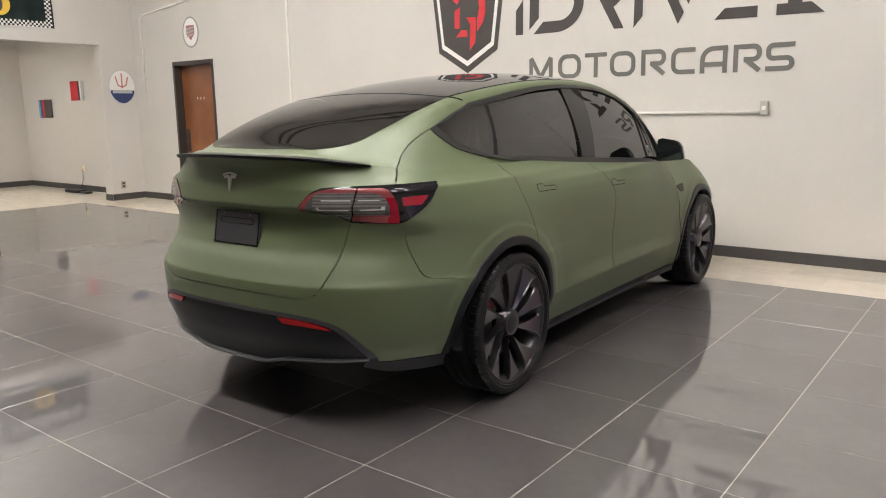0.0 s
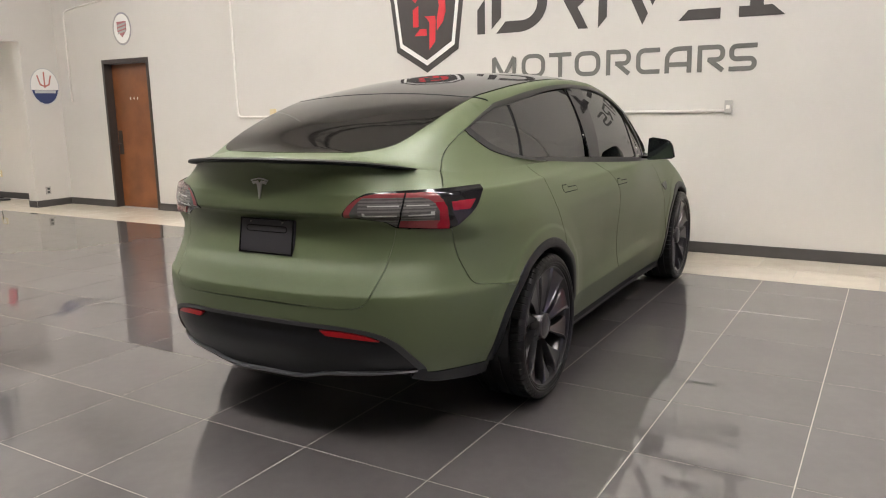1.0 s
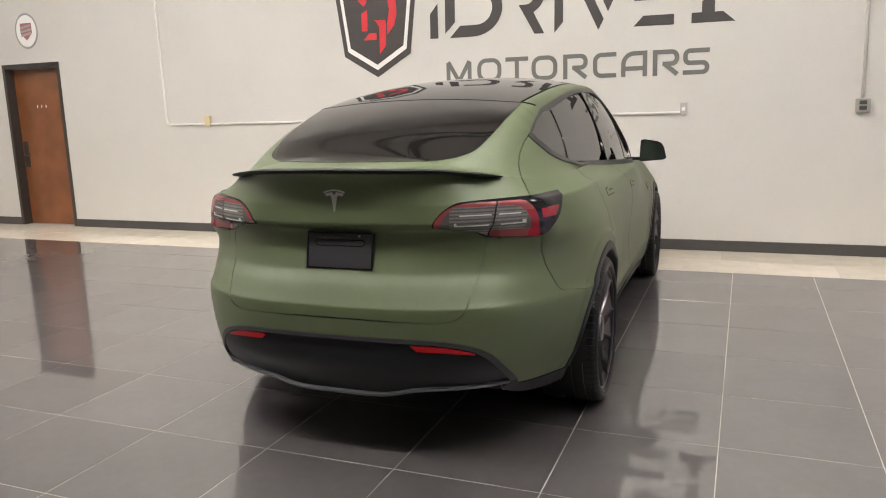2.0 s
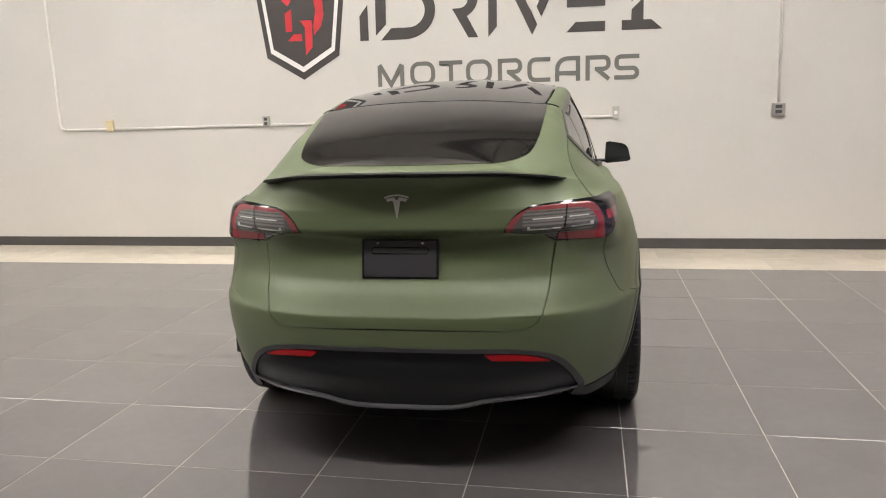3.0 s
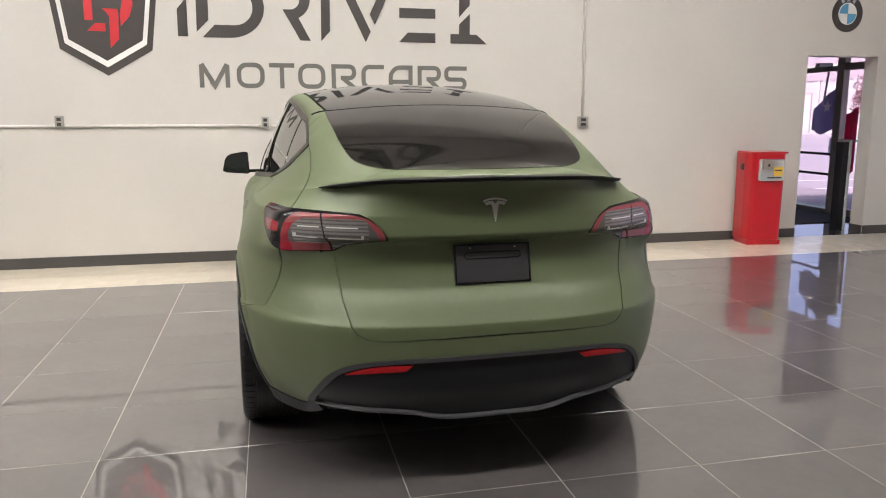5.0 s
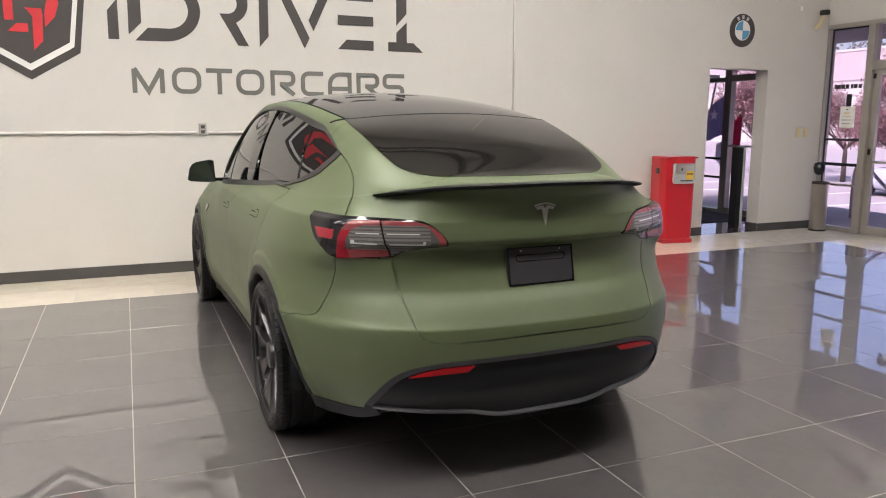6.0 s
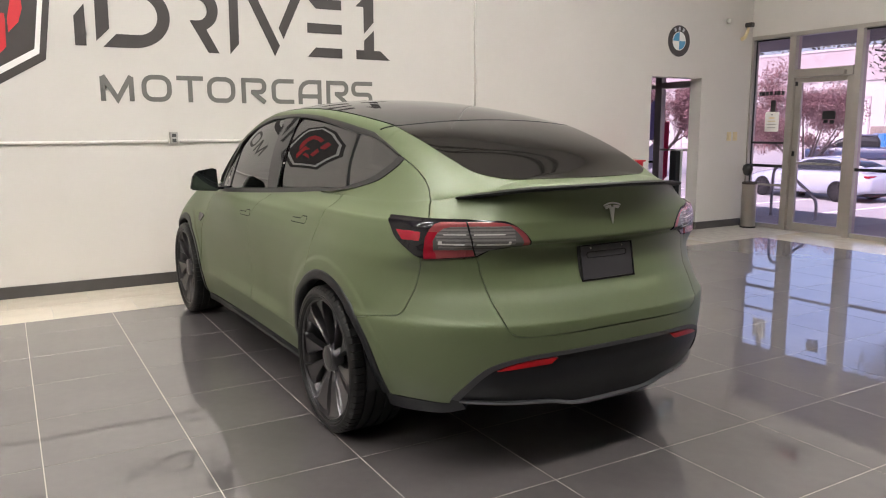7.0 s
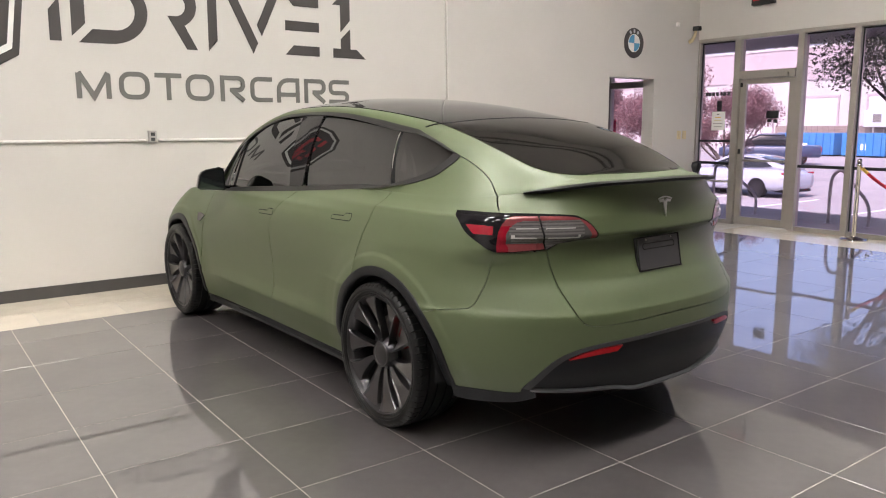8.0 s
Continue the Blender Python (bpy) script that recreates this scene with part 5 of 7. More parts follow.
panel("bonnet", car, GREEN, [[p for p in row] for row in list(zip(*hood.points(24, 18)))[::1]] and [list(r)[::-1] for r in zip(*hood.points(24, 18))], whole=True, open_middle=True)
cowl = Patch(upper, [(2.41, 0.0), (2.5, 0.0), (2.60, 0.0)], [(2.66, 1.0), (2.70, 1.0), (2.74, 1.0)], [(2.41, 0.0), (2.45, 0.45), (2.50, 0.66), (2.66, 1.0)], [(2.60, 0.0), (2.66, 0.5), (2.74, 1.0)])
panel("cowl", car, SATIN, [list(r)[::-1] for r in zip(*cowl.points(6, 18))], whole=True, open_middle=True, off=-0.004)

# ---- glass ----
windscreen = Patch(upper, [(1.69, 0.66), (2.0, 0.66), (2.25, 0.66), (2.42, 0.66)], [(1.64, 1.0), (2.0, 1.0), (2.4, 1.0), (2.67, 1.0)], [(1.69, 0.66), (1.66, 0.85), (1.64, 1.0)], [(2.42, 0.66), (2.58, 0.85), (2.67, 1.0)])
panel("windscreen", car, TINT, [list(r)[::-1] for r in zip(*windscreen.points(20, 14))], whole=True, open_middle=True, skirt=0.0)
roof = Patch(upper, [(0.055, 0.66), (0.5, 0.66), (1.1, 0.66), (1.68, 0.66)], [(0.030, 1.0), (0.5, 1.0), (1.1, 1.0), (1.63, 1.0)], [(0.055, 0.66), (0.036, 0.8), (0.030, 1.0)], [(1.68, 0.66), (1.65, 0.85), (1.63, 1.0)])
panel("roof_glass", car, GLOSSB, [list(r)[::-1] for r in zip(*roof.points(30, 20))], whole=True, open_middle=True, off=0.001, label="gloss black glass roof")
back_low = [(0, -0.768), (0.15, -0.758), (0.27, -0.728), (0.36, -0.686), (0.41, -0.653), (0.447, -0.620)]
back_glass = Patch(deck, back_low, [(0, 0.024), (0.2, 0.026), (0.40, 0.034), (0.50, 0.046), (0.542, 0.060)], [(0, -0.768 + 0.792 * k / 8) for k in range(9)], [(0.447, -0.620), (0.479, -0.575), (0.500, -0.52), (0.516, -0.43), (0.526, -0.34), (0.534, -0.20), (0.541, -0.06), (0.542, 0.060)])
panel("rear_window", car, BACKG, back_glass.points(40, 48), whole=True, open_middle=True, off=0.0035, skirt=0.005, gap=0.0, label="black tinted rear window")
seam = Patch(deck, [(x, y - 0.0085) for x, y in ROOF_LINE[:-3]], [(x, y + 0.0005) for x, y in ROOF_LINE[:-3]], [(0, 0.0215), (0, 0.0305)], [(ROOF_LINE[-4][0], ROOF_LINE[-4][1] - 0.0085), (ROOF_LINE[-4][0], ROOF_LINE[-4][1] + 0.0005)], smooth=False)
panel("roof_seal", car, DARK, seam.points(40, 2), whole=True, open_middle=True, off=0.0046, gap=0, skirt=0.004, label="thin black rubber seal")
LO, HI = 0.028, 0.490
QUARTER_TOP = dense([(-0.165, glass_s(-0.165, 1.322)), (-0.08, deck_s(0.6305, -0.08) - 0.017), (0.03, deck_s(0.6215, 0.03) - 0.020), (0.14, S0 - 0.036), (0.255, HI)], 4)
QUARTER_LOW = [p for p in GLASS_LOW if p[0] <= 0.20]
side_glass = (("front_window", Patch(upper, [(1.20, LO), (1.6, LO), (2.0, LO), (2.16, LO)], [(1.33, HI), (1.6, HI), (1.9, HI), (2.105, HI)], [(1.20, LO), (1.265, 0.25), (1.33, HI)], [(2.16, LO), (2.13, 0.25), (2.105, HI)])),
              ("front_quarter_light", Patch(upper, [(2.185, LO), (2.25, LO), (2.31, LO)], [(2.13, HI), (2.15, HI), (2.16, HI)], [(2.185, LO), (2.157, 0.25), (2.13, HI)], [(2.31, LO), (2.25, 0.25), (2.16, HI)])),
              ("rear_window_side", Patch(upper, [(0.215, 0.036), (0.30, 0.033), (0.40, LO), (0.6, LO), (0.8, LO), (1.04, LO)], [(0.285, HI), (0.5, HI), (0.8, HI), (1.05, HI)], [(0.215, 0.036), (0.255, 0.25), (0.285, HI)], [(1.04, LO), (1.045, 0.25), (1.05, HI)])),
              ("rear_quarter_glass", Patch(upper, QUARTER_LOW, QUARTER_TOP, [(-0.172, glass_s(-0.172, 1.318)), (-0.165, glass_s(-0.165, 1.322))], [QUARTER_LOW[-1], (0.23, 0.25), (0.255, HI)], smooth=False)))


def sheet_terms(y, z):
    u, v = y - 1.0, z - 1.25
    return (1, u, v, u * u, u * v, v * v, u ** 3, u * u * v)


def pane_x(p):
    return float(np.dot(SHEET, sheet_terms(p.y, p.z))) - 0.007 - 0.06 * max(0.0, 1.46 - p.z)


# all side panes lie on one smoothly curved sheet just inside the body's line
sheet_pts = [p for name, pt in side_glass for row in pt.points(12, 8) for p in row]
sheet_w = [0.3 if p.y < 0.3 else 1.0 for p in sheet_pts]
SHEET = np.linalg.lstsq(np.array([[w * t for t in sheet_terms(p.y, p.z)] for p, w in zip(sheet_pts, sheet_w)]), np.array([w * p.x for p, w in zip(sheet_pts, sheet_w)]), rcond=None)[0]
for name, pt in side_glass:
    grid = [[Vector((pane_x(p), p.y, p.z)) for p in row] for row in pt.points(24, 14)]
    panel(name, car, TINT, grid, sides=BOTH, gap=0.001, skirt=0.0)
post = Patch(upper, [(1.045, LO), (1.12, LO), (1.195, LO)], [(1.055, HI), (1.2, HI), (1.325, HI)], [(1.045, LO), (1.05, 0.25), (1.055, HI)], [(1.195, LO), (1.26, 0.25), (1.325, HI)])
panel("door_post", car, GLOSSB, post.points(6, 12), sides=BOTH, off=-0.001, skirt=0.004)
strip = Patch(upper, [(0.192, 0.03), (0.203, 0.03), (0.214, 0.03)], [(0.258, HI + 0.01), (0.270, HI + 0.01), (0.282, HI + 0.01)], [(0.192, 0.03), (0.233, 0.25), (0.258, HI + 0.01)], [(0.214, 0.03), (0.254, 0.25), (0.282, HI + 0.01)])
panel("quarter_post", car, DARK, [[Vector((pane_x(p) - 0.005, p.y, p.z)) for p in row] for row in strip.points(4, 14)], sides=BOTH, gap=0, skirt=0.006)
post = Patch(upper, [(2.155, LO), (2.17, LO), (2.19, LO)], [(2.10, HI), (2.115, HI), (2.135, HI)], [(2.155, LO), (2.10, HI)], [(2.19, LO), (2.135, HI)])
panel("mirror_post", car, SATIN, post.points(3, 12), sides=BOTH, off=0.001, skirt=0.006)
belt = Patch(upper, [(0.40, -0.004), (0.8, -0.004), (1.5, -0.004), (2.36, -0.004)], [(0.385, 0.027), (0.8, 0.027), (1.5, 0.027), (2.36, 0.027)], [(0.40, -0.004), (0.385, 0.027)], [(2.36, -0.004), (2.36, 0.027)])
panel("belt_trim", car, SATIN, belt.points(50, 4), sides=BOTH, off=0.004, gap=0, skirt=0.008)
tip = Patch(upper, WIN_LOW, GLASS_LOW, [WIN_LOW[0], GLASS_LOW[0]], [WIN_LOW[-1], GLASS_LOW[-1]], smooth=False)
panel("belt_trim", car, SATIN, tip.points(60, 4), sides=BOTH, off=0.004, gap=0, skirt=0.008)
head = Patch(upper, QUARTER_TOP[:-1] + [(0.4, HI), (0.8, HI), (1.2, HI), (1.6, HI), (2.0, HI), (2.2, 0.45), (2.36, 0.40)], [(y, deck_s(x, y)) for x, y in TOP_LINE] + RAIL_LOW[1:], [QUARTER_TOP[0], WIN_LOW[0]], [(2.36, 0.40), (2.40, 0.507)], smooth=False)
panel("window_trim", car, SATIN, head.points(120, 4), sides=BOTH, off=0.004, gap=0, skirt=0.008)

# ---- rear trim: grey frame, black valance with its stepped lower lip ----
frame_top = trim_knots[:9]
frame_low = [R(0.0, 0.529), R(0.2, 0.528), R(0.355, 0.525), R(0.452, 0.518), R(0.53, 0.504), R(0.585, 0.481), R(0.625, 0.447), R(0.663, 0.390), R(0.685, 0.340)]
frame_patch = Patch(ring, frame_low, frame_top, [(0, 0.529), (0, 0.545)], [R(0.685, 0.340), R(0.71, 0.345)], smooth=True)
panel("bumper_frame", car, FRAMEG, frame_patch.points(60, 3), off=0.007, gap=0, skirt=0.014, whole=True, open_middle=True, label="dark grey frame round the bumper insert")
lip_line = [R(0.0, 0.292), R(0.12, 0.292), R(0.20, 0.295), R(0.26, 0.305), R(0.33, 0.322), R(0.42, 0.329), R(0.55, 0.334), R(0.64, 0.338), R(0.685, 0.3395)]
valance = Patch(ring, lip_line, frame_low, [(0, 0.292 + 0.237 * k / 6) for k in range(7)], [R(0.685, 0.3395), R(0.685, 0.340)], smooth=True)
pts = valance.points(60, 22)
for row in pts:
    for p in row:
        # the insert stands back under the frame and bulges at mid height
        p.y += 0.012 - 0.016 * math.exp(-((p.z - 0.44) / 0.07) ** 2)
panel("bumper_insert", car, TRIM, pts, gap=0, skirt=0.02, whole=True, open_middle=True, label="black textured lower bumper insert")
lip_low = [(u, z - 0.010) for u, z in lip_line]
lip = Patch(ring, lip_low, lip_line, [lip_low[0], lip_line[0]], [lip_low[-1], lip_line[-1]])
panel("bumper_lip", car, LIP, lip.points(60, 3), off=0.006, gap=0, skirt=0.03, whole=True, open_middle=True, label="satin grey lower lip")
corner = Patch(ring, [R(0.655, 0.30), R(0.71, 0.270), R(0.77, 0.257), S(-0.50, 0.252), S(-0.415, 0.252)], [R(0.682, 0.340), R(0.71, 0.343), S(-0.70, 0.319), S(-0.58, 0.315), S(-0.424, 0.311)], [R(0.655, 0.30), R(0.682, 0.340)], [S(-0.415, 0.252), S(-0.424, 0.311)])
panel("bumper_corner", car, TRIM, corner.points(24, 5), off=0.004, gap=0, sides=BOTH)
refl = Patch(ring, [R(0.36, 0.494), R(0.45, 0.489), R(0.52, 0.482), R(0.575, 0.476)], [R(0.332, 0.517), R(0.40, 0.517), R(0.47, 0.511), R(0.53, 0.498), R(0.578, 0.479)], [R(0.36, 0.494), R(0.332, 0.517)], [R(0.575, 0.476), R(0.578, 0.479)])
panel("reflector", car, REFL, refl.points(20, 5), off=0.006, gap=0, skirt=0.02, sides=BOTH, label="red rear reflector")
tow = bmesh.new()
spin(tow, [(0.0, 0.0), (0.024, 0.0), (0.024, -0.0015), (0.022, -0.0025), (0.0, -0.0025)], 24, "y", (0.36, ring(*R(0.36, 0.445)).y + 0.004, 0.445))
part("tow_cover", tow, TRIM, car, smooth=False)

# the spoiler blade along the tailgate's upper edge
us = [k / 44 * R(0.625, 1.16)[0] for k in range(45)]
v, f = [], []
prof = ((0.000, -0.012), (0.040, -0.005), (0.048, 0.000), (0.047, 0.006), (-0.02, 0.009), (-0.032, 0.000))
for mirror in (1, -1):
    start = len(v)
    for k, u in enumerate(us):
        p, q = ring(u, top_z(u)), ring(u + 0.01, top_z(u + 0.01))
        t = (q - p).normalized()
        o = Vector((t.y, -t.x, 0)).normalized()
        fade = 1 - 0.55 * ease(0.85, 1.0, k / 44)
        for a, b in prof:
            w = p + o * a * fade + Vector((0, 0, b * fade))
            v.append(Vector((w.x * mirror, w.y, w.z)))
    for k in range(44):
        for i in range(6):
            a, b = start + 6 * k + i, start + 6 * k + (i + 1) % 6
            q = (a, b, b + 6, a + 6)
            f.append(q if mirror > 0 else q[::-1])
    f.append(tuple(start + 44 * 6 + i for i in range(6)))
mesh_ob("spoiler", v, f, BLADE, False, car, "thin black spoiler blade")

# ---- tail lamps ----
lamp_low = [R(0.405, 0.979), R(0.44, 0.974), R(0.478, 0.969), R(0.544, 0.955), R(0.575, 0.940), R(0.60, 0.929), R(0.66, 0.926), R(0.72, 0.924), R(0.767, 0.925)]
lamp_top = [R(0.405, 0.984), R(0.424, 1.014), R(0.447, 1.040), R(0.473, 1.060), R(0.500, 1.072), R(0.54, 1.077), R(0.633, 1.081), R(0.70, 1.082), R(0.734, 1.082), S(-0.50, 1.083), S(-0.41, 1.083)]
tail = Patch(ring, lamp_low, lamp_top, [R(0.405, 0.979), R(0.405, 0.984)], [R(0.767, 0.925), S(-0.57, 0.938), S(-0.545, 0.955), S(-0.505, 1.0), S(-0.45, 1.050), S(-0.41, 1.083)], smooth=True)
TG = tail.grid(80, 20)


def tail_at(a, b):
    x, y = min(79.999, max(0, a * 80)), min(19.999, max(0, b * 20))
    i, j = int(x), int(y)
    x, y = x - i, y - j
    p = [TG[j + dj][i + di] for dj in (0, 1) for di in (0, 1)]
    return tuple((p[0][k] * (1 - x) + p[1][k] * x) * (1 - y) + (p[2][k] * (1 - x) + p[3][k] * x) * y for k in (0, 1))


GREYL = material("grey_reflector", (0.22, 0.21, 0.205), 0.2, metal=0.4, vary=0.06, scale=25)


def span_at(z, knots):
    return float(np.interp(z, [k[0] for k in knots], [k[1] for k in knots]))


def split_q(z):
    return 0.664 + (z - 0.928) * 0.29


def chamber(z, ribbed):
    """Inside the clear part: bright ribs one over another on a dark reflector."""
    return 3 if ribbed and (z - 0.971) % 0.0135 < 0.0078 else 5


def lamp_zone(u, z, b):
    """Which lens covers a place of the lamp: 0 smoked, 1 pink red, 2 deep red, 3 grey reflector, 4 clear bar."""
    p = ring(u, z)
    q = p.x + 0.55 * (p.y + 0.85)
    outer = span_at(z, ((0.925, 0.905), (0.945, 0.907), (1.01, 0.898), (1.045, 0.876), (1.065, 0.850), (1.076, 0.80)))
    inner = span_at(z, ((0.945, 0.850), (0.96, 0.862), (1.0, 0.861), (1.03, 0.842), (1.048, 0.812), (1.058, 0.76)))
    if b < 0.035 or b > 0.945 or abs(q - split_q(z)) < 0.004:
        return 0
    if q > outer:
        return 2 if (0.998 < z < 1.034 and 0.923 - 0.19 * (z - 0.999) < q < 1.001 + 0.74 * (z - 0.995)) else 0
    if q > inner:
        return 1 if z > 1.035 else 2
    if q > split_q(z):
        if z > 1.054 or z < 0.962:
            return 1
        return chamber(z, q - split_q(z) < 0.16)
    lead = 0.405 + 0.055 * ((z - 0.980) / 0.08) ** 1.6 if z > 0.980 else 0.405
    if p.x <= lead + 0.008:
        return 0
    if z > 1.056 or (lead + 0.008 < p.x < lead + 0.034 and z > 0.980):
        return 1
    return chamber(z, p.x > 0.475)


NA, NB = 330, 88
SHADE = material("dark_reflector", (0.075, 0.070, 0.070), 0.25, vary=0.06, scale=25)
for side in BOTH:
    lampo = panel("tail_lamp", car, SMOKE, tail.points(NA, NB), off=0.005, gap=0.0005, skirt=0.016, sides=(side,), label="smoked tail lamp with red bands and clear bars")[0]
    for m in (PINK, REDL, GREYL, CLEARL, SHADE):
        lampo.data.materials.append(m)
    G = tail.grid(NA, NB)
    zones = [lamp_zone((G[j][i][0] + G[j + 1][i + 1][0]) / 2, (G[j][i][1] + G[j + 1][i + 1][1]) / 2, (j + 0.5) / NB) for j in range(NB) for i in range(NA)]
    for x0, x1, z in ((0.655, 0.722, 0.987), (0.648, 0.716, 1.0235), (0.502, 0.616, 0.987), (0.512, 0.624, 1.0235)):
        bar = Patch(ring, [R(x0 + (x1 - x0) * k / 10, z - 0.0022) for k in range(11)], [R(x0 + (x1 - x0) * k / 10, z + 0.0022) for k in range(11)], [R(x0, z - 0.0022), R(x0, z + 0.0022)], [R(x1, z - 0.0022), R(x1, z + 0.0022)], smooth=False)
        panel("lens_bar", lampo, CLEARL, bar.points(20, 2), off=0.0064, gap=0, skirt=0.002, sides=(side,))
    for x0, x1, z0, z1 in ((0.722, 0.732, 0.985, 0.998), (0.492, 0.502, 0.985, 0.996)):
        cap = Patch(ring, [R(x0, z0), R(x1, z0)], [R(x0, z1), R(x1, z1)], [R(x0, z0), R(x0, z1)], [R(x1, z0), R(x1, z1)], smooth=False)
        panel("lens_cap", lampo, CLEARL, cap.points(4, 4), off=0.0064, gap=0, skirt=0.002, sides=(side,))
    lampo.data.polygons.foreach_set("material_index", zones + [0] * (len(lampo.data.polygons) - len(zones)))

# the dark bed behind the body's joints
bed = Patch(ring, [R(0.30, 0.63), R(0.60, 0.63), S(-0.54, 0.63), S(-0.36, 0.63)], [R(0.30, 1.10), R(0.60, 1.10), S(-0.54, 1.10), S(-0.36, 1.10)], [R(0.30, 0.63), R(0.30, 1.10)], [S(-0.36, 0.63), S(-0.36, 1.10)], smooth=False)
panel("joint_bed", car, GREEN, bed.points(40, 20), off=-0.010, gap=0, skirt=0, sides=BOTH)

# ---- plate holder and emblem ----
PLATE_Y, TILT_P = -0.854, -10.0
plate = part("plate_holder", boxes((-0.153, 0.153, -0.007, 0.012, -0.077, 0.077), bevel=0.006), SATIN, car, "black plate holder with an empty plate")
plate.matrix_basis = pose(0.0, PLATE_Y, 0.874, TILT_P)
for name, rows, mat in (("rim", ((-0.152, 0.152, -0.013, -0.006, -0.077, -0.070), (-0.152, 0.152, -0.0115, -0.006, 0.072, 0.077), (-0.152, -0.146, -0.0115, -0.006, -0.07, 0.072), (0.146, 0.152, -0.0115, -0.006, -0.07, 0.072)), GLOSSB),
                        ("blank_plate", ((-0.145, 0.145, -0.009, -0.006, -0.069, 0.071),), material("matt_black_plate", (0.034, 0.032, 0.036), 0.42))):
    part(name, boxes(*rows, bevel=0.001), mat, plate)
slot = bmesh.new()
ring_pts = [(0.101 + 0.0125 * math.cos(radians(a)), 0.033 + 0.0125 * math.sin(radians(a))) for a in range(-90, 91, 15)] + [(-0.101 + 0.0125 * math.cos(radians(a)), 0.033 + 0.0125 * math.sin(radians(a))) for a in range(90, 271, 15)] + [(0.0, 0.0205), (0.101, 0.0205)]
tube(slot, [(a, -0.0092, b) for a, b in ring_pts], 0.0019, 6)
part("slot", slot, GLOSSB, plate)
for x in (-0.09, 0.09):
    part("screw", spin(bmesh.new(), [(0, -0.0125), (0.004, -0.0122), (0.0055, -0.0105), (0.0055, -0.006)], 12, "y", (x, 0, 0.062)), MATS["chrome"], plate, "small bright screw")
EMB = []
for pts in (band([(-0.047 + 0.094 * k / 10, 1.128 - 0.010 * (k / 5 - 1) ** 2) for k in range(11)], 0.006),
            [(-0.042, 1.113), (-0.026, 1.1175), (-0.010, 1.1195), (-0.004, 1.110), (0.004, 1.110), (0.010, 1.1195), (0.026, 1.1175), (0.042, 1.113), (0.035, 1.103), (0.018, 1.1075), (0.013, 1.103), (0.0015, 1.041), (-0.0015, 1.041), (-0.013, 1.103), (-0.018, 1.1075), (-0.035, 1.103)]):
    EMB.append(pts)
bm = bmesh.new()
for pts in EMB:
    prism(bm, pts, 0.006, lambda a, b, d: (a, rear_y(b) + 0.001 - d, b))
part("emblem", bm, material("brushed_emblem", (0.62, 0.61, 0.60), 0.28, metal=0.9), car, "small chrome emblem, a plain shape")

# ---- wheel arches, wheels ----
for hub in (0.0, HUB_F):
    for side in BOTH:
        a0, a1 = (-15, 187) if hub == 0 else (8, 195)
        rows = []
        for r, push in ((0.390, -0.045), (0.392, -0.004), (0.395, 0.003), (0.402, 0.0055), (0.430, 0.0055), (0.437, 0.004), (0.441, -0.003)):
            line = []
            for k in range(61):
                a = radians(a0 + (a1 - a0) * k / 60)
                # the frame spreads slightly towards the sills
                rr = r * (1 + 0.05 * max(0, abs(math.cos(a)) - 0.55))
                p = ring(*S(hub + rr * math.cos(a), max(0.22, HUB_Z + rr * math.sin(a))))
                line.append(Vector((p.x + push, p.y, p.z)))
            rows.append(line)
        panel("arch_trim", car, TRIM, rows, gap=0, skirt=0.0, sides=(side,))
        v, f = [], []
        for j, x in enumerate((0.935, 0.8, 0.62)):
            for k in range(33):
                a = radians(-5 + 190 * k / 32)
                v.append(Vector((side * x, hub + 0.40 * math.cos(a), max(0.15, HUB_Z + 0.40 * math.sin(a)))))
        for j in range(2):
            for k in range(32):
                f.append((33 * j + k, 33 * j + k + 1, 33 * j + k + 34, 33 * j + k + 33))
        f.append(tuple(66 + k for k in range(33)))
        mesh_ob("wheel_well", v, f, DARK, False, car)


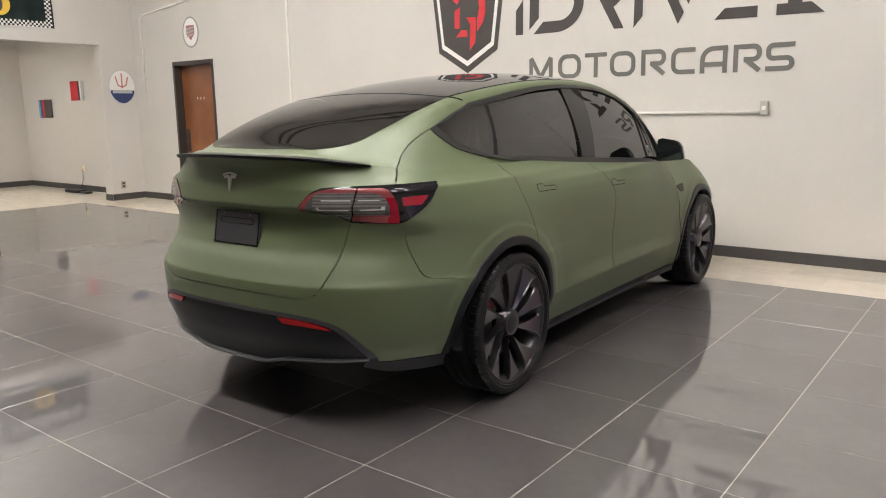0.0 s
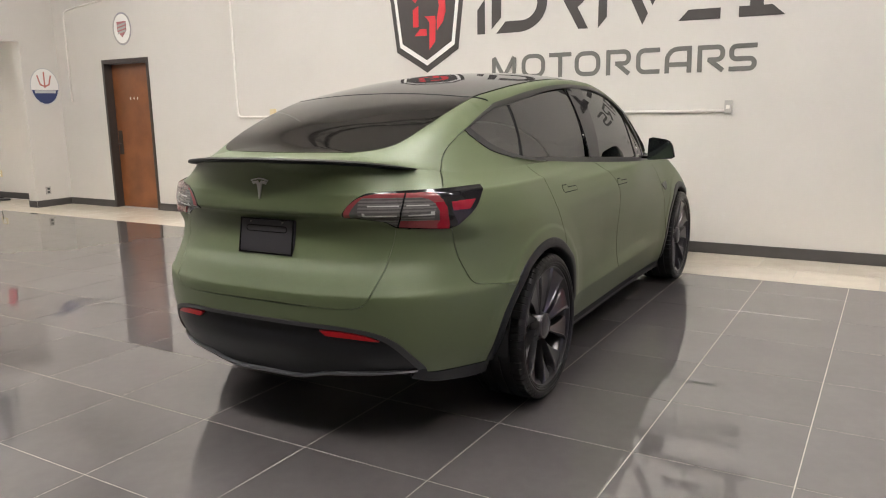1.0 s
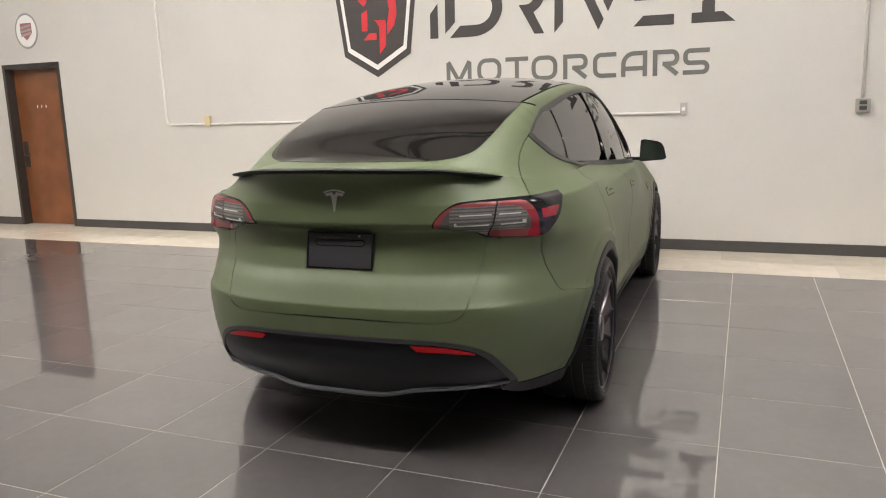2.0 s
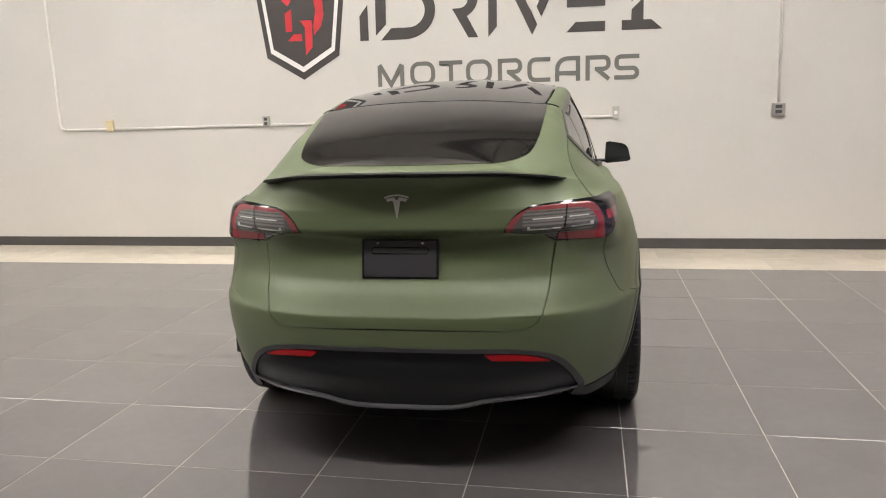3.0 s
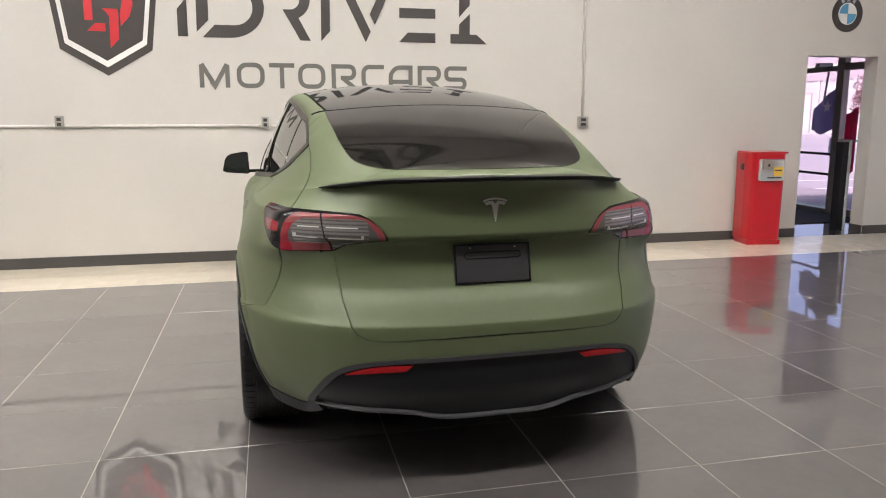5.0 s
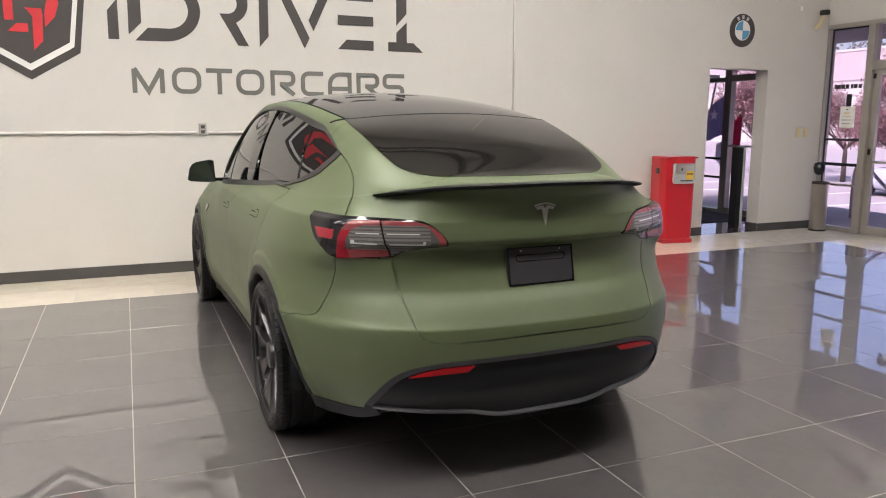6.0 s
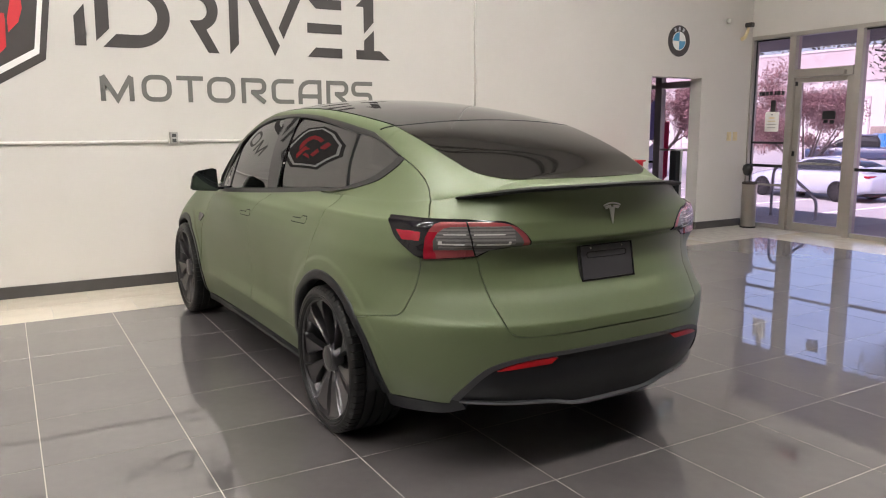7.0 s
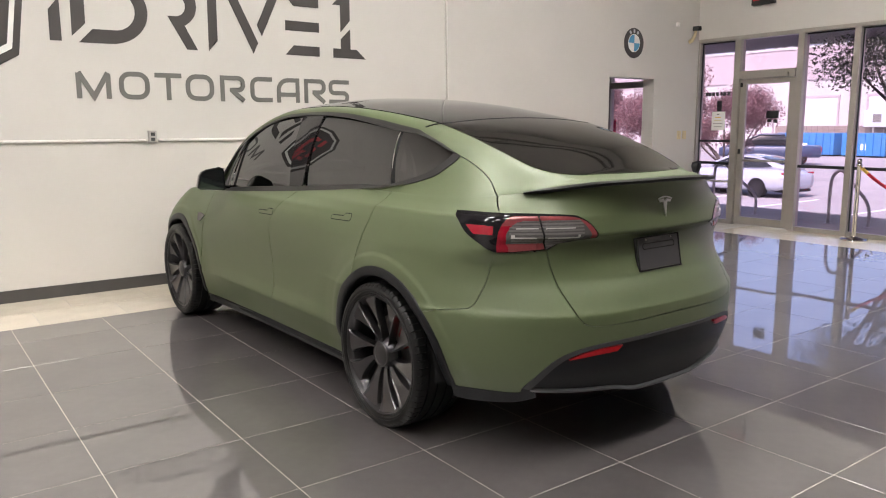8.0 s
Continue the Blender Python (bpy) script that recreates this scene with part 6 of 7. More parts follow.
def make_wheel():
    """One wheel whose outer face looks along +x, its hub at the origin."""
    wheel = new("wheel")
    wheel.empty_display_size = 0.1
    R0, SEG = 0.355, 256
    prof = [(0.291, -0.008), (0.2935, 0.002), (0.2965, 0.007), (0.2995, 0.0078), (0.301, 0.0055), (0.3035, 0.0095), (0.313, 0.0125), (0.3145, 0.0105), (0.317, 0.0125), (0.327, 0.011), (0.338, 0.006), (0.347, -0.001), (0.352, -0.007), (R0 - 0.001, -0.015),
            (R0, -0.044), (R0 - 0.008, -0.0445), (R0 - 0.008, -0.0525), (R0, -0.053), (R0, -0.088), (R0 - 0.008, -0.0885), (R0 - 0.008, -0.098), (R0, -0.0985),
            (R0, -0.136), (R0 - 0.008, -0.1365), (R0 - 0.008, -0.146), (R0, -0.1465), (R0, -0.184), (R0 - 0.008, -0.1845), (R0 - 0.008, -0.1925), (R0, -0.193), (R0 - 0.001, -0.215), (0.346, -0.235), (0.320, -0.246), (0.280, -0.230), (0.272, -0.236)]
    v, f = [], []
    for i in range(SEG):
        # every fourth step is a narrow cross groove on the shoulders
        g = i % 4 == 0
        a = math.tau * (i + (0, -0.72, 0, 0.72)[i % 4]) / SEG
        for j, (r, h) in enumerate(prof):
            shoulder = r > 0.345 and (h > -0.0442 or h < -0.1929)
            rr = r - (0.006 if (g and shoulder) else 0)
            v.append((h if h > -0.05 else h * 1.15 + 0.0075, rr * math.cos(a), rr * math.sin(a)))
    n = len(prof)
    for i in range(SEG):
        for j in range(n - 1):
            a, b = i * n + j, ((i + 1) % SEG) * n + j
            f.append((a, a + 1, b + 1, b))
    tyre = mesh_ob("tyre", v, f, RUBBER, False, wheel, "low-profile black tyre")
    for poly in tyre.data.polygons:
        poly.use_smooth = poly.index % (n - 1) in (0, 1, 5, 8, 9)
    part("rim_barrel", spin(bmesh.new(), [(0.289, -0.004), (0.2905, -0.008), (0.288, -0.014), (0.277, -0.018), (0.266, -0.03), (0.252, -0.12), (0.257, -0.255), (0.272, -0.262)], 64, "x"), RIM_D, wheel, smooth=True)
    part("rim_lip", spin(bmesh.new(), [(0.284, -0.010), (0.2895, -0.006), (0.2915, -0.001), (0.289, 0.0015), (0.285, -0.001), (0.282, -0.006)], 64, "x"), RIM_D, wheel, smooth=True)
    part("hub_cap", spin(bmesh.new(), [(0.0, -0.012), (0.034, -0.013), (0.054, -0.017), (0.061, -0.024), (0.063, -0.038), (0.074, -0.046), (0.080, -0.066)], 40, "x"), RIM_D, wheel, smooth=True)
    part("cap_ring", spin(bmesh.new(), [(0.054, -0.0175), (0.058, -0.014), (0.062, -0.018), (0.062, -0.026)], 40, "x"), GRAPH, wheel, smooth=True)
    part("brake_disc", spin(bmesh.new(), [(0.06, -0.100), (0.178, -0.100), (0.180, -0.104), (0.180, -0.128), (0.06, -0.128)], 48, "x"), DISC, wheel)
    # added dark disc stands in for the shade behind the spokes
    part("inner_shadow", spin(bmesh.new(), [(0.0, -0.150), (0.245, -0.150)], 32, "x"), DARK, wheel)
    # a blade: curved, growing outwards, one flank raised to a ridge
    v, f = [], []
    N = 14
    for k in range(N + 1):
        t = k / N
        r = 0.058 + 0.2265 * t
        a = radians(-2 + 13 * (1 - (1 - t) ** 1.6))
        w = radians(5.2 + 7.4 * t ** 1.6)
        if t > 0.88:
            w *= 1 + 0.12 * (t - 0.88) / 0.12
        lift = -0.042 + 0.036 * t ** 0.8
        for c, h in ((-1.0, -0.036), (-0.985, 0.001), (-0.90, 0.005), (-0.74, -0.003), (0.88, -0.013), (1.0, -0.021), (1.0, -0.046)):
            ang = a + w * c
            v.append((lift + h, r * math.cos(ang), r * math.sin(ang)))
    for k in range(N):
        for j in range(6):
            b = 7 * k + j
            f.append((b, b + 1, b + 8, b + 7))
        f.append((7 * k + 6, 7 * k, 7 * k + 7, 7 * k + 13))
    f += [tuple(range(7)), tuple(7 * N + j for j in range(7))[::-1]]
    me = None
    for s in range(10):
        if me is None:
            spoke = mesh_ob("spoke", v, f, GRAPH, True, wheel)
            bm = bmesh.new()
            bm.from_mesh(spoke.data)
            bmesh.ops.recalc_face_normals(bm, faces=bm.faces)
            for e in bm.edges:
                e.smooth = len(e.link_faces) < 2 or e.calc_face_angle(0) < 0.6
            bm.to_mesh(spoke.data)
            bm.free()
            me = spoke.data
        else:
            spoke = new("spoke", me)
            spoke.parent = wheel
        spoke.matrix_basis = pose(0, 0, 0, 36 * s + (1.5 if s % 2 else -1.5))
    return wheel


wheel = make_wheel()
wheel.parent = car
wheel.matrix_basis = pose(0.960, 0.028, HUB_Z, 8)
for x, y, turn, rz in ((0.957, HUB_F + 0.008, 20, 0), (-0.960, 0.028, 14, 180), (-0.957, HUB_F + 0.008, 3, 180)):
    w = copy_thing(wheel, pose(x, y, HUB_Z, turn if rz == 0 else -turn, 0, rz))
for x, y, front in ((0.960, 0.028, 0), (-0.960, 0.028, 0), (0.957, HUB_F + 0.008, 1), (-0.957, HUB_F + 0.008, 1)):
    s = 1 if x > 0 else -1
    bm = bmesh.new()
    spin(bm, [(0.125, -0.075), (0.215, -0.075), (0.222, -0.085), (0.222, -0.15), (0.125, -0.15), (0.125, -0.075)], 14, "x", (0, 0, 0), radians(125), radians(160))
    c = part("brake_caliper", bm, CALIPER, car, "red brake caliper")
    c.matrix_basis = pose(x, y, HUB_Z, 0, 0, 0) @ Matrix.Diagonal((s, 1, 1, 1))

# ---- mirrors, handles, small side pieces ----
for side in BOTH:
    face = [(0.904, 1.034), (0.918, 1.027), (1.060, 1.038), (1.080, 1.050), (1.064, 1.124), (1.046, 1.150), (1.020, 1.163), (0.935, 1.177), (0.912, 1.170)]
    mx, mz = 0.985, 1.10
    bm = bmesh.new()
    secs = []
    for y, k, dx in ((2.006, 0.99, 0), (2.0, 1.035, 0), (2.03, 1.06, 0), (2.08, 1.0, -0.004), (2.13, 0.82, -0.014), (2.165, 0.55, -0.03), (2.18, 0.25, -0.04)):
        secs.append([bm.verts.new((side * (mx + dx + (a - mx) * k), y, mz + (b - mz) * k)) for a, b in face])
    for a, b in zip(secs, secs[1:]):
        for q in range(len(face)):
            bm.faces.new((a[q], a[(q + 1) % len(face)], b[(q + 1) % len(face)], b[q]))
    bm.faces.new(secs[-1])
    mirror = part("door_mirror", bm, GLOSSB, car, "gloss black door mirror", smooth=True)
    bm = bmesh.new()
    prism(bm, [(side * (mx + (a - mx) * 0.985), mz + (b - mz) * 0.985) for a, b in face], 0.003, lambda a, b, d: (a, 2.010 - d, b))
    part("mirror_glass", bm, MIRROR_F, mirror)
    part("mirror_foot", boxes((0.80 * side if side > 0 else -0.93, 0.93 if side > 0 else -0.80, 2.06, 2.13, 1.030, 1.052), bevel=0.008), GLOSSB, mirror)
    for name, door_name, y, z, tilt in (("handle", "rear_door", 0.335, 0.990, 0.03), ("handle", "front_door", 1.215, 0.945, 0.03)):
        out = [(0.0, -0.004), (0.010, -0.012), (0.185, -0.010), (0.19, -0.004), (0.19, 0.004), (0.183, 0.008), (0.075, 0.008), (0.058, 0.021), (0.006, 0.021), (0.0, 0.015)]
        cx, cz = 0.09, 0.0
        for nm, mat, grow, lift, host in (("handle_recess", DARK, 0.0038, 0.0006, doors[door_name, side]), ("handle", GREEN, -0.0004, 0.0016, doors[door_name, side])):
            bm = bmesh.new()
            rows = []
            for depth in (lift, -0.004):
                row = []
                for q, (a, b) in enumerate(out):
                    (pa, pb), (na, nb) = out[q - 1], out[(q + 1) % len(out)]
                    n = Vector((nb - pb, -(na - pa))).normalized()
                    p = ring(*S(y - 0.02 + a + n.x * grow, z + b + n.y * grow - a * tilt))
                    row.append(bm.verts.new((side * (p.x + depth), p.y, p.z)))
                rows.append(row)
            bm.faces.new(rows[0])
            for q in range(len(out)):
                bm.faces.new((rows[0][q], rows[0][(q + 1) % len(out)], rows[1][(q + 1) % len(out)], rows[1][q]))
            bmesh.ops.recalc_face_normals(bm, faces=bm.faces)
            part(nm, bm, mat, host)
    cam_patch = Patch(ring, [S(2.408, 0.812), S(2.47, 0.770), S(2.515, 0.775)], [S(2.404, 0.818), S(2.47, 0.828), S(2.545, 0.826)], [S(2.408, 0.812), S(2.404, 0.818)], [S(2.515, 0.775), S(2.545, 0.826)], smooth=False)
    panel("side_camera", car, GLOSSB, cam_patch.points(8, 4), off=0.005, gap=0, skirt=0.008, sides=(side,))
    head_lamp = Patch(ring, [(2.30, 0.735), (2.45, 0.70), (2.66, 0.665)], [(2.22, 0.80), (2.45, 0.765), (2.70, 0.70)], [(2.30, 0.735), (2.22, 0.80)], [(2.66, 0.665), (2.70, 0.70)])
    panel("headlamp", car, CLEARL, head_lamp.points(20, 5), off=0.004, gap=0, skirt=0.008, sides=(side,))

# ---- underbody and cabin ----
part("underbody", boxes((-0.55, 0.55, -0.76, -0.43, 0.30, 0.34), (-0.62, 0.62, -0.45, 3.30, 0.17, 0.34), (-0.86, 0.86, 0.45, 2.44, 0.19, 0.30), (-0.75, 0.75, 3.3, 3.62, 0.2, 0.3), bevel=0.02), DARK, car)
part("cabin_floor", boxes((-0.70, 0.70, -0.58, 2.5, 0.40, 0.44), (-0.78, 0.78, 2.45, 2.5, 0.44, 0.98), (-0.52, 0.52, -0.60, -0.56, 0.44, 1.05), (-0.70, 0.70, -0.50, 0.1, 1.00, 1.03)), DARK, car)
part("dashboard", boxes((-0.72, 0.72, 2.05, 2.45, 0.78, 1.0), bevel=0.05), SEAT, car)


def seat(x, y, w, name):
    bm = bmesh.new()
    box(bm, x - w / 2, x + w / 2, y, y + 0.5, 0.5, 0.70, bevel=0.06, segs=3)
    back = bmesh.new()
    box(back, x - w / 2, x + w / 2, -0.08, 0.08, 0.0, 0.62, bevel=0.06, segs=3)
    heads = ((x,) if w < 0.8 else (x - 0.42, x, x + 0.42))
    for h in heads:
        box(back, h - 0.135, h + 0.135, -0.05, 0.05, 0.66, 0.86, bevel=0.045, segs=3)
        box(back, h - 0.05, h + 0.05, -0.012, 0.012, 0.60, 0.68)
    bmesh.ops.transform(back, matrix=pose(0, y + 0.02, 0.58, 16), verts=back.verts)
    me = bpy.data.meshes.new("t")
    back.to_mesh(me)
    back.free()
    bm.from_mesh(me)
    part(name, bm, SEAT, car, smooth=False)


seat(-0.37, 1.15, 0.52, "front_seat"), seat(0.37, 1.15, 0.52, "front_seat"), seat(0.0, 0.22, 1.28, "rear_seat")


# ==== outside: pavement, lot, cars, trees, building ====
LOT = material("sunlit_concrete", (0.29, 0.275, 0.28), 0.9, vary=0.12, scale=0.35, fine=0.1, fine_scale=14, bump=0.2, bump_scale=60)
PAVE = material("pavement_concrete", (0.30, 0.28, 0.28), 0.9, vary=0.1, scale=0.8, fine=0.08, fine_scale=20)
STRIPE = material("road_paint", (0.75, 0.74, 0.70), 0.8, vary=0.1)
tagged(part("ground", boxes((-400, 600, -500, 500, -2.0, -1.0)), LOT, None), kind="structure")
tagged(part("pavement", boxes((4.53, 7.0, -12, 16, -1.0, -0.03), (1.4, 4.53, LY + 0.15, 16, -1.0, -0.03), bevel=0.02), PAVE, None), kind="structure")
tagged(part("canopy", boxes((4.54, 7.35, -12, 14, 2.80, 3.35)), material("canopy_soffit", (0.22, 0.20, 0.21), 0.9, vary=0.06), None), kind="structure")
for k in range(7):
    s = part("parking_stripe", boxes((14.0, 19.0, 7.3 + 2.75 * k, 7.42 + 2.75 * k, -1.0, -0.996)), STRIPE, None)
    tagged(s, "faded white painted parking line on concrete", "parking line", "parking lines")

# bent steel handrails by the step
RAIL = material("galvanised_rail", (0.40, 0.38, 0.38), 0.45, metal=0.6, vary=0.1)


def hoop(points, label):
    ob = thing("handrail", pose(0, 0, 0), label, "handrail", "entrance handrails")
    part("tube", tube(bmesh.new(), bend(points, 6), 0.024, 12), RAIL, ob, smooth=True)
    for p in (points[0], points[-1]):
        part("foot", spin(bmesh.new(), [(0, 0.012), (0.05, 0.012), (0.055, 0)], 16, "z", (p[0], p[1], -0.03)), RAIL, ob)


hoop([(5.70, 5.80, -0.03), (5.70, 5.80, 0.45), (5.70, 5.78, 0.66), (5.70, 5.70, 0.76), (5.70, 5.60, 0.74), (5.70, 5.40, 0.50), (5.70, 5.28, 0.36), (5.70, 5.22, 0.20), (5.70, 5.22, -0.03)], "bent grey steel handrail beside the step")
hoop([(5.90, 7.12, -0.03), (5.90, 7.12, 0.22), (5.90, 7.20, 0.36), (5.90, 7.45, 0.55), (5.90, 7.72, 0.78), (5.90, 7.86, 0.78), (5.90, 7.92, 0.6), (5.90, 7.92, -0.03)], "bent grey steel handrail beside the door")


def hull(stations, n=16):
    """A lofted body: stations of (y, half width, low z, high z, roundness)."""
    bm = bmesh.new()
    rows = []
    for y, w, z0, z1, e in stations:
        row = []
        for k in range(n):
            a = math.tau * k / n
            c, s = math.cos(a), math.sin(a)
            row.append(bm.verts.new((w * math.copysign(abs(c) ** e, c), y, (z0 + z1) / 2 + (z1 - z0) / 2 * math.copysign(abs(s) ** e, s))))
        rows.append(row)
    for a, b in zip(rows, rows[1:]):
        for k in range(n):
            bm.faces.new((a[k], a[(k + 1) % n], b[(k + 1) % n], b[k]))
    bm.faces.new(rows[0]), bm.faces.new(rows[-1])
    return bm


def plain_wheel(parent, x, y, r, side, rim):
    w = part("wheel", spin(bmesh.new(), [(0.0, 0.1), (r - 0.02, 0.1), (r, 0.08), (r, -0.08), (r - 0.02, -0.1), (0.0, -0.1)], 28, "x", (x, y, r)), RUBBER, parent)
    part("rim", spin(bmesh.new(), [(0.0, 0.09), (r * 0.2, 0.095), (r * 0.66, 0.102), (r * 0.69, 0.104), (r * 0.69, 0.09)], 24, "x", (x, y, r)) if side > 0 else spin(bmesh.new(), [(0.0, -0.09), (r * 0.2, -0.095), (r * 0.66, -0.102), (r * 0.69, -0.104), (r * 0.69, -0.09)], 24, "x", (x, y, r)), rim, w)
    for k in range(7):
        a = math.tau * k / 7
        bm = boxes((0.098, 0.106, -0.018, 0.018, 0.04, r * 0.67)) if side > 0 else boxes((-0.106, -0.098, -0.018, 0.018, 0.04, r * 0.67))
        o = part("spoke", bm, GRAPH, w)
        o.matrix_basis = pose(x, y, r, math.degrees(a))


PAINT_W = material("white_car_paint", (0.36, 0.39, 0.46), 0.25, coat=1.0, coat_rough=0.05)
CAR_GLASS = material("dark_car_glass", (0.015, 0.016, 0.018), 0.05)
sedan = thing("sedan", pose(19.05, 14.5, -1.0, 0, 0, -4), "white parked saloon car with dark wheels", "car")
part("body", hull([(-1.02, 0.55, 0.42, 0.78, 0.6), (-0.98, 0.80, 0.30, 0.86, 0.5), (-0.6, 0.92, 0.22, 0.97, 0.42), (0, 0.96, 0.2, 1.0, 0.40), (0.8, 0.94, 0.18, 1.0, 0.38), (1.8, 0.94, 0.18, 0.98, 0.38), (2.6, 0.95, 0.18, 0.97, 0.40), (3.1, 0.93, 0.2, 0.90, 0.42), (3.6, 0.84, 0.22, 0.78, 0.48), (3.85, 0.6, 0.3, 0.62, 0.6)], 24), PAINT_W, sedan, smooth=True)
part("cabin", hull([(-0.75, 0.62, 0.85, 1.08, 0.6), (-0.35, 0.70, 0.85, 1.24, 0.55), (0.2, 0.72, 0.85, 1.39, 0.5), (0.9, 0.72, 0.85, 1.44, 0.5), (1.5, 0.72, 0.85, 1.40, 0.5), (2.1, 0.74, 0.85, 1.16, 0.55), (2.5, 0.72, 0.85, 0.98, 0.6)], 24), PAINT_W, sedan, smooth=True)
for s in (-1, 1):
    bm = bmesh.new()
    prism(bm, [(-0.42, 1.06), (0.0, 1.02), (1.0, 1.0), (2.0, 0.99), (1.75, 1.16), (1.35, 1.31), (0.8, 1.36), (0.3, 1.33), (-0.15, 1.22)], 0.012, lambda a, b, d, s=s: (s * (0.745 - (b - 0.99) * 0.16 + d), a, b))
    part("side_window", bm, CAR_GLASS, sedan)
    part("tail_lamp", boxes((s * 0.42 if s > 0 else -0.80, 0.80 if s > 0 else s * 0.42, -0.985, -0.80, 0.80, 0.87), bevel=0.02), REDL, sedan)
    for y in (0.0, 2.95):
        plain_wheel(sedan, s * 0.86, y, 0.345, s, ALLOY_D)
part("rear_window", hull([(-0.62, 0.50, 1.05, 1.135, 0.6), (-0.3, 0.56, 1.10, 1.272, 0.6), (0.12, 0.58, 1.2, 1.385, 0.6)], 16), CAR_GLASS, sedan, smooth=True)
part("bumper_shade", boxes((-0.7, 0.7, -0.97, -0.5, 0.20, 0.30), bevel=0.03), TRIM, sedan)

PAINT_D = material("dark_truck_paint", (0.035, 0.05, 0.10), 0.3, coat=0.6, coat_rough=0.08)
truck = thing("pickup_truck", pose(40.2, 25.2, -1.0, 0, 0, 30), "dark grey parked pickup truck", "pickup truck")
part("body", hull([(-1.15, 0.85, 0.55, 1.12, 0.35), (-1.1, 0.98, 0.45, 1.18, 0.3), (0.6, 1.0, 0.42, 1.18, 0.3), (2.6, 1.0, 0.42, 1.2, 0.3), (4.2, 0.98, 0.42, 1.2, 0.32), (4.7, 0.85, 0.5, 1.05, 0.4)], 20), PAINT_D, truck, smooth=True)
part("cabin", hull([(0.75, 0.78, 1.1, 1.55, 0.4), (0.95, 0.80, 1.1, 1.86, 0.35), (2.3, 0.80, 1.1, 1.88, 0.35), (3.0, 0.80, 1.1, 1.6, 0.4), (3.5, 0.78, 1.1, 1.22, 0.5)], 20), CAR_GLASS, truck, smooth=True)
part("roof", hull([(0.9, 0.72, 1.80, 1.90, 0.5), (1.2, 0.78, 1.80, 1.92, 0.5), (2.2, 0.78, 1.80, 1.92, 0.5), (2.5, 0.70, 1.78, 1.86, 0.5)], 16), PAINT_D, truck, smooth=True)
for s in (-1, 1):
    part("tail_lamp", boxes((s * 0.82 - 0.12, s * 0.82 + 0.12, -1.17, -1.05, 0.80, 1.12), bevel=0.02), REDL, truck)
    for y in (0.0, 3.5):
        plain_wheel(truck, s * 0.86, y, 0.40, s, ALLOY_D)

# two blue containers with ribs, before a fence
BLUE = material("blue_container_paint", (0.035, 0.17, 0.42), 0.5, vary=0.15, scale=2)
for x, y, w in ((54.6, 32.2, 4.9), (54.2, 27.5, 3.3)):
    skip = thing("container", pose(x, y, -1.0, 0, 0, -5), "blue steel waste container with upright ribs", "container", "waste containers")
    part("body", boxes((-0.9, 0.9, -w / 2, w / 2, 0.12, 1.80), bevel=0.03), BLUE, skip)
    for k in range(int(w / 0.6)):
        part("rib", boxes((-1.0, -0.9, -w / 2 + 0.3 + 0.6 * k - 0.05, -w / 2 + 0.3 + 0.6 * k + 0.05, 0.12, 1.78)), BLUE, skip)
    part("skid", boxes((-0.8, 0.8, -w / 2 + 0.1, w / 2 - 0.1, 0, 0.12)), TRIM, skip)
    part("label", boxes((-0.912, -0.90, -0.25, 0.15, 0.55, 1.0)), MATS["white"], skip, "white label in place of writing")
fence = thing("fence", pose(57.5, 30.0, -1.0, 0, 0, -5), "brown-grey timber fence behind the containers", "fence")
for k in range(30):
    part("board", boxes((0, 0.04, -7.5 + 0.5 * k, -7.5 + 0.5 * k + 0.47, 0, 2.35)), material("fence_wood", (0.22, 0.18, 0.16), 0.9, vary=0.2) if k == 0 else bpy.data.materials["fence_wood"], fence)

# a sign board over the containers
board = thing("sign_board", pose(56.4, 26.0, -1.0), "pale blue-grey sign board on posts behind the containers", "sign board")
part("panel", boxes((0, 0.10, -3.1, 3.1, 2.25, 3.58), bevel=0.02), material("pale_sign_paint", (0.42, 0.47, 0.58), 0.6, vary=0.05), board)
for k, w in enumerate((0.62, 0.70, 0.55, 0.66, 0.60)):
    part("bar", boxes((-0.012, 0, 2.42 - 1.08 * k - w, 2.42 - 1.08 * k, 2.60, 3.22)), MATS["grey_letter"], board, "grey bar in place of writing")
for y in (-2.4, 2.4):
    part("post", boxes((0.10, 0.22, y - 0.06, y + 0.06, 0, 3.4)), MATS["aluminium"], board)

# the long building across the lot
hall = thing("warehouse", pose(62, 0, -1.0), "long pale tilt-up concrete warehouse with a darker upper band", "building")
PALE = material("pale_concrete_paint", (0.43, 0.415, 0.42), 0.85, vary=0.06, scale=0.3, fine=0.04, fine_scale=5)
BAND = material("rosy_band_paint", (0.35, 0.31, 0.325), 0.85, vary=0.06, scale=0.3)
DOCK = material("pale_door_paint", (0.50, 0.49, 0.50), 0.6, vary=0.04, scale=0.5)
part("wall", boxes((0, 14, -30, 110, 0, 6.4)), PALE, hall)
part("upper_band", boxes((-0.12, 14.1, -30.1, 110.1, 6.4, 9.2)), BAND, hall, "rosy upper band")
part("roof", boxes((-0.2, 14.2, -30.2, 110.2, 9.2, 9.4)), PALE, hall)
for k in range(16):
    y = 4 + 6.0 * k
    part("dock_door", boxes((-0.06, 0.05, y, y + 3.4, 0.5, 4.8), bevel=0.02), DOCK, hall)
    part("door_frame", boxes((-0.1, 0.03, y - 0.16, y, 0.1, 5.0), (-0.1, 0.03, y + 3.4, y + 3.56, 0.1, 5.0), (-0.1, 0.03, y, y + 3.4, 4.8, 5.0)), BAND, hall)
    part("pilaster", boxes((-0.16, 0, y - 1.5, y - 1.0, 0, 6.4)), PALE, hall)


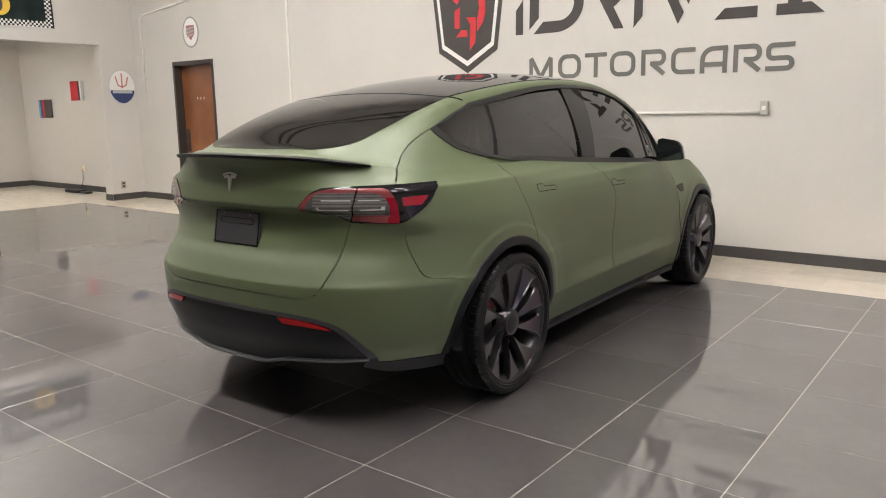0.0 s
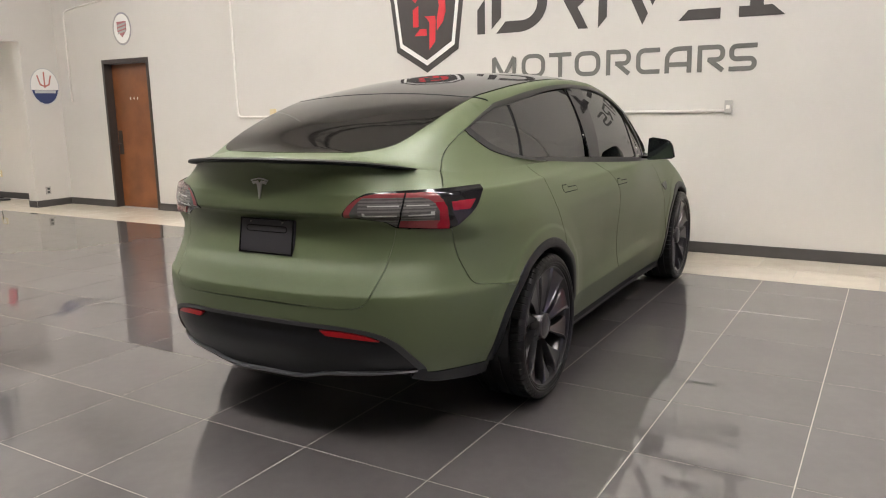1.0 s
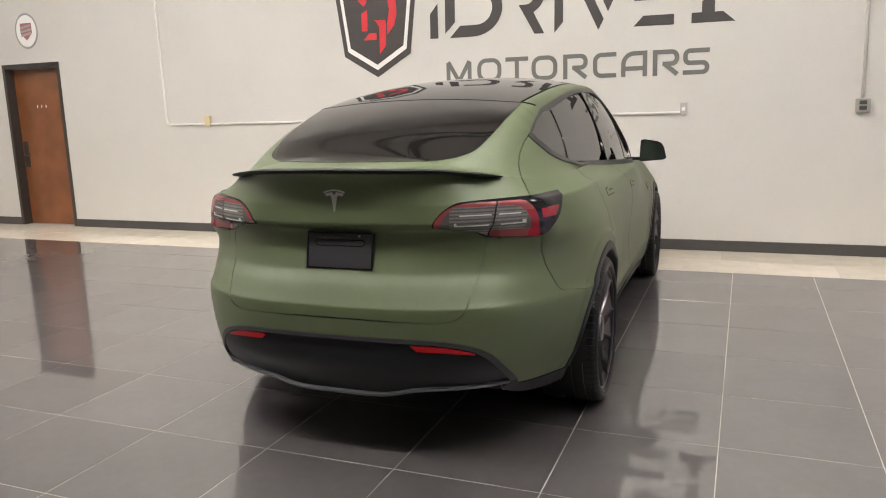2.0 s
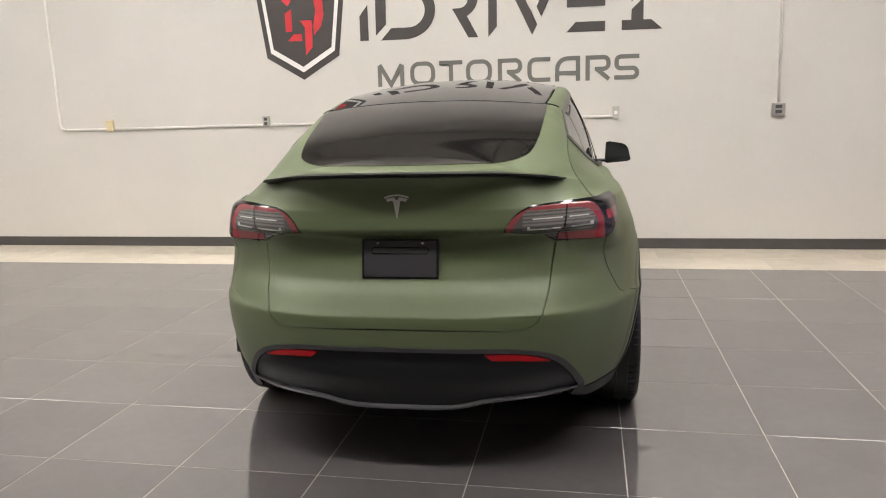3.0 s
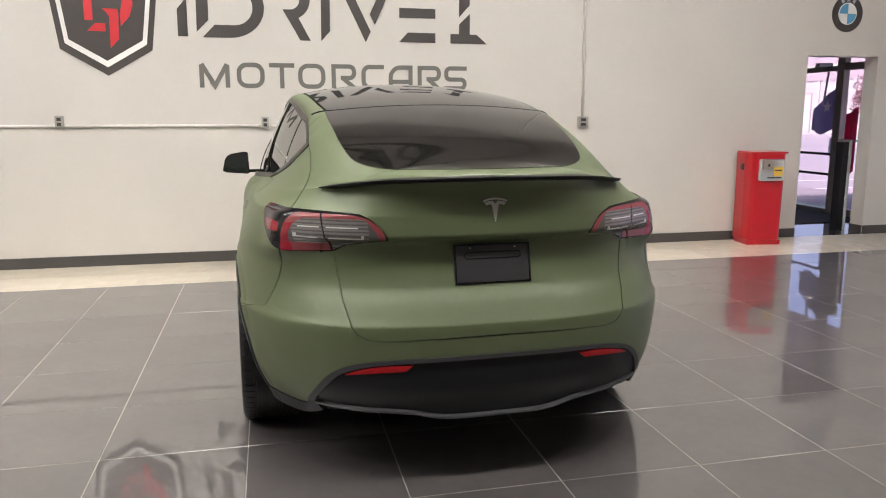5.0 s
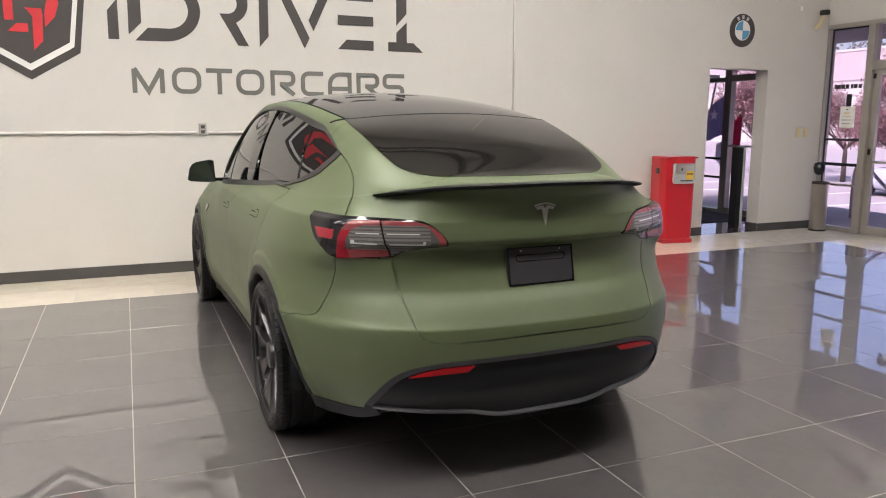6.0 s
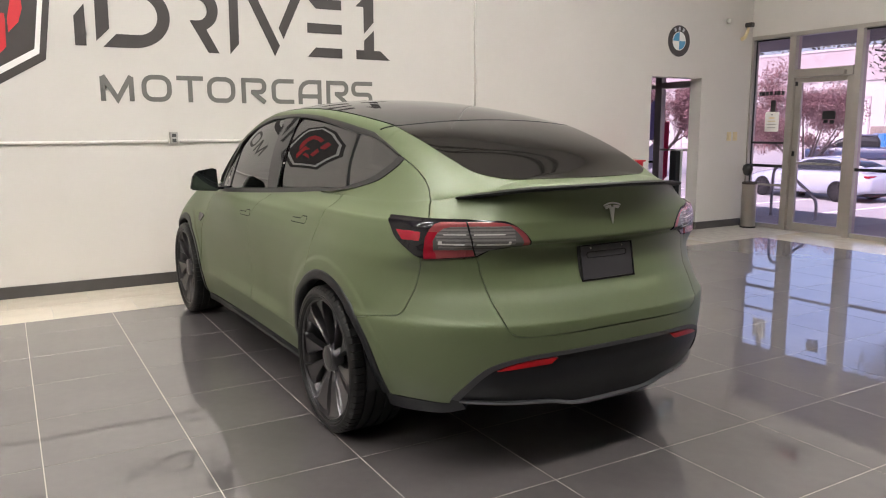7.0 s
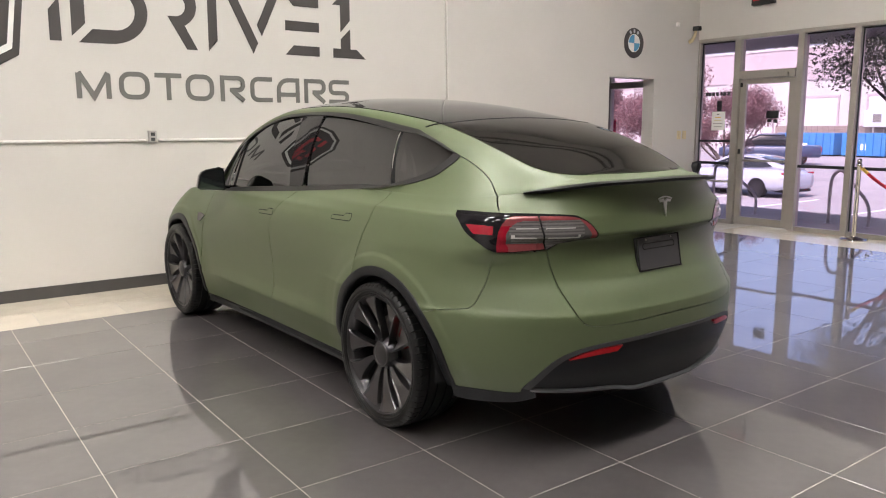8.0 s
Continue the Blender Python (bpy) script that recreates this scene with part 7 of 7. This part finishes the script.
def leaves(centres, count, size, seed):
    """Small leaves scattered round clumps."""
    rnd = random.Random(seed)
    v, f = [], []
    for cx, cy, cz, r in centres:
        for _ in range(count):
            d = Vector((rnd.gauss(0, 1), rnd.gauss(0, 1), rnd.gauss(0, 0.8))).normalized() * r * rnd.random() ** 0.45
            p = Vector((cx, cy, cz)) + d
            n = Vector((rnd.gauss(0, 1), rnd.gauss(0, 1), rnd.gauss(0.4, 1))).normalized()
            a = n.orthogonal().normalized()
            a.rotate(Matrix.Rotation(rnd.random() * math.tau, 3, n))
            b = n.cross(a)
            k, s = len(v), size * (0.6 + 0.8 * rnd.random())
            v += [p - a * s, p + b * s * 0.45, p + a * s, p - b * s * 0.45]
            f.append((k, k + 1, k + 2, k + 3))
    return v, f


def tree(at, height, spread, leaf_mat, bark, seed, label, count=150, size=0.07, clumps=26, low=0.45):
    rnd = random.Random(seed)
    ob = thing("tree", pose(*at), label, "tree")
    tops = []
    bm = bmesh.new()
    tube(bm, [(0, 0, 0), (0.03, 0.02, height * 0.3), (0.0, 0.05, height * low)], [0.11, 0.085, 0.07], 10)
    for k in range(9):
        a = math.tau * k / 9 + rnd.random()
        r = spread * (0.45 + 0.5 * rnd.random())
        end = Vector((r * math.cos(a), r * math.sin(a), height * (low + 0.2 + 0.33 * rnd.random())))
        mid = Vector((end.x * 0.4, end.y * 0.4, height * (low + 0.1)))
        tube(bm, [(0, 0.04, height * low * 0.9), mid, end], [0.055, 0.035, 0.012], 7)
        tops.append(end)
    part("trunk", bm, bark, ob, smooth=True)
    cl = []
    for k in range(clumps):
        e = tops[k % len(tops)]
        cl.append((e.x * (0.6 + 0.6 * rnd.random()) + rnd.gauss(0, 0.12 * spread), e.y * (0.6 + 0.6 * rnd.random()) + rnd.gauss(0, 0.12 * spread), e.z + rnd.gauss(0.02, 0.10) * height, spread * (0.18 + 0.16 * rnd.random())))
    v, f = leaves(cl, count, size, seed + 1)
    mesh_ob("crown", v, f, leaf_mat, False, ob)
    return ob


BARK = material("bark", (0.09, 0.07, 0.06), 0.9, vary=0.3, scale=12)
RED_LEAF = material("red_leaves", (0.175, 0.092, 0.097), 0.6, vary=0.35, scale=3)
GREEN_LEAF = material("green_leaves", (0.095, 0.105, 0.075), 0.6, vary=0.35, scale=3)
tree((19.3, 16.6, -1.0), 3.9, 1.65, RED_LEAF, BARK, 3, "small red-leaved tree by the parking lot", count=620, size=0.040, clumps=40, low=0.27)
tree((22.6, 21.9, -1.0), 4.1, 2.1, RED_LEAF, BARK, 8, "small red-leaved tree beside another", count=700, size=0.050, clumps=38, low=0.36)
tree((23.6, 27.2, -1.0), 4.4, 2.3, RED_LEAF, BARK, 14, "small maroon-leaved tree at the end of the row", count=620, size=0.055, clumps=40, low=0.30)
tree((8.35, 5.6, -1.0), 4.4, 1.6, GREEN_LEAF, BARK, 5, "dark green broadleaf tree near the entrance", count=620, size=0.030, clumps=56, low=0.50)
cl = []
rnd = random.Random(11)
for k in range(120):
    cl.append((84 + rnd.random() * 10, -25 + k * 1.25, 8.0 + 5.0 * rnd.random(), 1.6 + rnd.random()))
v, f = leaves(cl, 70, 0.35, 21)
woods = mesh_ob("far_woods", v, f, material("far_leaves", (0.09, 0.09, 0.085), 0.8, vary=0.3, scale=0.3), False)
tagged(woods, "grey-green woods behind the warehouse", "woods", kind="stuff")


# ---- floor tiles ----
def tile_mesh(name, w, d, mat):
    """A tile with thin eased edges, its middle at the origin and its top at zero."""
    e, g = 0.0002, 0.0021
    a, b = w / 2 - g, d / 2 - g
    v = [(-a, -b, -0.012), (a, -b, -0.012), (a, b, -0.012), (-a, b, -0.012), (-a, -b, -e), (a, -b, -e), (a, b, -e), (-a, b, -e), (-a + e, -b + e, 0), (a - e, -b + e, 0), (a - e, b - e, 0), (-a + e, b - e, 0)]
    f = [(8, 9, 10, 11)] + [(i, (i + 1) % 4, 4 + (i + 1) % 4, 4 + i) for i in range(4)] + [(4 + i, 4 + (i + 1) % 4, 8 + (i + 1) % 4, 8 + i) for i in range(4)]
    me = bpy.data.meshes.new(name)
    me.from_pydata(v, [], f)
    me.materials.append(mat)
    me.update()
    return me


floor = bpy.data.objects["floor"]
EDGE_N, EDGE_E = 6.25, 3.45
cells = []
i0, i1 = math.floor((XL - GX) / P), math.ceil((EDGE_E - GX) / P)
j0, j1 = math.floor((YB - GY) / P), math.ceil((EDGE_N - GY) / P)
for i in range(i0, i1):
    for j in range(j0, j1):
        x0, x1 = max(GX + P * i, XL - 0.2), min(GX + P * (i + 1), EDGE_E)
        y0, y1 = max(GY + P * j, YB), min(GY + P * (j + 1), EDGE_N)
        cells.append((x0, x1, y0, y1, TILE))
LW, LD = 0.613, 0.4935
for i in range(-31, 8):
    for r in range(2):
        x0, x1 = GX + 0.2 + LW * i + 0.3 * r, GX + 0.2 + LW * (i + 1) + 0.3 * r
        x0, x1 = max(x0, -16.2), min(x1, XR + 0.2 if x0 > EDGE_E else x1)
        if x1 > x0 + 0.02 and x0 < XR:
            cells.append((x0, min(x1, XR + 0.2), EDGE_N + LD * r, EDGE_N + LD * (r + 1), TILE_LIGHT))
for j in range(-20, 1):
    for r in range(2):
        y1 = EDGE_N + LW * j
        cells.append((EDGE_E + 0.575 * r, EDGE_E + 0.575 * (r + 1), max(y1 - LW, YB), y1, TILE_LIGHT))
for i in range(7):
    for j in range(7):
        cells.append((-16.2 + 0.583 * i, -16.2 + 0.583 * (i + 1), EDGE_N - 0.55 * (j + 1), EDGE_N - 0.55 * j, TILE_LIGHT))
for i in range(5):
    for j in range(6):
        cells.append((1.4 + 0.626 * i, 1.4 + 0.626 * (i + 1), YW + 0.585 * j, YW + 0.585 * (j + 1), TILE))
near = [c for c in cells if -7.4 < c[0] and c[1] < 1.9 and -0.4 < c[2] and c[3] < YW + 0.1][:300]
chosen = set(near)
shapes = {}
for x0, x1, y0, y1, m in near:
    key = (round(x1 - x0, 3), round(y1 - y0, 3), m.name)
    if key not in shapes:
        shapes[key] = tile_mesh("tile", x1 - x0, y1 - y0, m)
    t = new("tile", shapes[key])
    t.parent = floor
    t.location = ((x0 + x1) / 2, (y0 + y1) / 2, 0.0004 * random.random())
for m, name in ((TILE, "dark_tiles"), (TILE_LIGHT, "beige_tiles")):
    v, f = [], []
    for x0, x1, y0, y1, mm in cells:
        if mm is m and (x0, x1, y0, y1, mm) not in chosen and x1 - x0 > 0.01 and y1 - y0 > 0.01:
            g = 0.0021
            k = len(v)
            v += [(x0 + g, y0 + g, -0.012), (x1 - g, y0 + g, -0.012), (x1 - g, y1 - g, -0.012), (x0 + g, y1 - g, -0.012), (x0 + g, y0 + g, 0), (x1 - g, y0 + g, 0), (x1 - g, y1 - g, 0), (x0 + g, y1 - g, 0)]
            f += [(k + 4, k + 5, k + 6, k + 7)] + [(k + i, k + (i + 1) % 4, k + 4 + (i + 1) % 4, k + 4 + i) for i in range(4)]
    rest = mesh_ob(name, v, f, m, parent=floor)
    tagged(rest, "the further floor tiles", kind="stuff")
